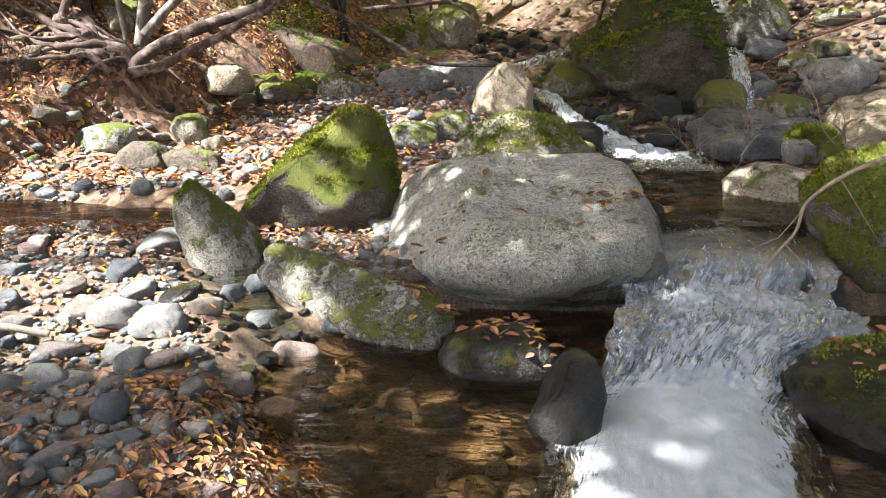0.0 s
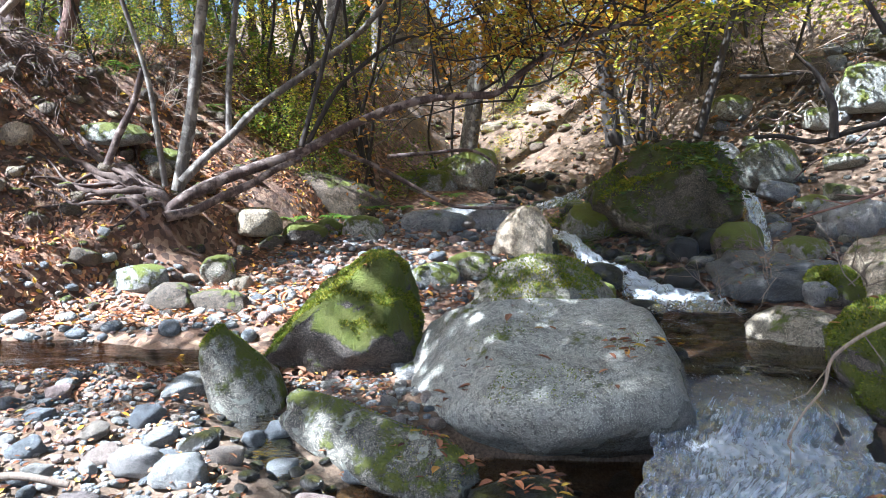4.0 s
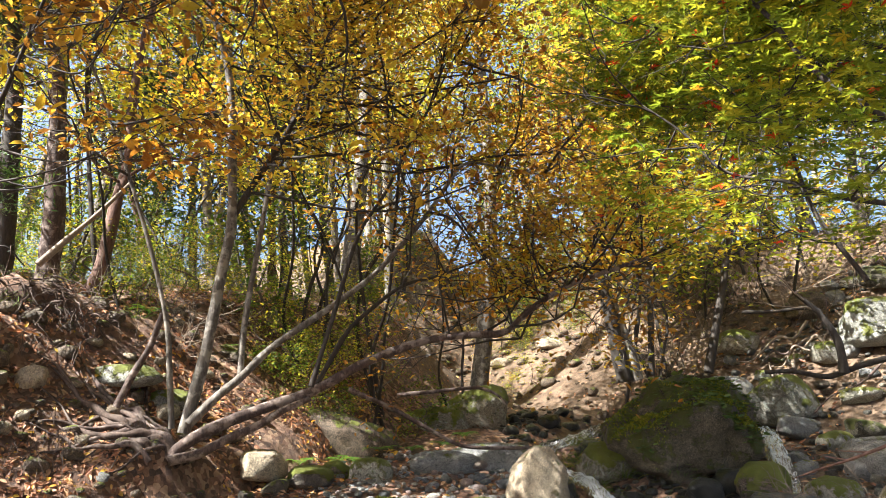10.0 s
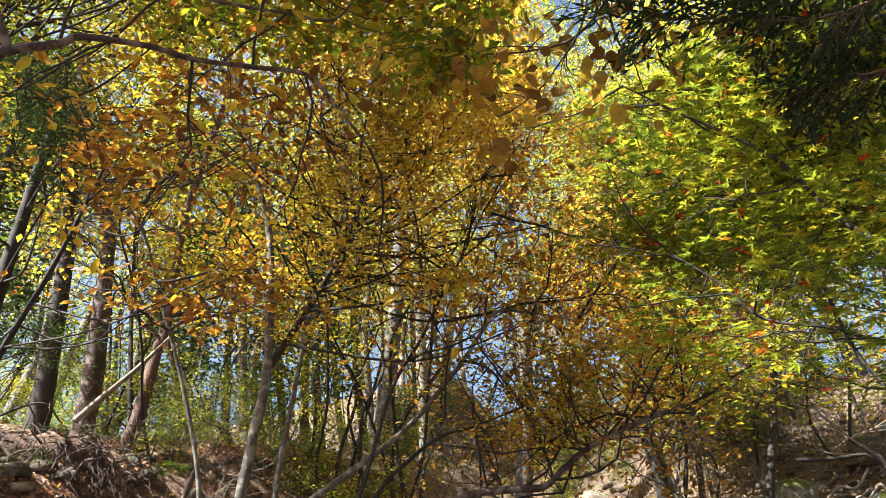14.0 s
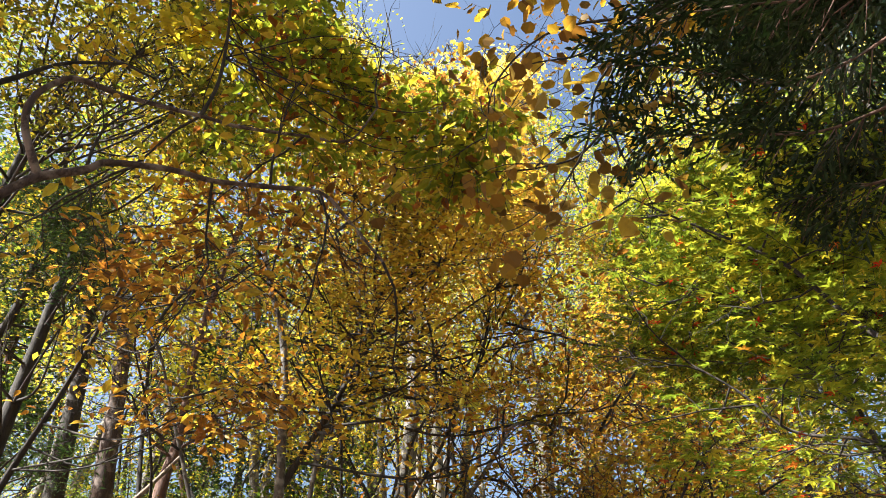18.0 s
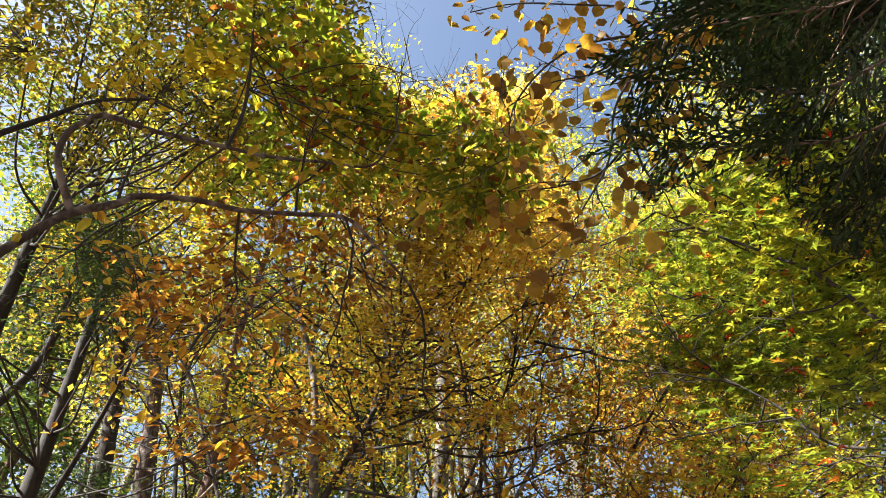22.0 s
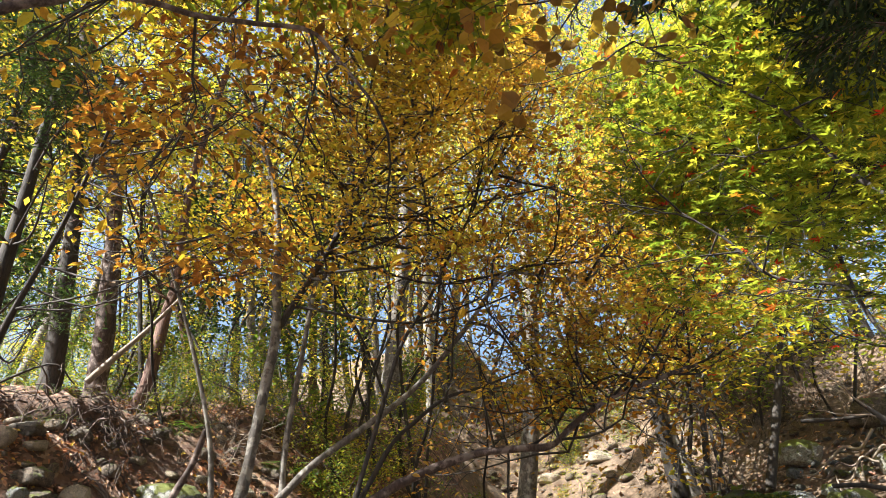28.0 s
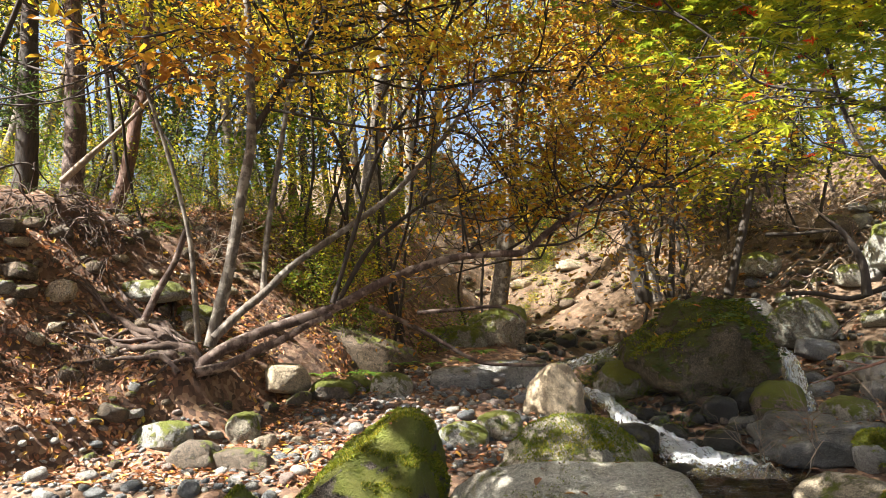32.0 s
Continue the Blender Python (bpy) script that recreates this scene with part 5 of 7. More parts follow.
# the leaning many-stemmed tree on the left bank
rng = np.random.default_rng(5)
clump = thing("multi_stem_tree", LOGA[0], "leaning many-stemmed tree with golden brown leaves growing from exposed roots", "tree")
stem_part("trunk", clump, LOGA, 0.075, 0.025, M_BARK_LOG, 10, "long dark trunk leaning far over the stream", 3)
stem_part("trunk", clump, LOGB, 0.06, 0.035, M_BARK_LOG, 9, "short leaning trunk with flaking bark", 4)
stem_part("trunk", clump, S1, 0.078, 0.03, M_BARK_GREY, 10, "smooth grey upright trunk", 5)
stem_part("trunk", clump, S1B, 0.048, 0.018, M_BARK_DARK, 8, "", 6)
stem_part("trunk", clump, S2, 0.042, 0.018, M_BARK_GREY, 8, "", 7)
stem_part("trunk", clump, S3, 0.055, 0.012, M_BARK_GREY, 8, "pale grey trunk forking low down", 8)
stem_part("trunk", clump, S4, 0.035, 0.01, M_BARK_DARK, 7, "", 9)
stem_part("trunk", clump, S5, 0.034, 0.012, M_BARK_GREY, 7, "thin pale stem", 10)
stem_part("trunk", clump, S6, 0.035, 0.012, M_BARK_DARK, 7, "", 11)
seeds = []
for pts, fr in ((S1, (0.6, 0.7, 0.8, 0.9, 1)), (S1B, (0.3, 0.5, 0.65, 0.8, 0.9, 1)), (S2, (0.55, 0.7, 0.85, 1)), (S3, (0.62, 0.72, 0.8, 0.9, 1)), (S4, (0.5, 0.65, 0.8, 0.9, 1)), (S5, (0.6, 0.75, 0.9, 1)), (S6, (0.6, 0.8, 1)), (LOGA, (0.7, 0.8, 0.86, 0.92, 0.96, 1))):
    for p in along(pts, fr):
        seeds.append((p, unit(rng.normal(size=3) * np.array([1, 0.8, 0.35]) + np.array([0.35, -0.15, 0.45]))))
limbs_and_crown(clump, seeds, rng, 2, 1.6, 0.018, 4, 1, 0.18, 0.1, M_LEAF_BROWN, M_BARK_DARK, OVAL, up=0.12)
seeds = [(p, unit(rng.normal(size=3) * 0.7 + np.array([0.9, 0.1, 0.25]))) for p in along(S1B, (0.7, 0.85, 1)) + along(S4, (0.7, 0.85, 1)) + along(S2, (0.8, 1)) + along(S3, (0.8, 1))]
limbs_and_crown(clump, seeds, rng, 2, 2.6, 0.02, 5, 2, 0.24, 0.095, M_LEAF_BROWN, M_BARK_DARK, OVAL, up=0.2)

seeds = [(p, unit(rng.normal(size=3) * np.array([1, 0.8, 0.4]) + np.array([0.3, 0.2, 0.5]))) for p in along(LOGA, (0.62, 0.7, 0.76, 0.82, 0.88, 0.94, 1)) + along(S1B, (0.8, 1)) + along(S4, (0.8, 1))]
limbs_and_crown(clump, seeds, rng, 2, 2.4, 0.018, 5, 2, 0.22, 0.085, M_LEAF_BROWN, M_BARK_DARK, OVAL, up=0.35)

sprays(clump, S1B, [(aloft(-6, 34, 9.0), (1.9, 1.0, 2.1), 160), (aloft(-12, 42, 9.2), (1.5, 1.0, 1.2), 60), (aloft(-1, 24, 9.3), (1.3, 1.0, 1.3), 56), (aloft(-15, 27, 9.0), (1.3, 1.0, 1.6), 34)], 501, M_LEAF_ORANGE, M_BARK_DARK, 0.07, OVAL, 44, 0.32, hubs=9)
sprays(clump, LOGA, [(aloft(3, 15, 8.8), (1.3, 1.0, 0.7), 30), (aloft(10, 16.5, 9.2), (1.3, 1.0, 0.6), 34)], 502, M_LEAF_ORANGE, M_BARK_DARK, 0.08, OVAL, 34, 0.3, hubs=6, r=0.016)
# roots at its foot
for i in range(34):
    w = Wood()
    a = rng.uniform(2.5, 3.9)
    p0 = np.array([LOGA[0][0] + rng.normal() * 0.15, LOGA[0][1] + rng.normal() * 0.1, LOGA[0][2] - 0.02 + rng.uniform(0, 0.15)])
    n_, L_ = 7, rng.uniform(0.5, 1.6)
    pts, q, dd, lift_ = [p0], p0.copy(), np.array([math.cos(a), math.sin(a) * 0.6, 0.0]), rng.uniform(0.0, 0.09)
    for k in range(n_):
        dd = unit(dd + rng.normal(size=3) * 0.28)
        q = q + dd * L_ / n_
        q[2] = max(h1(q[0], q[1]) + lift_ * (1 - k / n_) + 0.015, LOGA[0][2] - 0.12 - 0.03 * k)
        pts.append(q.copy())
    w.tube(curve_points(np.array(pts) - np.array(LOGA[0]), 3), [rng.choice([0.016, 0.025, 0.04, 0.06]), 0.006], 7, 0.15, i)
    link("root", w.mesh("root"), M_BARK_LOG if i % 3 else M_ROOT, clump)


def plain_tree(name, label, pts, r0, r1, bark, leaf, seed, n_limbs=14, length=2.2, start=0.45, per=4, size=0.12, sigma=0.28, shape=DIAMOND, levels=2, kids=4, group="", gap=True, up=0.12):
    rg = np.random.default_rng(seed)
    t = thing(name, pts[0], label, "tree", group)
    stem_part("trunk", t, pts, r0, r1, bark, 9, "", seed)
    sd = [(p, unit(rg.normal(size=3) * np.array([1, 1, 0.3]) + np.array([0, 0, 0.3]))) for p in along(pts, np.linspace(start, 1, n_limbs))]
    limbs_and_crown(t, sd, rg, levels, length, r0 * 0.22, kids, per, sigma, size, leaf, bark, shape, up=up, gap=gap)
    return t


def raised(pts, top, lean=(0, 0)):
    """Carries a measured stem on up to the height top."""
    x, y, z = pts[-1]
    k = max(1, int((top - z) / 2))
    return list(pts) + [(x + lean[0] * i / k + 0.12 * math.sin(3 * i), y + lean[1] * i / k + 0.1 * math.cos(2 * i), z + (top - z) * i / k) for i in range(1, k + 1)]


plain_tree("tree", "slender dark tree leaning at the edge of the scree", raised(PAIR1, 9.5, (0.6, 0)), 0.13, 0.03, M_BARK_DARK, M_LEAF_BROWN, 41, 16, 2.1, 0.35, 4, 0.1)
plain_tree("tree", "grey tree joined at the foot with its neighbour", raised(PAIR2, 8.5, (-0.5, 0.4)), 0.12, 0.03, M_BARK_GREY, M_LEAF_YGREEN, 42, 14, 2.1, 0.35, 4, 0.1)
plain_tree("tree", "thin straight tree behind the mossy boulder", raised(RT, 8.5, (0.4, 0)), 0.06, 0.02, M_BARK_DARK, M_LEAF_GOLD, 43, 16, 2.1, 0.4, 5, 0.1)
plain_tree("tree", "crooked slim tree on the scree slope", raised(RTR, 9, (0.9, 0)), 0.08, 0.02, M_BARK_DARK, M_LEAF_YGREEN, 44, 16, 2.1, 0.4, 5, 0.1)
plain_tree("tree", "reddish barked tree leaning on top of the bank", raised(RED, 12, (0.5, 0.3)), 0.12, 0.04, M_BARK_RED, M_LEAF_GOLD, 45, 14, 2.0, 0.5, 4, 0.12)

TALL1 = [(-7.47, 11.17, h1(-7.47, 11.17) - 0.2)] + [(-7.47, 11.17, 4.56), (-7.56, 11.11, 5.98), (-7.66, 11.04, 7.39), (-7.93, 10.85, 9.07), (-8.31, 10.56, 10.54)]
TALL2 = [(-6.62, 11.11, h1(-6.62, 11.11) - 0.2)] + [(-6.62, 11.11, 4.54), (-6.72, 11.05, 5.94), (-6.87, 10.96, 7.33), (-7.18, 10.76, 8.75), (-7.71, 10.39, 9.99)]
PALE1 = [(-1.5, 16.87, h1(-1.5, 16.87) - 0.2)] + [(-1.5, 16.87, 3.96), (-1.65, 16.86, 6.76), (-1.79, 16.84, 8.93), (-1.97, 16.82, 12.0)]
plain_tree("tree", "thick dark trunk of a tall tree on top of the bank", raised(TALL1, 14, (-0.5, 0.5)), 0.2, 0.07, M_BARK_DARK, M_LEAF_OLIVE, 46, 14, 2.4, 0.55, 5, 0.1)
plain_tree("tree", "thick grey trunk forking high above the bank", raised(TALL2, 14, (-0.8, 0.3)), 0.19, 0.06, M_BARK_LOG, M_LEAF_OLIVE, 47, 14, 2.4, 0.55, 5, 0.1)
plain_tree("tree", "pale sunlit trunk of a tall tree in the forest", raised(PALE1, 15, (0.3, 0.3)), 0.17, 0.07, M_BARK_PALE, M_LEAF_YGREEN, 48, 12, 2.2, 0.55, 4, 0.1)
dead = thing("fallen_branch", FALL1[0], "bare fallen branch lying across the stream bank", "branch")
stem_part("limb", dead, FALL1, 0.035, 0.02, M_BARK_LOG, 7)
dead = thing("fallen_branch", FALL2[0], "thin bare fallen branch bent to the ground", "branch")
stem_part("limb", dead, FALL2, 0.03, 0.015, M_BARK_LOG, 7)
dead = thing("leaning_branch", LEAN[0], "pale dead branch leaning on the bank", "branch")
stem_part("limb", dead, LEAN, 0.05, 0.025, M_DRY, 7)
dead = thing("broken_stump", STUB[0], "broken mossy stump leaning on the leafy slope", "stump")
stem_part("limb", dead, STUB, 0.045, 0.035, M_BARK_LOG, 8)
dead = thing("fallen_log", RLOG[0], "mossy fallen log at the top of the stony bank", "log")
stem_part("limb", dead, RLOG, 0.038, 0.025, M_BARK_DARK, 8)
dead = thing("fallen_branch", RBR[0], "crooked dead branch hanging over the scree", "branch")
stem_part("limb", dead, RBR, 0.03, 0.02, M_BARK_DARK, 8)
dead = thing("dead_sapling", RSM[0], "dead crooked sapling among boulders", "tree")
stem_part("trunk", dead, RSM, 0.06, 0.02, M_BARK_DARK, 8)
w, tips = Wood(), []
for p in along(RSM, (0.5, 0.7, 0.85, 1)):
    grow(rng, w, tips, np.array(p) - np.array(RSM[0]), (rng.normal(), rng.normal(), 0.6), 0.7, 0.012, 1)
link("branchwork", w.mesh("branchwork"), M_DRY, dead)["kind"] = "stuff"

# near tree with the crooked boughs overhead
near = thing("tree", (-6.0, 4.6, h1(-6.0, 4.6)), "near tree with crooked pale boughs and mixed green and brown leaves", "tree")
stem_part("trunk", near, [(-6.0, 4.6, h1(-6.0, 4.6) - 0.1), (-5.7, 4.3, 2.4), (-4.6, 3.6, 3.4), tuple(U1[0])], 0.14, 0.045, M_BARK_LOG, 10)
stem_part("bough", near, U1, 0.03, 0.008, M_BARK_LOG, 8, "", 51)
stem_part("bough", near, U2, 0.024, 0.006, M_BARK_LOG, 8, "", 52)
stem_part("bough", near, U3, 0.015, 0.008, M_BARK_DARK, 7, "", 53)
stem_part("bough", near, U4, 0.02, 0.01, M_BARK_DARK, 7, "", 54)
rg = np.random.default_rng(77)
seeds = [(p, unit(rg.normal(size=3) + np.array([0.1, 0.6, 0.2]))) for p in along(U1, (0.3, 0.45, 0.6, 0.7, 0.8, 0.9, 1)) + along(U2, (0.6, 0.8, 1))]
limbs_and_crown(near, seeds, rg, 2, 1.1, 0.01, 4, 1, 0.16, 0.085, M_LEAF_GOLD, M_BARK_DARK, OVAL, up=0.05, spare=0.35)
sprays(near, U3, [(aloft(-25, 50, 6.2), (0.9, 0.8, 0.6), 45), (aloft(-14, 47.5, 6.0), (1.0, 0.8, 0.5), 65), (aloft(-4, 44.5, 5.8), (0.6, 0.6, 0.45), 36), (aloft(-20, 43, 6.6), (1.2, 0.9, 0.6), 28)], 511, M_LEAF_OAK, M_BARK_DARK, 0.1, OVAL, 24, 0.26, hubs=4, r=0.006)
sprays(near, U4, [(aloft(-36.5, 46.5, 6.0), (0.45, 0.4, 0.16), 26)], 513, M_LEAF_YELLOW, M_BARK_DARK, 0.09, OVAL, 26, 0.22, hubs=2, r=0.01)
hill = thing("tree", (-7.0, 7.2, h1(-7.0, 7.2)), "tall tree with fine yellow green leaves on the leafy bank", "tree")
HILL = [(-7.0, 7.2, h1(-7.0, 7.2) - 0.2), (-6.8, 7.0, 4.5), (-6.6, 6.7, 6.5), (-6.3, 6.5, 9.0), (-5.9, 6.3, 11.0)]
stem_part("trunk", hill, HILL, 0.16, 0.04, M_BARK_DARK, 9, "", 515)
sprays(hill, HILL, [(aloft(-45, 46, 9.0), (2.0, 1.2, 1.5), 140), (aloft(-33, 50, 9.5), (2.0, 1.2, 1.3), 140), (aloft(-22, 54, 10.0), (1.4, 1.2, 0.9), 70), (aloft(-30, 42, 10.5), (2.0, 1.2, 1.0), 80)], 516, M_LEAF_OLIVE, M_BARK_DARK, 0.07, OVAL, 48, 0.36, hubs=7)
gold = thing("tree", (-5.2, 6.4, h1(-5.2, 6.4)), "slim tree with large golden leaves on the bank", "tree")
GOLD = [(-5.2, 6.4, h1(-5.2, 6.4) - 0.2), (-4.9, 6.3, 3.2), (-4.4, 6.2, 4.6), (-4.0, 6.1, 6.0)]
stem_part("trunk", gold, GOLD, 0.05, 0.015, M_BARK_DARK, 7, "", 517)
sprays(gold, GOLD, [(aloft(-30, 33, 7.2), (1.2, 0.9, 0.9), 55), (aloft(-23, 36, 7.4), (1.0, 0.8, 0.8), 50), (aloft(-24, 21, 7.2), (0.9, 0.7, 0.4), 24)], 518, M_LEAF_BROWN, M_BARK_DARK, 0.115, OVAL, 12, 0.3, hubs=4, r=0.012, tilt=0.35)

# round-leaved bough overhead
hazel = thing("tree", (2.6, -1.6, h1(2.6, -1.6)), "tree with round yellow brown leaves reaching overhead", "tree")
stem_part("trunk", hazel, [(2.6, -1.6, h1(2.6, -1.6) - 0.1), (2.6, -1.4, 1.6), (2.3, -0.5, 3.2), tuple(ROUND1[0])], 0.09, 0.02, M_BARK_GREY, 9)
rg = np.random.default_rng(78)
ROUND4 = [(1.04, 1.79, 4.14), (0.78, 1.91, 4.15), (0.5, 1.99, 3.84), (0.41, 2.01, 3.51), (0.27, 2.03, 3.27)]
ROUND5 = [(0.78, 1.91, 4.15), (0.35, 2.02, 4.24), (0.07, 2.05, 3.96), (0.01, 2.05, 3.62)]
ROUND6 = [(0.5, 1.99, 3.84), (0.53, 1.99, 3.44), (0.59, 1.97, 3.28)]
for k, pts in enumerate((ROUND1, ROUND2, ROUND3, ROUND4, ROUND5, ROUND6)):
    stem_part("bough", hazel, pts, 0.007, 0.003, M_BARK_DARK, 6, "", 60 + k)
seeds = [(p, unit(rg.normal(size=3))) for pts in (ROUND1, ROUND2, ROUND3, ROUND4, ROUND5, ROUND6) for p in along(pts, (0.15, 0.3, 0.45, 0.6, 0.7, 0.8, 0.9, 1))]
limbs_and_crown(hazel, seeds, rg, 1, 0.36, 0.003, 3, 1, 0.08, 0.064, M_LEAF_HAZEL, M_BARK_DARK, ROUND, up=0.0, flat=0.25, gap=False, spare=0.5)

# maple reaching in from the side
maple = thing("maple_tree", (5.4, 2.6, h1(5.4, 2.6)), "maple with layered green and yellow star shaped leaves", "tree")
stem_part("trunk", maple, [(5.4, 2.6, h1(5.4, 2.6) - 0.1), (5.2, 2.7, 1.8), (4.6, 2.9, 3.0), (3.6, 2.9, 3.6), tuple(MAPLE2[0])], 0.13, 0.03, M_BARK_GREY, 9)
rg = np.random.default_rng(79)
for k, pts in enumerate((MAPLE1, MAPLE2, MAPLE3)):
    stem_part("bough", maple, pts, 0.014, 0.004, M_BARK_DARK, 7, "", 70 + k)
seeds = [(p, unit(rg.normal(size=3) * np.array([1, 1, 0.25]) + np.array([-0.4, 0.3, 0.05]))) for pts in (MAPLE1, MAPLE2, MAPLE3) for p in along(pts, (0.15, 0.25, 0.35, 0.45, 0.55, 0.65, 0.75, 0.85, 0.95, 1))]
limbs_and_crown(maple, seeds, rg, 2, 0.62, 0.006, 4, 2, 0.14, 0.06, M_LEAF_MAPLE, M_BARK_DARK, STAR, up=0.0, flat=0.8, x_from=0.85)
MAPLE4 = [(4.6, 2.9, 3.0), (4.2, 3.9, 3.8), (3.4, 4.6, 4.2), (2.4, 4.8, 4.5)]
stem_part("bough", maple, MAPLE4, 0.04, 0.01, M_BARK_DARK, 7, "", 75)
sprays(maple, MAPLE4, [(aloft(14, 34, 5.4), (0.9, 0.8, 0.5), 70), (aloft(22, 30, 5.4), (1.1, 0.9, 0.6), 130), (aloft(29, 33, 5.2), (0.9, 0.8, 0.5), 80), (aloft(18, 25, 5.8), (1.1, 0.9, 0.4), 80), (aloft(29, 24, 5.4), (0.9, 0.8, 0.4), 70)], 521, M_LEAF_MAPLE, M_BARK_DARK, 0.07, STAR, 20, 0.26, hubs=5, r=0.008, tilt=0.18)

# dark cypress close by
cyp = thing("cypress_tree", (3.3, 0.2, h1(3.3, 0.2)), "dark cypress with drooping flat sprays in shade", "tree")
stem_part("trunk", cyp, [(3.3, 0.2, h1(3.3, 0.2) - 0.1), (3.3, 0.2, 3.0), (3.25, 0.25, 6.5), (3.2, 0.3, 9.0)], 0.16, 0.04, M_BARK_RED, 10)
rg = np.random.default_rng(80)
spray, tw = [], Wood()
base = np.array(cyp.location)


def cypress_spray(rg, tw, out, p, d, length, level=2):
    """A flat lacy fan of scale-leaved twigs."""
    d = unit(np.array(d, dtype=float))
    side = unit(np.cross(d, np.array([0, 0, 1.0]) + rg.normal(size=3) * 0.25))
    n = max(3, int(length / 0.026))
    q = np.array(p, dtype=float)
    for i in range(n):
        d = unit(d + np.array([0, 0, -0.05]) + rg.normal(size=3) * 0.06)
        out.append((q, d))
        q = q + d * length / n
        if level and i and rg.random() < 0.85:
            s_ = 1 if i % 2 else -1
            cypress_spray(rg, tw, out, q, d * 0.75 + side * s_ * rg.uniform(0.5, 0.9), length * rg.uniform(0.28, 0.5) * (1 - 0.55 * i / n), level - 1)
    if level == 2:
        tw.tube([p, p + d * length * 0.5], [0.003, 0.001], 3)


LOW = [(2.4, 0.9, 1.75), (1.5, 1.45, 1.6), (1.07, 1.57, 1.53), (1.01, 1.61, 1.49), (0.93, 1.66, 1.45), (0.88, 1.69, 1.43)]
stem_part("bough", cyp, [(3.3, 0.2, 1.7)] + LOW, 0.01, 0.002, M_BARK_RED, 6, "", 90)
boughs = [CYP1, CYP2, CYP3, CYP4]
for k, pts in enumerate(boughs):
    stem_part("bough", cyp, pts, 0.006, 0.002, M_BARK_RED, 6, "", 80 + k)
    c = curve_points(pts, 6)
    for i in range(3, len(c), 2):
        dirn = unit(c[min(i + 1, len(c) - 1)] - c[i - 1])
        for s in (-1, 1):
            e = unit(dirn * 0.7 + s * unit(np.cross(dirn, (0, 0, 1))) * 0.6 + np.array([0, 0, -0.25]) + rg.normal(size=3) * 0.15)
            if math.atan2(c[i][0], c[i][1]) > radians(17):
                cypress_spray(rg, tw, spray, c[i] - base, e, rg.uniform(0.2, 0.36))
for p in along(LOW, (0.72, 0.82, 0.92, 1)):
    cypress_spray(rg, tw, spray, np.array(p) - base, np.array([-0.8, 0.3, -0.1]) + rg.normal(size=3) * 0.3, 0.14)
for i in range(90):
    z_ = rg.uniform(2.6, 8.0)
    a = rg.uniform(0.5 * math.pi, 1.25 * math.pi)
    p0 = np.array([3.3, 0.2, z_])
    L_ = 0.35 * (9.4 - z_) * rg.uniform(0.45, 0.75)
    e = np.array([math.cos(a), math.sin(a), -0.15])
    p1 = p0 + e * L_
    if np.linalg.norm(p1[:2]) < 1.5:
        continue
    tw.tube([p0 - base, p1 - base], [0.012, 0.004], 4)
    for q in range(7):
        at_ = p0 + (p1 - p0) * (0.4 + 0.1 * q)
        if math.atan2(at_[0], at_[1]) < radians(32) or at_[2] - 1.5 < 1.0 * math.hypot(at_[0], at_[1]):
            continue
        cypress_spray(rg, tw, spray, at_ - base, e + rg.normal(size=3) * 0.6 + np.array([0, 0, -0.3]), rg.uniform(0.3, 0.5))
# the thick inner sprays on the shaded side
for i in range(230):
    az_, d_ = radians(rg.uniform(28, 47)), rg.uniform(2.1, 3.0)
    el_ = radians(rg.uniform(46 + max(0.0, 33 - math.degrees(az_)) * 1.2, 64))
    p0 = np.array([d_ * math.sin(az_), d_ * math.cos(az_), 1.5 + d_ * math.tan(el_)])
    e = unit(p0 - np.array([3.3, 0.2, p0[2] + 0.5]))
    tw.tube([p0 - base - e * 0.5, p0 - base], [0.006, 0.003], 3)
    cypress_spray(rg, tw, spray, p0 - base, e + rg.normal(size=3) * 0.5 + np.array([0, 0, -0.3]), rg.uniform(0.3, 0.5))
link("branchwork", tw.mesh("branchwork"), M_BARK_RED, cyp)["kind"] = "stuff"
sp = np.array([a for a, b in spray])
sd = np.array([b for a, b in spray])
nn = np.cross(sd, np.array([0, 0, 1.0]) + rg.normal(size=sd.shape) * 0.25)
nn /= np.linalg.norm(nn, axis=1)[:, None] + 1e-9
way_ = sp + base - EYE
show = np.degrees(np.arctan2(way_[:, 2], np.hypot(way_[:, 0], way_[:, 1]))) > np.interp(np.degrees(np.arctan2(way_[:, 0], way_[:, 1])), (5, 24, 28, 40), (39, 40, 31, 27)) + rg.normal(size=len(sp)) * 0.8
sp, sd, nn = sp[show], sd[show], nn[show]
vv = np.stack([sp, sp + sd * 0.018 + nn * 0.006, sp + sd * 0.04, sp + sd * 0.018 - nn * 0.006], 1).reshape(-1, 3)
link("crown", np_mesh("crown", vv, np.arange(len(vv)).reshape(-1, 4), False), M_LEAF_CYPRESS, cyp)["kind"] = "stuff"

TALL = [(3.3, 0.2, 2.0), (3.3, 0.2, 3.5), (3.25, 0.25, 5.5)]
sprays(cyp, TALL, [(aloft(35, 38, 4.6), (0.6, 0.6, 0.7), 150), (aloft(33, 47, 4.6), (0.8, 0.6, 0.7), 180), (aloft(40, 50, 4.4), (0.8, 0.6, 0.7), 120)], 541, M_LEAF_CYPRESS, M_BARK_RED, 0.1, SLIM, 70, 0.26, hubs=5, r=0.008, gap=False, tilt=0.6)

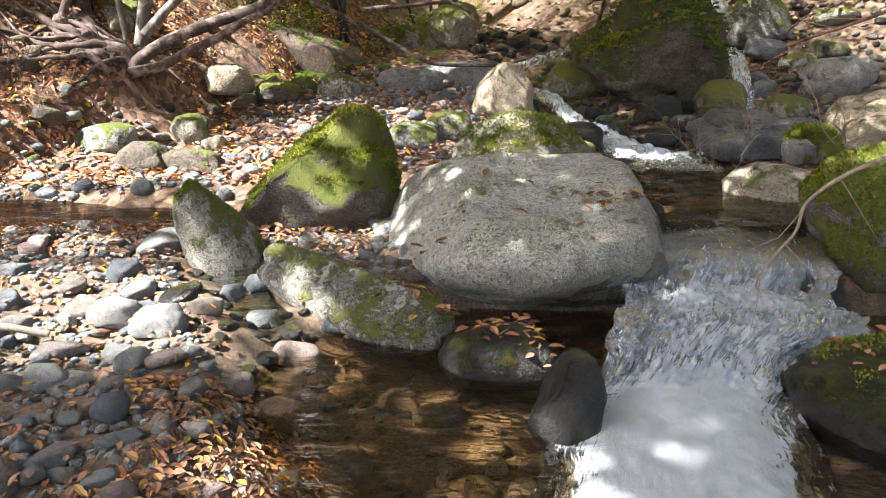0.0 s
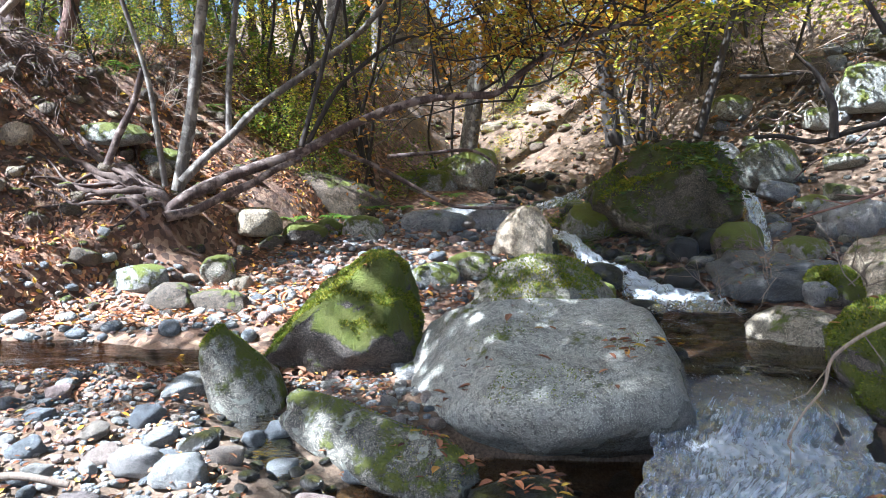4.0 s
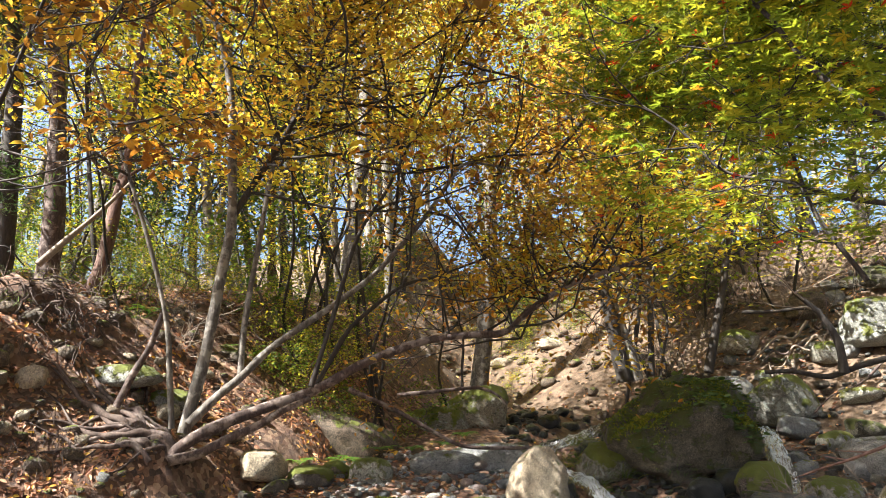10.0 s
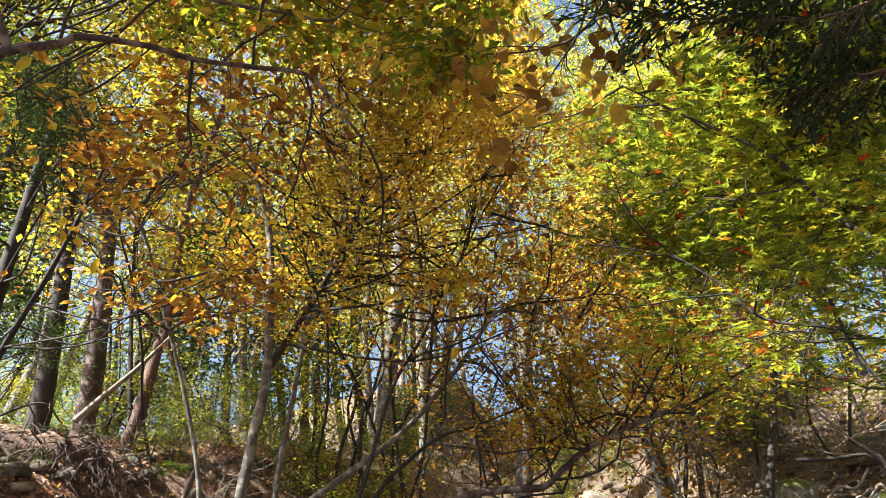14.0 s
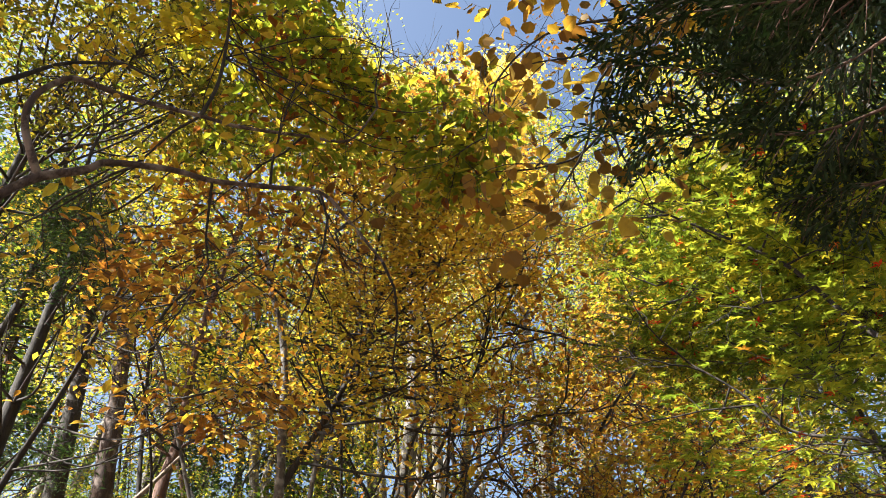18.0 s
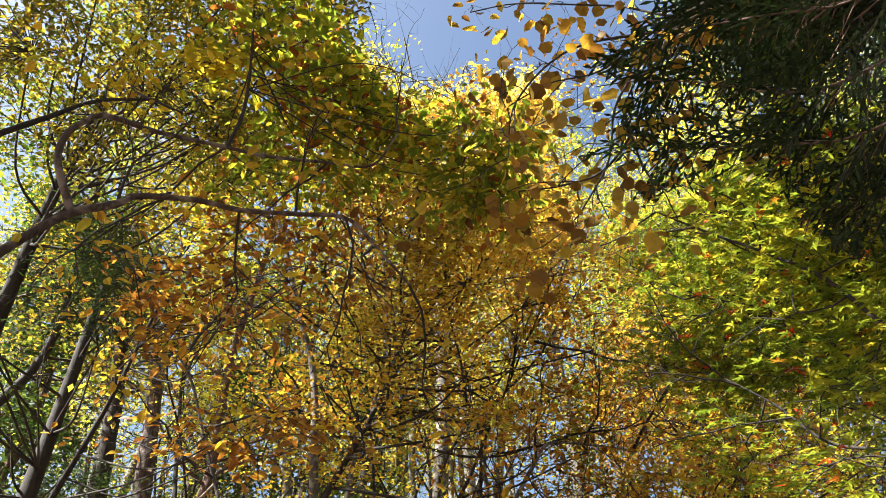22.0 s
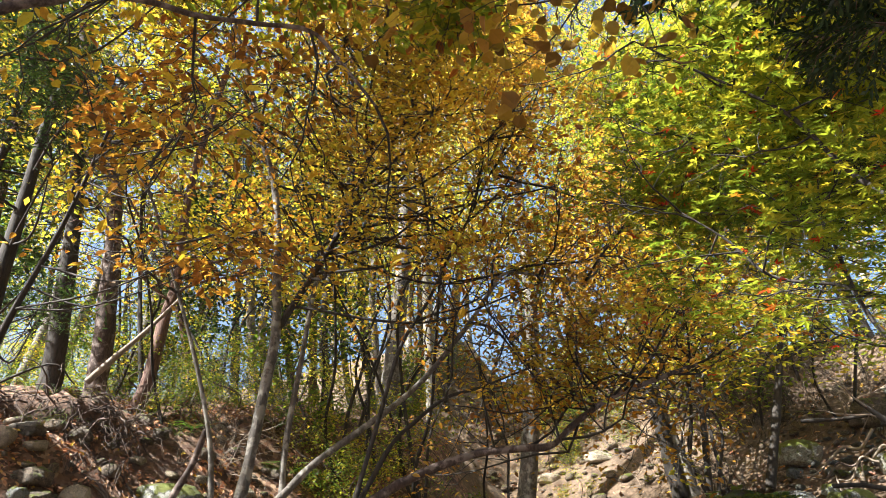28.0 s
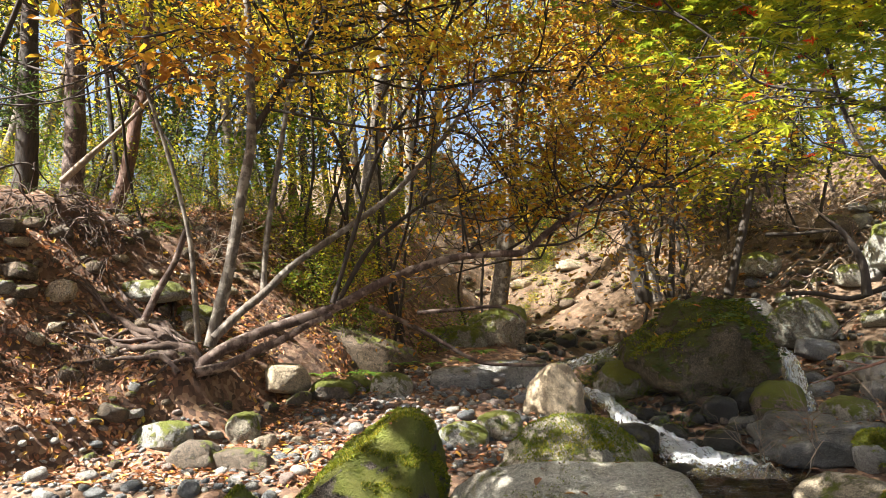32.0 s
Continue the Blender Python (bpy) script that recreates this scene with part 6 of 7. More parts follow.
# ---- the forest behind ----
def forest_kind(label, bark, leaf, seed, height_, r0, crown_from, n_limbs, length, size, per, sigma, category="tree", lean=0.6, levels=2, kids=4):
    rg = np.random.default_rng(seed)
    pts = [(0, 0, -0.3)]
    for i in range(1, 7):
        pts.append((pts[-1][0] + rg.normal() * 0.3 + lean * 0.08, pts[-1][1] + rg.normal() * 0.3, height_ * i / 6))
    t = thing("tree", (0, 0, 0), label, category, "trees of the forest behind the stream")
    stem_part("trunk", t, pts, r0, r0 * 0.25, bark, 8, "", seed, 4)
    sd = [(p, unit(rg.normal(size=3) * np.array([1, 1, 0.25]) + np.array([0, 0, 0.25]))) for p in along(pts, np.linspace(crown_from, 1, n_limbs))]
    limbs_and_crown(t, sd, rg, levels, length, r0 * 0.25, kids, per, sigma, size, leaf, bark, DIAMOND, up=0.12, gap=False)
    return t


KINDS = [forest_kind("slim grey forest tree with yellow green leaves", M_BARK_GREY, M_LEAF_YGREEN, 201, 13, 0.13, 0.3, 14, 3.4, 0.115, 5, 0.3),
         forest_kind("dark forest tree with golden leaves", M_BARK_DARK, M_LEAF_GOLD, 202, 12, 0.14, 0.32, 14, 3.3, 0.115, 5, 0.3),
         forest_kind("tall pale forest tree with yellow leaves", M_BARK_GREY, M_LEAF_PALE, 203, 19, 0.2, 0.45, 15, 3.0, 0.15, 4, 0.32),
         forest_kind("forest tree with fresh green leaves", M_BARK_DARK, M_LEAF_GREEN, 204, 11, 0.1, 0.3, 14, 3.2, 0.11, 5, 0.28),
         forest_kind("tall grey forest tree with thinning yellow green crown", M_BARK_GREY, M_LEAF_YGREEN, 205, 17, 0.18, 0.38, 15, 3.4, 0.12, 5, 0.32),
         forest_kind("slim grey tree with a thin airy crown", M_BARK_GREY, M_LEAF_YGREEN, 207, 13, 0.13, 0.4, 10, 2.6, 0.11, 3, 0.3),
         forest_kind("dark evergreen with drooping twigs", M_BARK_RED, M_LEAF_DEEP, 206, 9, 0.12, 0.15, 26, 1.5, 0.13, 5, 0.24)]
FAR = [forest_kind("distant yellow green forest tree", M_BARK_GREY, M_LEAF_YGREEN, 231, 15, 0.16, 0.25, 16, 3.2, 0.2, 3, 0.5, "tree", 0.6, 1, 6),
       forest_kind("distant golden forest tree", M_BARK_DARK, M_LEAF_GOLD, 232, 14, 0.15, 0.25, 15, 3.2, 0.2, 3, 0.5, "tree", 0.6, 1, 6),
       forest_kind("distant green forest tree", M_BARK_DARK, M_LEAF_GREEN, 233, 13, 0.15, 0.2, 15, 3.0, 0.2, 3, 0.5, "tree", 0.6, 1, 6)]
SAPLINGS = [forest_kind("thin bare-stemmed sapling with few leaves", M_BARK_DARK, M_LEAF_YGREEN, 211, 6.5, 0.035, 0.45, 9, 0.9, 0.09, 1, 0.2, "sapling", 0.6, 1, 4),
            forest_kind("thin leaning sapling with golden leaves", M_BARK_DARK, M_LEAF_GOLD, 212, 5.5, 0.03, 0.45, 8, 0.8, 0.09, 1, 0.2, "sapling", 2.5, 1, 4)]
SHRUBS = [forest_kind("low green shrub with small leaves", M_TWIG, M_LEAF_GREEN, 221, 1.3, 0.018, 0.1, 10, 0.6, 0.06, 5, 0.13, "shrub", 0.6, 1, 5),
          forest_kind("low yellow green shrub", M_TWIG, M_LEAF_YGREEN, 222, 1.5, 0.018, 0.1, 10, 0.65, 0.06, 4, 0.14, "shrub", 0.6, 1, 5)]
used = set()


def plant(kinds, k, x, y, scale, turn, group=""):
    src = kinds[k]
    # no crown stands between the sun and the bright far slope
    for z in (6.0, 8.5, 11.0):
        lx, ly = 1.5 + SUN_DIR.x / SUN_DIR.z * (z - 3), 16.5 + SUN_DIR.y / SUN_DIR.z * (z - 3)
        if kinds is not SHRUBS and math.hypot(x - lx, y - ly) < (4.2 if kinds is KINDS else 2.0):
            x, y = x * 1.35, y * 1.35
    m = pose(x, y, h1(x, y) - 0.05, 0, 0, turn)
    if src not in used:
        used.add(src)
        src.matrix_basis = m
        src.scale = (scale,) * 3
        ob = src
    else:
        ob = copy_thing(src, m)
        ob.scale = (scale,) * 3
    if group:
        ob["group"] = group
    return ob


def polar(az, d):
    return d * math.sin(radians(az)), d * math.cos(radians(az))


# tall pale trees whose sunlit tops stand against the sky
def pale_tree(az, d, volumes, seed, label, leaf, size=0.13):
    x_, y_ = polar(az, d)
    z_ = h1(x_, y_)
    top = max(c[2] for c, _, _ in volumes)
    t = thing("tree", (x_, y_, z_), label, "tree", "trees of the forest behind the stream")
    trunk = [(x_, y_, z_ - 0.3), (x_ + 0.3, y_, z_ + (top - z_) * 0.3), (x_ + 0.1, y_ + 0.2, z_ + (top - z_) * 0.65), (x_ + 0.2, y_, top)]
    stem_part("trunk", t, trunk, 0.2, 0.05, M_BARK_GREY, 8, "", seed)
    sprays(t, trunk, volumes, seed, leaf, M_BARK_GREY, size, DIAMOND, 34, 0.5, 0.5, 6, 0.03, True)


pale_tree(2, 15, [(aloft(1.5, 46.5, 19), (1.3, 1.3, 1.5), 110), (aloft(3, 41, 18), (1.7, 1.5, 1.6), 120), (aloft(-1, 36, 18), (2.0, 1.5, 1.6), 110)], 531, "tall pale forest tree with a sunlit yellow top", M_LEAF_PALE)
pale_tree(-9, 14, [(aloft(-8, 50, 19), (1.5, 1.4, 1.1), 110), (aloft(-15, 51, 19), (1.0, 1.3, 0.9), 60), (aloft(-9, 43, 18), (2.0, 1.5, 1.6), 120)], 532, "tall slim forest tree with pale yellow leaves", M_LEAF_PALE)
pale_tree(17, 17, [(aloft(13, 33.5, 20), (2.4, 1.8, 1.5), 150), (aloft(21, 36, 20), (2.6, 1.8, 1.6), 170), (aloft(27, 34, 20), (2.0, 1.8, 1.5), 110), (aloft(17, 27, 19), (3.4, 1.8, 1.6), 150)], 533, "broad forest tree with bright yellow green leaves", M_LEAF_YGREEN)
left_fir = thing("evergreen_tree", (-6.9, 8.6, h1(-6.9, 8.6)), "dark evergreen with dense drooping twigs on the bank", "tree")
FIR = [(-6.9, 8.6, h1(-6.9, 8.6) - 0.2), (-6.9, 8.7, 5.0), (-6.8, 8.7, 8.5)]
stem_part("trunk", left_fir, FIR, 0.17, 0.06, M_BARK_DARK, 9, "", 535)
sprays(left_fir, FIR, [(aloft(-39.5, 28, 10.5), (1.4, 1.0, 1.6), 120), (aloft(-41, 20, 10.5), (1.3, 0.9, 1.3), 90), (aloft(-36, 15, 11.5), (1.3, 0.9, 1.2), 60), (aloft(-46, 24, 10.0), (1.2, 0.9, 1.6), 80)], 536, M_LEAF_DEEP, M_BARK_DARK, 0.1, SLIM, 90, 0.45, hubs=5, tilt=0.4)
# trees that stand out by their trunks: bearing, distance, kind, size
for az, d, k, s in [(-34, 15, 5, 1.15), (-24, 18, 5, 1.1), (-20.5, 16, 5, 1.0), (-19, 19, 5, 1.2), (-17.5, 21, 0, 1.1), (-11.5, 14, 5, 1.0), (-8.8, 14.0, 5, 0.9),
                    (-5.6, 17, 5, 1.05), (-3.8, 25, 4, 1.1), (5, 24, 0, 1.0), (9, 26, 4, 1.1), (12, 19, 3, 1.1), (15, 22, 0, 0.95), (18, 20, 0, 1.0), (21, 26, 4, 1.2),
                    (25, 20, 3, 1.15), (28, 17, 1, 1.0), (31, 22, 2, 0.8), (-14.5, 23, 6, 1.3), (34, 15, 3, 1.1), (-24, 22, 6, 1.2), (36, 21, 6, 1.4),
                    (-29, 19, 5, 1.2), (-15.8, 17, 5, 1.1), (-13, 19, 1, 1.0), (-46, 13, 3, 1.1), (-42, 16, 6, 0.95), (-36, 20, 0, 1.1), (-9.8, 18, 5, 1.1)]:
    plant(KINDS, k, *polar(az, d), s, az * 7.3)
rg = np.random.default_rng(300)
for i in range(40):
    az, d = rg.uniform(-46, 46), rg.uniform(25, 50)
    plant(FAR, int(rg.choice([0, 0, 1, 2])), *polar(az, d), rg.uniform(0.85, 1.25), rg.uniform(0, 360))
for i in range(7):
    az, d = rg.uniform(75, 190), rg.uniform(9, 22)
    x_, y_ = polar(az, d)
    plant(KINDS, int(rg.integers(0, 5)), x_, y_, rg.uniform(0.9, 1.15), rg.uniform(0, 360))
for i in range(84):
    az, d = rg.uniform(-30, 26), rg.uniform(10.5, 21)
    x_, y_ = polar(az, d)
    if y_ < 14 and abs(x_ - np.interp(y_, RUN_Y, RUN_X)) < 1.2 or (x_ > 2 and d < 12.5) or (-3 < x_ < 3 and 13 < y_ < 19):
        continue
    plant(SAPLINGS, int(rg.integers(0, 2)), x_, y_, rg.uniform(0.7, 1.25), rg.uniform(0, 360), "saplings among the trees")
for i in range(112):
    az, d = (rg.uniform(-38, 36), rg.uniform(11, 28)) if i < 90 else (rg.uniform(-27, -6), rg.uniform(10.5, 15))
    x_, y_ = polar(az, d)
    if y_ < 14 and abs(x_ - np.interp(y_, RUN_Y, RUN_X)) < 1.0 or (3 < x_ and y_ < 15) or (-4 < x_ < 4.2 and 13 < y_ < 19.5):
        continue
    plant(SHRUBS, 1 if rg.random() < 0.4 else 0, x_, y_, rg.uniform(0.6, 1.5) if i < 90 else rg.uniform(0.5, 0.95), rg.uniform(0, 360), "undergrowth shrubs")

for i in range(14):
    x_, y_ = rg.uniform(2.5, 9.0), rg.uniform(13, 19)
    plant(SAPLINGS, i % 2, x_, y_, rg.uniform(0.8, 1.2), rg.uniform(0, 360), "saplings among the trees")
for i in range(9):
    x_, y_ = rg.uniform(-1.5, 3.6), rg.uniform(14.5, 19)
    plant(SHRUBS, i % 2, x_, y_, rg.uniform(0.35, 0.7), rg.uniform(0, 360), "undergrowth shrubs")

# tall trees added unseen beside and behind the camera to break sunlight into patches
rg = np.random.default_rng(410)
n = 68000
tx, ty = rg.uniform(-7.5, 12.0, n), rg.uniform(-1.0, 18.0, n)
clot = fbm(np.stack([tx * 0.8, ty * 0.8, tx * 0], -1), 91, 3) + 0.6 * fbm(np.stack([tx * 2.6, ty * 2.6, tx * 0], -1), 97, 2)
# denser leaves over the stones, bank and slopes that are to lie in shade
deep = ((tx > -0.3) & (tx < 1.7) & (ty > 3.2) & (ty < 5.4)) * 0.7 + ((tx > -3.0) & (tx < -0.1) & (ty > 1.0) & (ty < 2.75)) * 0.6 + ((tx > 1.3) & (tx < 4.5) & (ty < 7.8)) * 0.5 + ((tx > -0.2) & (tx < 1.3) & (ty < 7.8)) * 0.1 + ((tx > 3.4) & (ty > 6.0) & (ty + 0.8 * tx > 11)) * 1.0 + ((tx > 4.0) & (ty > 11.0)) * 0.6 - ((tx < -1.0) & (ty > 6.0)) * 0.75
keep = rg.random(n) < 0.5 + 0.6 * clot + deep
more = [(0.3, 2.7, 1.4, 3.1, 1700), (1.4, 2.7, 3.1, 5.0, 2800), (-0.1, 2.2, 3.3, 5.6, 1500), (-3.0, -0.5, 0.9, 2.6, 2400), (-0.7, 0.3, 3.0, 4.0, 900)]
tx = np.concatenate([tx[keep]] + [rg.uniform(a, b, k) for a, b, _, _, k in more])
ty = np.concatenate([ty[keep]] + [rg.uniform(c, d, k) for _, _, c, d, k in more])
rise = rg.uniform(6.0, 8.0, len(tx))
# lifted along the sun's way until no leaf comes into view
for _ in range(8):
    px, py, pz = tx + SUN_DIR.x * rise / SUN_DIR.z, ty + SUN_DIR.y * rise / SUN_DIR.z, 0.5 + rise
    seen = (np.degrees(np.arctan2(pz - 1.5, np.hypot(px, py))) < 64) & (np.abs(np.degrees(np.arctan2(px, py))) < 62)
    rise = np.where(seen, rise + 1.2, rise)
cloud = np.stack([px, py, pz], -1)[~seen]
cloud = shade_only(rg, cloud)
foot = np.array([(-8.2, 6.0), (-9.0, 1.5), (-6.5, -2.5), (-4.0, -5.0), (-11.0, 4.0), (-8.8, -5.5)])
which = np.argmin(((cloud[:, None, :2] - foot[None]) ** 2).sum(-1), axis=1)
for k, (x_, y_) in enumerate(foot):
    mine = cloud[which == k]
    if len(mine) < 50:
        continue
    b = h1(x_, y_)
    top = float(np.percentile(mine[:, 2], 80))
    t = thing("tree", (x_, y_, b - 0.2), "unseen tree with a ragged green crown added to shade the stream", "tree", "shade trees on the bank")
    trunk = [(x_, y_, b - 0.2), (x_ + 0.2, y_, b + 2.2), (x_ + 0.1, y_ + 0.2, b + 4.5), (x_ + 0.4, y_, top)]
    stem_part("trunk", t, trunk, 0.2, 0.05, M_BARK_GREY, 9, "", 400 + k)
    w = Wood()
    for q in range(40):
        a, e = along(trunk, (0.45 + 0.55 * q / 40,))[0], mine[rg.integers(len(mine))]
        line = np.stack([a + (e - a) * f for f in (0, 0.25, 0.5, 0.75, 1)])
        if ((np.degrees(np.arctan2(line[:, 2] - 1.5, np.hypot(line[:, 0], line[:, 1]))) < 60) & (np.abs(np.degrees(np.arctan2(line[:, 0], line[:, 1]))) < 58)).any():
            continue
        w.tube(curve_points([a - np.array(t.location), (a + e) / 2 + np.array([0, 0, 0.5]) - np.array(t.location), e - np.array(t.location)], 4), [0.025, 0.006], 4)
    if w.n:
        link("branchwork", w.mesh("branchwork"), M_BARK_GREY, t)["kind"] = "stuff"
    link("crown", leaf_mesh("crown", mine - np.array(t.location), 0.17, rg, DIAMOND, 0.7), M_LEAF_UNSEEN, t)["kind"] = "stuff"
# ---- cobbles, gravel and scree ----
COBBLE_MESH = [stone_mesh("cobble", (1, sy, sz), 500 + i, level=3, box=0.7, facets=12, hard=0.85, rough=0.085, round_base=0.6)
               for i, (sy, sz) in enumerate([(0.8, 0.55), (0.7, 0.5), (0.9, 0.62), (0.65, 0.6), (0.75, 0.42), (0.85, 0.7), (0.6, 0.45), (0.95, 0.5)])]
ANGULAR_MESH = [stone_mesh("stone", (1, sy, sz), 540 + i, level=3, box=0.6, facets=9, rough=0.06, round_base=0.6) for i, (sy, sz) in enumerate([(0.8, 0.6), (0.7, 0.7), (0.9, 0.5), (0.6, 0.5)])]
LOW_MESH = [stone_mesh("cobble", (1, sy, sz), 520 + i, level=2, box=0.78, facets=6, rough=0.07, round_base=0.6) for i, (sy, sz) in enumerate([(0.8, 0.55), (0.7, 0.5), (0.9, 0.62), (0.65, 0.6)])]
for me in COBBLE_MESH + ANGULAR_MESH + LOW_MESH:
    me.materials.append(M_COBBLE)
rg = np.random.default_rng(900)
BIG = [(-1.18, 3.23, 0.30), (-1.65, 3.47, 0.20), (-1.46, 3.37, 0.24), (-1.45, 3.68, 0.20), (-1.57, 3.04, 0.22), (-1.64, 3.96, 0.20), (-1.59, 4.40, 0.34), (-0.90, 4.01, 0.18), (-0.58, 3.26, 0.22),
       (-0.43, 3.54, 0.16), (-0.80, 3.61, 0.16), (-1.04, 3.46, 0.16), (-1.04, 2.87, 0.17), (-0.74, 2.82, 0.14), (-1.19, 2.19, 0.17), (-1.3, 2.05, 0.18), (-1.11, 2.46, 0.15), (-1.81, 3.69, 0.15),
       (-2.24, 4.14, 0.16), (-1.90, 3.30, 0.15), (-1.33, 3.05, 0.16), (-1.18, 2.87, 0.14), (-1.21, 2.69, 0.15), (-1.42, 2.79, 0.16), (-1.50, 2.79, 0.17), (-2.04, 3.49, 0.20), (-0.57, 3.06, 0.16), (-1.03, 3.89, 0.17)]
for k, (x, y, s) in enumerate(BIG):
    ob = link("cobble", COBBLE_MESH[k % 8], None)
    ob.matrix_basis = pose(x, y, h1(x, y) - 0.12 * s, rg.uniform(-12, 12), rg.uniform(-12, 12), rg.uniform(0, 360)) @ Matrix.Diagonal((s * 1.12, s * 1.12, s * 1.15, 1))
    tagged(ob, "large smooth grey cobble on the leafy gravel bank" if s >= 0.2 else "smooth rounded cobble on the gravel bank", "stone", "cobbles on the near bank")


def scatter(n, xs, ys, sizes, ok, taken, tight=0.42):
    """Places for stones that don't lie in one another."""
    out = []
    cells = {}
    for x, y, s in taken:
        cells.setdefault((int(x * 2), int(y * 2)), []).append((x, y, s))
    for _ in range(n):
        x, y = rg.uniform(*xs), rg.uniform(*ys)
        s = sizes[0] * (sizes[1] / sizes[0]) ** (rg.random() ** 2.2)
        if not ok(x, y):
            continue
        c = (int(x * 2), int(y * 2))
        near_ = [q for a in (-1, 0, 1) for b in (-1, 0, 1) for q in cells.get((c[0] + a, c[1] + b), ())]
        if any((x - q[0]) ** 2 + (y - q[1]) ** 2 < (tight * (s + q[2])) ** 2 for q in near_):
            continue
        cells.setdefault(c, []).append((x, y, s))
        out.append((x, y, s))
    return out


def dry(x, y):
    return x < np.interp(y, BED_Y, BED_X) + 0.12


def pieces(places, parent, name, meshes):
    """Stones as single parts of the ground."""
    zs = height(np.array([p[0] for p in places]), np.array([p[1] for p in places]))
    for k, ((x, y, s), z) in enumerate(zip(places, zs)):
        ob = link(name, meshes[k % len(meshes)], None, parent)
        ob.matrix_basis = pose(x, y, z - 0.1 * s, rg.uniform(-18, 18), rg.uniform(-18, 18), rg.uniform(0, 360)) @ Matrix.Diagonal((s, s, s, 1))


def joined(places, name, label, meshes, parent=None, level_z=None, material=None):
    """Many small stones as one mesh."""
    vs, fs, n = [], [], 0
    src = []
    for me in meshes:
        v = np.empty(len(me.vertices) * 3, dtype=np.float32)
        me.vertices.foreach_get("co", v)
        f = np.empty(len(me.loops), dtype=np.int32)
        me.loops.foreach_get("vertex_index", f)
        src.append((v.reshape(-1, 3), f.reshape(-1, 3)))
    zs = height(np.array([p[0] for p in places]), np.array([p[1] for p in places]))
    for k, ((x, y, s), z) in enumerate(zip(places, zs)):
        v, f = src[k % len(src)]
        m = np.array(Euler([rg.uniform(-0.3, 0.3), rg.uniform(-0.3, 0.3), rg.uniform(0, 6.28)]).to_matrix())
        vs.append((v * s) @ m.T + np.array([x, y, z - 0.12 * s]))
        fs.append(f + n)
        n += len(v)
    ob = link(name, np_mesh(name, np.vstack(vs), np.vstack(fs)), material or M_COBBLE, parent)
    return tagged(ob, label, "stones", kind="stuff")


SMALL = [stone_mesh("pebble", (1, sy, sz), 560 + i, level=2, box=0.75, facets=6, rough=0.08, round_base=0.6) for i, (sy, sz) in enumerate([(0.8, 0.55), (0.7, 0.5), (0.9, 0.62), (0.65, 0.6)])]
SMALL_ANG = [stone_mesh("chip", (1, sy, sz), 580 + i, level=2, box=0.6, facets=7, rough=0.08, round_base=0.6) for i, (sy, sz) in enumerate([(0.8, 0.55), (0.7, 0.7), (0.9, 0.45)])]
near_bank = scatter(9000, (-3.4, 0.0), (1.9, 5.0), (0.035, 0.17), lambda x, y: dry(x, y) and (y < 2.9 or abs(x - trickle_x(y)) > 0.38) and not (x > -0.95 and y < 2.75 and rg.random() < 0.55), BIG, 0.36)
near_bank.sort(key=lambda q: -q[2])
pieces(near_bank[:300], ground, "cobble", COBBLE_MESH)
joined(near_bank[300:], "pebbles", "small grey and pinkish pebbles on the near bank", SMALL)
fan = scatter(2600, (-2.2, 1.0), (6.7, 10.2), (0.07, 0.26), lambda x, y: x > -2.3 + 0.25 * (y - 7) and x < 0.9 + 0.1 * (y - 8), [])
fan.sort(key=lambda q: -q[2])
pieces(fan[:240], ground, "cobble", LOW_MESH)
joined(fan[240:], "pebbles", "pale rounded pebbles piled behind the boulders", SMALL)
shore = scatter(2800, (-5.6, -1.5), (5.75, 7.5), (0.05, 0.26), lambda x, y: h1(x, y) < 0.75, [])
shore.sort(key=lambda q: -q[2])
pieces(shore[:90], ground, "cobble", LOW_MESH)
joined(shore[90:], "pebbles", "mixed pebbles on the far shore of the side pool", SMALL)
flank = scatter(3600, (2.6, 8.5), (5.2, 13.0), (0.1, 0.62), lambda x, y: x > 2.9 + 0.1 * (y - 5) + (1.2 if 8.5 < y < 10.5 and x < 4.2 else 0) and h1(x, y) > 0.45, [], 0.36)
flank.sort(key=lambda q: -q[2])
for k, (x, y, s) in enumerate(flank[:110]):
    ob = link("rock", (ANGULAR_MESH + COBBLE_MESH)[k % 12].copy(), None)
    ob.data.materials[0] = (M_HALF, M_PLAIN, M_DARK, M_PLAIN)[k % 4]
    ob.matrix_basis = pose(x, y, h1(x, y) - 0.15 * s, rg.uniform(-20, 20), rg.uniform(-20, 20), rg.uniform(0, 360)) @ Matrix.Diagonal((s * 1.2, s * 1.2, s * 1.3, 1))
    tagged(ob, ("grey rock with thin moss on the stony bank", "plain grey rock on the stony bank", "dark lichened rock on the stony bank", "plain grey rock on the stony bank")[k % 4], "rock", "rocks of the stony bank")
RUBBLE_MESH = [me.copy() for me in ANGULAR_MESH]
for me in RUBBLE_MESH:
    me.materials[0] = M_RUBBLE
pieces(flank[110:400], ground, "stone", RUBBLE_MESH)
joined(flank[400:], "rubble", "grey rubble between the larger rocks", SMALL_ANG, material=M_RUBBLE)
scree = scatter(1700, (-1.5, 11.0), (12.5, 22.0), (0.07, 0.36), lambda x, y: (y - 12.5) * 0.6 + (x - 3.5) * 0.8 > -0.6, [], 0.45)
joined(scree, "scree", "brown broken stones on the far slope", SMALL_ANG, material=M_BROWN)
bank = scatter(420, (-6.5, -2.8), (6.9, 10.5), (0.08, 0.34), lambda x, y: h1(x, y) > 0.7, [], 0.6)
joined(bank, "bank_stones", "brown stones sticking out of the leafy bank", SMALL_ANG, material=M_BROWN)
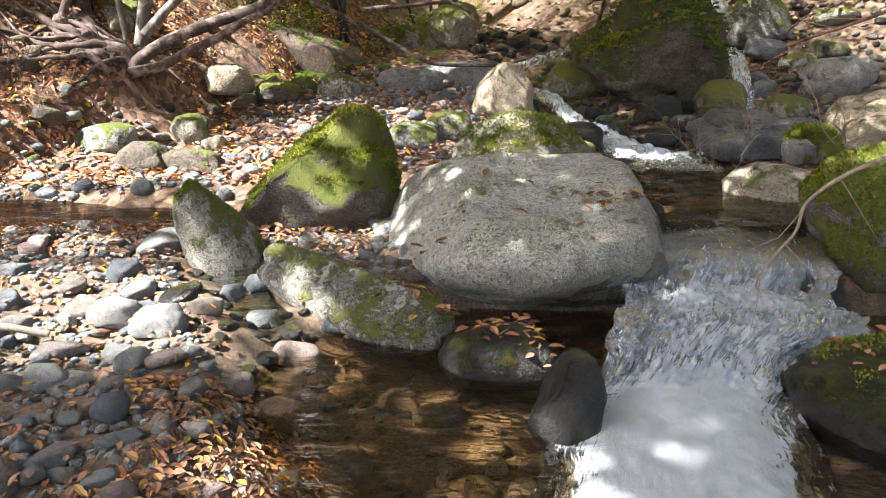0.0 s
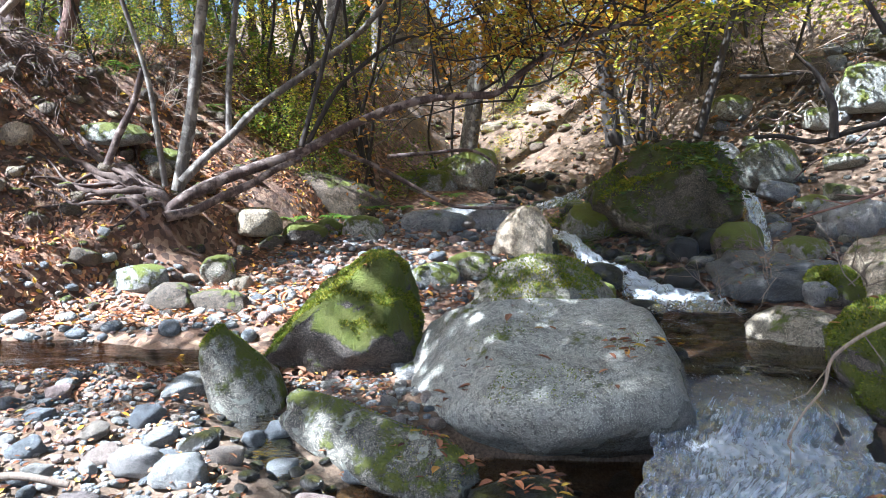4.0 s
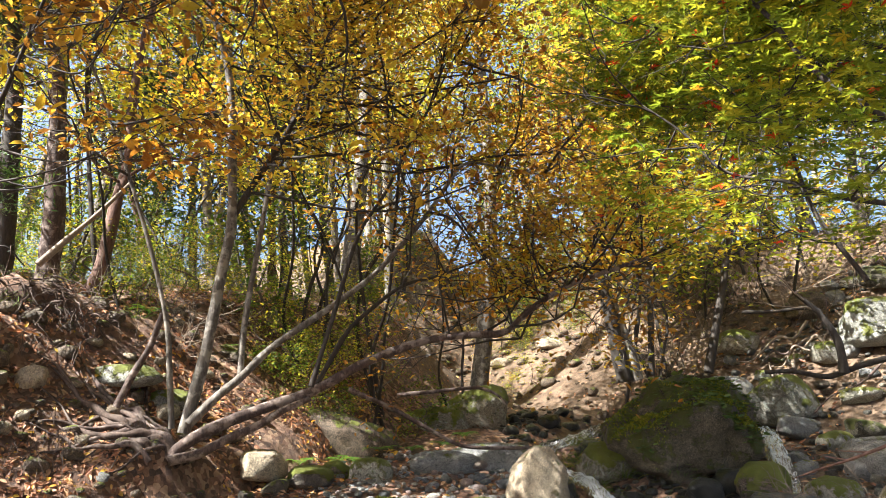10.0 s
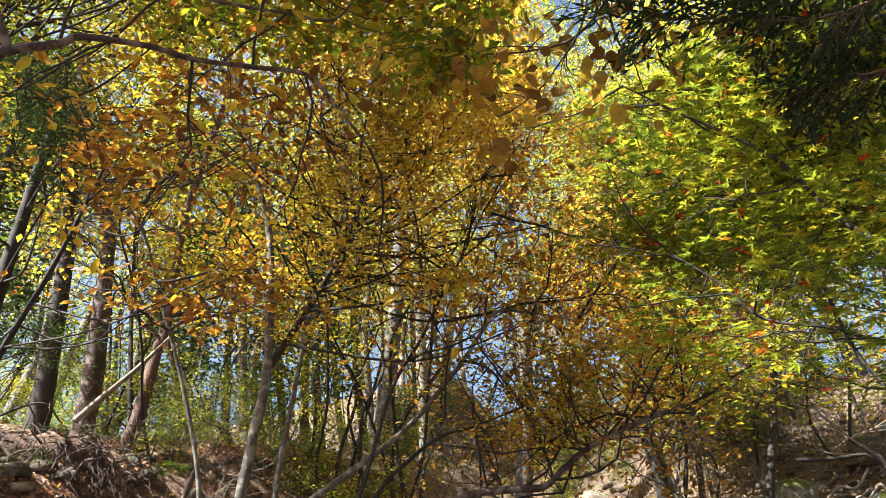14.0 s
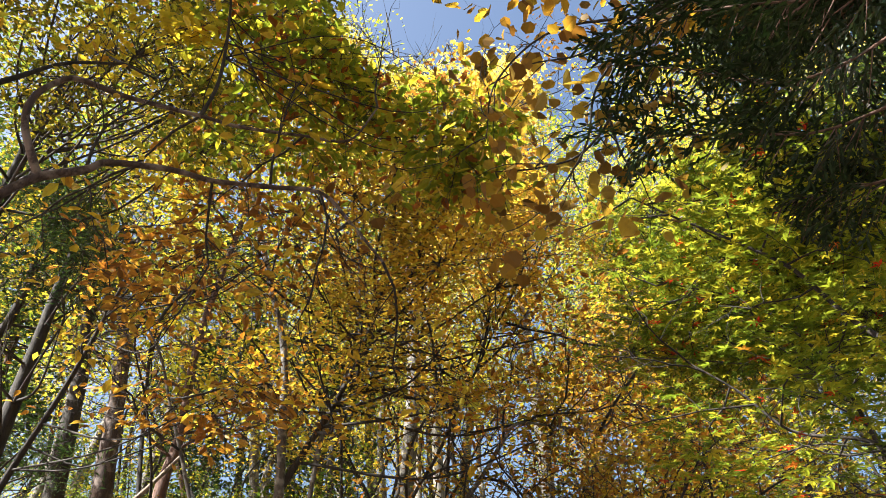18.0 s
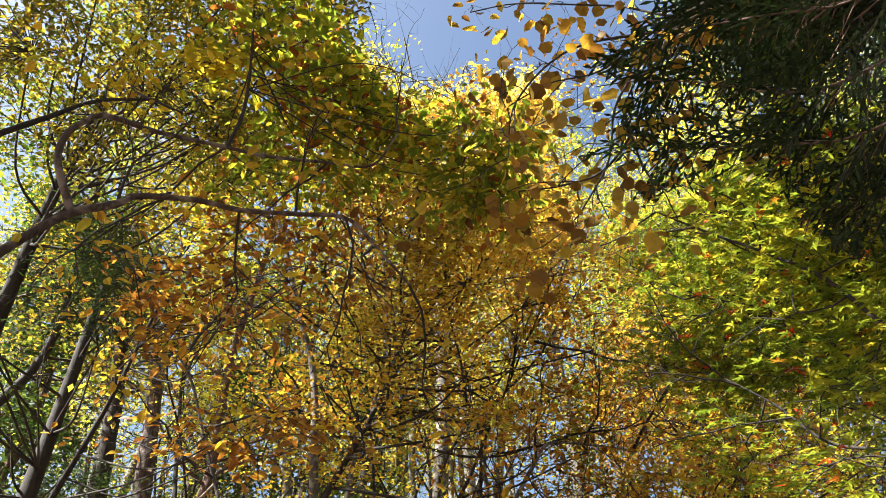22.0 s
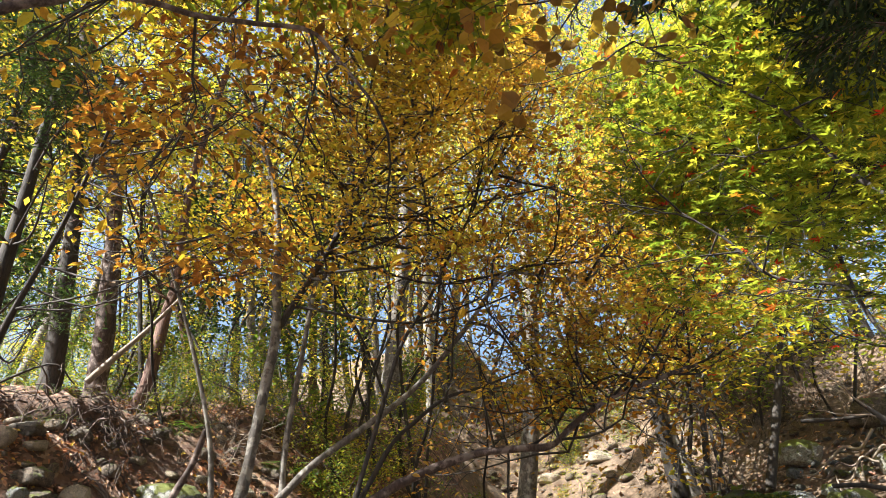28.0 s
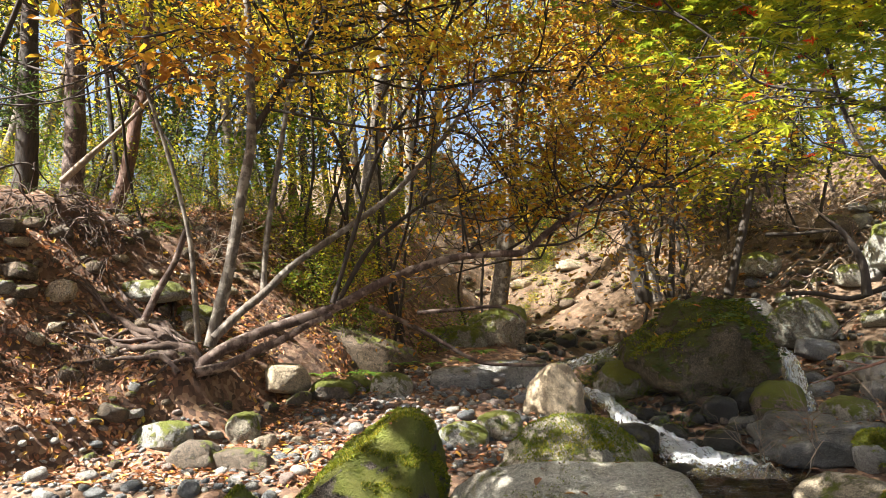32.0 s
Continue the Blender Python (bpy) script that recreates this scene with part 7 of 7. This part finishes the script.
lodged = scatter(260, (-6.0, -1.4), (6.5, 10.2), (0.14, 0.42), lambda x, y: x < -1.6 - 0.2 * (y - 7) and (y < 7.9 or rg.random() < 0.6), [(-4.15, 6.9, 0.5), (-3.05, 7.15, 0.6), (-2.55, 6.75, 0.5), (-2.1, 6.7, 0.6)], 0.55)
lodged.sort(key=lambda q: -q[2])
for k, (x, y, s) in enumerate(lodged[:75]):
    ob = link("rock", (ANGULAR_MESH[k % 4] if y > 7.4 else (ANGULAR_MESH + COBBLE_MESH)[k % 12]).copy(), None)
    kind_ = k % 5 if y < 7.4 else (2, 3, 4)[k % 3]
    ob.data.materials[0] = (M_PLAIN, M_HALF, M_BROWN, M_TAN, M_BROWN)[kind_]
    ob.matrix_basis = pose(x, y, h1(x, y) - 0.15 * s, rg.uniform(-20, 20), rg.uniform(-20, 20), rg.uniform(0, 360)) @ Matrix.Diagonal((s, s, s * 1.1, 1))
    tagged(ob, ("grey rock lodged in the leafy bank", "half mossy rock lodged in the leafy bank", "brown rock lodged in the leafy bank", "tan rock lodged in the leafy bank", "brown rock lodged in the leafy bank")[kind_], "rock", "rocks in the leafy bank")
bed = scatter(900, (-1.2, 2.2), (0.8, 4.2), (0.05, 0.24), lambda x, y: not dry(x, y), [])
joined(bed, "bed_stones", "dark stones on the bed of the lower pool", SMALL, material=M_BED)
bed = scatter(500, (0.8, 3.4), (4.4, 7.6), (0.07, 0.3), lambda x, y: h1(x, y) < 0.36, [])
joined(bed, "bed_stones", "dark stones on the bed of the upper pool", SMALL, material=M_BED)
gorge = scatter(900, (1.2, 3.3), (7.7, 9.3), (0.1, 0.42), lambda x, y: abs(x - np.interp(y, RUN_Y, RUN_X)) > 0.2, [], 0.36)
joined(gorge[::2], "bed_stones", "dark wet stones below the huge boulder", SMALL_ANG, material=M_WET)
joined(gorge[1::2], "bed_stones", "grey stones below the huge boulder", SMALL_ANG, material=M_RUBBLE)
edge = scatter(1300, (0.8, 4.2), (7.4, 13.5), (0.1, 0.5), lambda x, y: 0.25 < abs(x - np.interp(y, RUN_Y, RUN_X)) < 1.5, [], 0.4)
joined(edge, "bed_stones", "dark wet stones along the narrow run", SMALL_ANG, material=M_WET)
trick = scatter(700, (-2.0, -0.1), (3.0, 5.0), (0.06, 0.24), lambda x, y: abs(x - trickle_x(y)) < 0.42, BIG)
joined(trick, "bed_stones", "dark wet cobbles in the trickle", SMALL, material=M_WET)


# ---- fallen leaves ----
def litter(n, xs, ys, size, ok, label, lift=0.012, clump_=0.0):
    x, y = rg.uniform(*xs, n), rg.uniform(*ys, n)
    keep = np.array([ok(a, b) for a, b in zip(x, y)])
    if clump_:
        keep &= fbm(np.stack([x * 1.4, y * 1.4, x * 0], -1), 71, 3) > clump_ - 0.5 + rg.normal(size=n) * 0.25
    x, y = x[keep], y[keep]
    z = height(x, y)
    e = 0.05
    nx_, ny_ = (z - height(x + e, y)) / e, (z - height(x, y + e)) / e
    nrm = np.stack([nx_, ny_, np.ones_like(x)], -1)
    me = leaf_mesh("fallen_leaves", np.stack([x, y, z + lift + rg.random(len(x)) * 0.03], -1), size, rg, OVAL, 0.8, 0.5, 0.0, nrm)
    return tagged(link("fallen_leaves", me, M_LITTER), label, "leaves", kind="stuff")


litter(26000, (-3.2, 0.0), (1.7, 5.1), 0.037, lambda x, y: x < np.interp(y, BED_Y, BED_X) + 0.25 and x < -0.3 and (y < 2.9 or abs(x - trickle_x(y)) > 0.25) and rg.random() < (0.95 if (x > -0.95 + 0.15 * math.sin(9 * y) and y < 2.75) else 0.09 if y < 4.2 else 0.25), "brown and orange fallen leaves on the gravel bank", 0.02)
litter(20000, (-7.0, -1.2), (5.9, 11.5), 0.062, lambda x, y: y > 5.95, "reddish brown leaf litter on the sloping bank", 0.012, 0.25)
litter(1500, (-2.3, 1.0), (6.7, 10.5), 0.07, lambda x, y: True, "fallen leaves among the pale pebbles", 0.05, 0.55)
litter(2600, (2.8, 8.5), (5.2, 13.5), 0.075, lambda x, y: x > 3, "fallen leaves between the rocks", 0.05, 0.4)
litter(9000, (-9, 12), (10.5, 26), 0.08, lambda x, y: True, "fallen leaves on the forest floor", 0.02, 0.3)
litter(700, (-2.0, -0.6), (4.6, 5.4), 0.06, lambda x, y: True, "wet orange leaves along the pool's near shore", 0.03)


def top_of(ob, x, y):
    """Height of a stone's upper side at a place, from its own mesh."""
    m = ob.matrix_basis
    turn = m.to_3x3()
    best = None
    for v in ob.data.vertices:
        nrm = turn @ v.normal
        if nrm.z < 0.35:
            continue
        p = m @ v.co
        d = (p.x - x) ** 2 + (p.y - y) ** 2
        if d < 0.006 and (best is None or d < best[0]):
            best = (d, p.z - (nrm.x * (x - p.x) + nrm.y * (y - p.y)) / nrm.z)
    return best[1] if best else None


def leaves_on(ob, spots, size, label, shape=OVAL, material=None):
    pts = []
    for x, y, r, n in spots:
        for _ in range(n):
            a, q = rg.uniform(0, 6.28), r * math.sqrt(rg.random())
            px, py = x + math.cos(a) * q * 1.3, y + math.sin(a) * q
            z = top_of(ob, px, py)
            if z is not None:
                pts.append((px, py, z + 0.004 + rg.random() * 0.012))
    if pts:
        me = leaf_mesh("leaf_scatter", np.array(pts), size, rg, shape, 0.75, 0.4, 0.0)
        tagged(link("leaf_scatter", me, material or M_LITTER), label, "leaves", kind="stuff")


stones = [o for o in scene.objects if o.name.startswith("boulder")]
bpy.context.view_layer.update()


def stone_at(x, y):
    return min(stones, key=lambda o: (o.location.x - x) ** 2 + (o.location.y - y) ** 2)


leaves_on(stone_at(0.72, 4.42), [(1.12, 4.02, 0.12, 26), (0.14, 4.05, 0.12, 14), (0.5, 4.5, 0.5, 10), (0.75, 4.0, 0.4, 9)], 0.07, "brown leaves lying on the large grey boulder")
leaves_on(stone_at(0.4, 3.16), [(0.45, 3.2, 0.16, 34), (0.55, 3.05, 0.1, 12)], 0.06, "yellow and orange leaves on the wet rock")
leaves_on(stone_at(-0.72, 5.2), [(-0.7, 5.1, 0.4, 7)], 0.07, "single pale leaves on the mossy boulder")
leaves_on(stone_at(-0.36, 3.72), [(0.0, 3.5, 0.16, 40)], 0.06, "dry brown leaves caught on the slab")
leaves_on(stone_at(2.2, 2.68), [(2.1, 2.75, 0.35, 60)], 0.06, "orange leaves on the dark mossy boulder")
leaves_on(stone_at(2.98, 4.25), [(2.85, 4.1, 0.4, 14)], 0.06, "scattered leaves on the moss cushion")
leaves_on(stone_at(1.52, 4.72), [(1.5, 4.72, 0.12, 22)], 0.06, "wet brown leaves caught at the lip")
leaves_on(stone_at(3.0, 9.55), [(3.1, 9.4, 0.75, 420), (3.5, 9.2, 0.45, 420)], 0.07, "green ivy spreading over the boulder's top", ROUND, M_LEAF_IVY)
leaves_on(stone_at(3.72, 7.6), [(3.8, 7.5, 0.7, 60)], 0.06, "fallen leaves on the flat dark boulder")


def moss_on(ob, n, size, seed, least=0.3):
    """Short shoots of moss on a stone's upper side, a part of the stone."""
    r = np.random.default_rng(seed)
    me = ob.data
    co, no = np.empty(len(me.vertices) * 3, dtype=np.float32), np.empty(len(me.vertices) * 3, dtype=np.float32)
    me.vertices.foreach_get("co", co)
    me.vertices.foreach_get("normal", no)
    co, no = co.reshape(-1, 3), no.reshape(-1, 3)
    fc = np.empty(len(me.loops), dtype=np.int32)
    me.loops.foreach_get("vertex_index", fc)
    fc = fc.reshape(-1, 3)
    lie = no[fc].mean(1)[:, 2] + 0.5 * fbm(co[fc].mean(1) * 3.0, seed, 3)
    ok = lie > min(least, np.quantile(lie, 0.95))
    fc = fc[ok][r.integers(0, int(ok.sum()), n)]
    wt = r.dirichlet((1, 1, 1), n)[:, :, None]
    p, q = (co[fc] * wt).sum(1), (no[fc] * wt).sum(1)
    up = q + r.normal(size=(n, 3)) * 0.5
    up /= np.linalg.norm(up, axis=1)[:, None]
    side = np.cross(up, r.normal(size=(n, 3)))
    side /= np.linalg.norm(side, axis=1)[:, None]
    l = size * r.uniform(0.5, 1.3, n)[:, None]
    v = np.stack([p - side * l * 0.28, p + side * l * 0.28, p + up * l], 1).reshape(-1, 3)
    o = link("moss", np_mesh("moss", v, np.arange(3 * n).reshape(-1, 3), False), M_MOSS, ob, "short yellow green moss shoots")
    o["kind"] = "stuff"


moss_on(stone_at(-0.72, 5.12), 15000, 0.02, 1, 0.42)
moss_on(stone_at(2.98, 4.25), 18000, 0.02, 2, -0.1)
moss_on(stone_at(0.92, 6.4), 7000, 0.022, 3, 0.55)
moss_on(stone_at(-0.36, 3.72), 900, 0.012, 4, 0.72)
moss_on(stone_at(-1.1, 4.42), 1500, 0.013, 5, 0.85)
moss_on(stone_at(2.2, 2.68), 2500, 0.014, 6, 0.95)
moss_on(stone_at(3.9, 6.95), 4000, 0.022, 7, 0.2)
moss_on(stone_at(3.0, 9.55), 9000, 0.03, 8, 0.55)
moss_on(stone_at(0.7, 4.42), 900, 0.014, 9, 1.05)


# ---- ferns, grass and small growth ----
def fern(x, y, size, seed, label):
    r = np.random.default_rng(seed)
    t = thing("fern", (x, y, h1(x, y) - 0.02), label, "fern", "ferns on the bank")
    for k in range(8):
        a = 2 * math.pi * k / 8 + r.uniform(-0.3, 0.3)
        L_ = size * r.uniform(0.7, 1.1)
        pts = [np.array([math.cos(a) * L_ * q, math.sin(a) * L_ * q, L_ * (1.1 * q - 0.95 * q * q)]) for q in np.linspace(0, 1, 12)]
        w = Wood()
        w.tube(pts, [0.004, 0.001], 4)
        v, f = list(w.v), list(w.f)
        n = w.n
        side = np.array([-math.sin(a), math.cos(a), 0])
        fw = np.array([math.cos(a), math.sin(a), -0.2])
        for i in range(2, 12):
            l = L_ * 0.24 * math.sin(math.pi * (0.12 + 0.86 * i / 12))
            for s in (-1, 1):
                for h in (0, 0.5):
                    p = pts[i] * (1 - h) + pts[i - 1] * h
                    q = p + side * s * l + fw * l * 0.35
                    b = fw * l * 0.13
                    v.append(np.array([p, p * 0.5 + q * 0.5 + b, q, p * 0.5 + q * 0.5 - b]))
                    f.append(np.array([[n, n + 1, n + 2, n + 3]]))
                    n += 4
        link("frond", np_mesh("frond", np.vstack(v), np.vstack(f)), M_LEAF_FERN, t)


for k, (x, y, s) in enumerate([(-1.25, 9.75, 0.42), (-1.0, 10.0, 0.36), (-1.55, 9.95, 0.32), (-1.95, 9.4, 0.3), (-0.6, 10.4, 0.3), (-3.0, 10.3, 0.5), (-2.6, 10.6, 0.5), (-3.4, 10.8, 0.45), (-3.2, 11.6, 0.5), (-0.1, 10.7, 0.28), (-1.4, 9.2, 0.22), (0.2, 11.2, 0.3), (-4.2, 9.6, 0.3)]):
    fern(x, y, s, 700 + k, "bright green fern with arching fronds among leaf litter")


def tuft(name, x, y, n, length, material, label, spread=0.12, hang=False, seed=0, category="grass", wide=0.003, z=None):
    """Thin blades, stalks or rootlets from one place."""
    r = np.random.default_rng(seed)
    w = Wood()
    z0 = h1(x, y) if z is None else z
    for _ in range(n):
        p = np.array([r.normal() * spread, r.normal() * spread, 0.0])
        d = np.array([r.normal() * 0.6, r.normal() * 0.6 - 0.3 * hang, -0.7 if hang else 1.0])
        L_ = length * r.uniform(0.5, 1.2)
        pts = [p]
        for i in range(4):
            d = unit(d + r.normal(size=3) * 0.28 + np.array([0, 0, -0.28]))
            pts.append(pts[-1] + d * L_ / 4)
        w.tube(pts, [wide, wide * 0.4], 3)
    ob = link(name, w.mesh(name), material)
    ob.location = (x, y, z0)
    return tagged(ob, label, category, kind="stuff")


for k in range(26):
    x = -6.5 + 1.9 * rg.random()
    y = 8.2 + 0.53 * (-(x + 4.9)) * 0.6 + rg.normal() * 0.22
    tuft("hanging_roots", x, y + 0.25, 26, 0.55, M_ROOT, "thin brown roots hanging from the eroded edge", 0.14, True, 800 + k, "roots", 0.006, h1(x, y + 0.3) + 0.05)
# matted roots that overhang the top of the bank
EDGE = np.array([(-7.0, 7.9, 3.0), (-6.3, 8.1, 3.15), (-5.6, 8.45, 3.2), (-5.0, 8.75, 3.1), (-4.6, 8.95, 2.8)])
mat_root = thing("root_mat", EDGE[2], "tangled brown roots and soil overhanging the eroded bank", "roots")
w = Wood()
w.tube(curve_points(EDGE - EDGE[2] + np.array([0, 0.22, -0.12]), 5), [0.3, 0.22], 12, 0.3, 5)
link("soil_edge", w.mesh("soil_edge"), M_SOIL, mat_root)
w = Wood()
line = curve_points(EDGE - EDGE[2], 8)
for k in range(320):
    p = line[rg.integers(len(line))] + rg.normal(size=3) * np.array([0.12, 0.12, 0.07])
    d = unit(np.array([rg.normal() * 0.9, -0.6 + rg.normal() * 0.4, rg.normal() * 0.35]))
    pts, L_ = [p], rg.uniform(0.25, 0.95)
    for q in range(6):
        d = unit(d + rg.normal(size=3) * 0.42 + np.array([0, 0.05, -0.22]))
        pts.append(pts[-1] + d * L_ / 6)
    w.tube(pts, [rg.choice([0.004, 0.006, 0.009, 0.016]), 0.002], 4)
link("root_tangle", w.mesh("root_tangle"), M_ROOT, mat_root)["kind"] = "stuff"
for k in range(9):
    x, y = rg.uniform(-4.9, -3.6), rg.uniform(7.0, 7.5)
    tuft("hanging_roots", x, y, 16, 0.26, M_ROOT, "fine roots and stalks hanging over bare earth", 0.16, True, 860 + k, "roots", 0.004, h1(x, y) + 0.16)
for k in range(40):
    az, d = rg.uniform(-36, -6), rg.uniform(9.8, 14)
    x, y = polar(az, d)
    tuft("grass_tuft", x, y, 30, 0.34, M_LEAF_GREEN, "arching green grass on the forest floor", 0.1, False, 900 + k)
for k in range(26):
    x, y = 2.05 + rg.normal() * 0.35, 10.1 + rg.normal() * 0.5
    tuft("grass_tuft", x, y, 30, 0.3, M_LEAF_GREEN, "green grass and stalks beside the narrow run", 0.1, False, 950 + k, z=h1(x, y) + 0.1)


# ---- dry twigs and brush ----
def bare_shrub(x, y, z, n, length, seed, label, material=M_DRY, lean=(0, 0, 0.8)):
    r = np.random.default_rng(seed)
    t = thing("bare_shrub", (x, y, z), label, "shrub")
    for _ in range(n):
        w, tips = Wood(), []
        grow(r, w, tips, (r.normal() * 0.06, r.normal() * 0.06, 0), np.array(lean) + r.normal(size=3) * 0.5, length * r.uniform(0.6, 1.1), 0.006, 1, 0.0, 0.7, 4, 0.25)
        link("stem", w.mesh("stem"), material, t)
    return t


bare_shrub(2.75, 6.85, 0.5, 8, 0.7, 1, "bare twiggy shrub hanging over the pool", lean=(-0.5, -0.5, 0.3))
bare_shrub(3.2, 6.9, 0.7, 8, 0.7, 2, "dry twiggy shrub on the flat dark boulder", lean=(-0.5, -0.3, 0.5))
bare_shrub(3.9, 6.4, 0.7, 6, 0.8, 3, "thin dry twigs among the rocks", lean=(-0.5, -0.4, 0.5))
for k in range(46):
    x, y = rg.uniform(2.8, 9.0), rg.uniform(12.2, 17.0)
    bare_shrub(x, y, h1(x, y), 6, rg.uniform(0.9, 1.6), 20 + k, "tangle of bare grey brushwood on the slope", (M_BARK_DARK, M_TWIG, M_BARK_DARK, M_DRY)[k % 4], lean=(rg.normal() * 0.5, -0.3, 0.5))
for k in range(14):
    x, y = rg.uniform(-5.8, -3.2), rg.uniform(8.8, 10.8)
    bare_shrub(x, y, h1(x, y), 5, rg.uniform(0.6, 1.2), 60 + k, "bare twigs and brushwood on top of the bank", M_DRY if k % 2 else M_TWIG, lean=(0.3, -0.3, 0.7))
for k in range(16):
    x, y = rg.uniform(4.2, 8.0), rg.uniform(10.2, 12.2)
    a = rg.uniform(0, 3.14)
    L_ = rg.uniform(0.8, 2.2)
    pts = []
    for q in np.linspace(-0.5, 0.5, 6):
        px, py = x + math.cos(a) * L_ * q, y + math.sin(a) * L_ * q * 0.5
        pts.append((px, py, h1(px, py) + 0.28 + rg.normal() * 0.08))
    t = thing("dead_branch", pts[0], "grey dead branch lying on the rocks", "branch", "dead branches on the rocks")
    stem_part("limb", t, pts, rg.uniform(0.02, 0.05), 0.012, M_BARK_LOG if k % 2 else M_DRY, 6)
twig = thing("bare_twig", TWIG[0], "crooked bare twig hanging over the cascade", "twig")
stem_part("limb", twig, TWIG, 0.009, 0.003, M_DRY, 6)
w, tips = Wood(), []
for p in along(TWIG, (0.2, 0.4, 0.6, 0.8)):
    grow(rg, w, tips, np.array(p) - np.array(TWIG[0]), rg.normal(size=3), 0.25, 0.003, 0)
link("branchwork", w.mesh("branchwork"), M_DRY, twig)["kind"] = "stuff"
t = thing("driftwood", (-1.75, 3.02, h1(-1.75, 3.02)), "bleached driftwood stick on the cobbles", "driftwood")
stem_part("limb", t, [(-2.1, 3.0, h1(-2.1, 3.0) + 0.1), (-1.85, 3.02, h1(-1.85, 3.02) + 0.12), (-1.62, 3.06, h1(-1.62, 3.06) + 0.1)], 0.025, 0.015, M_DRY, 7)
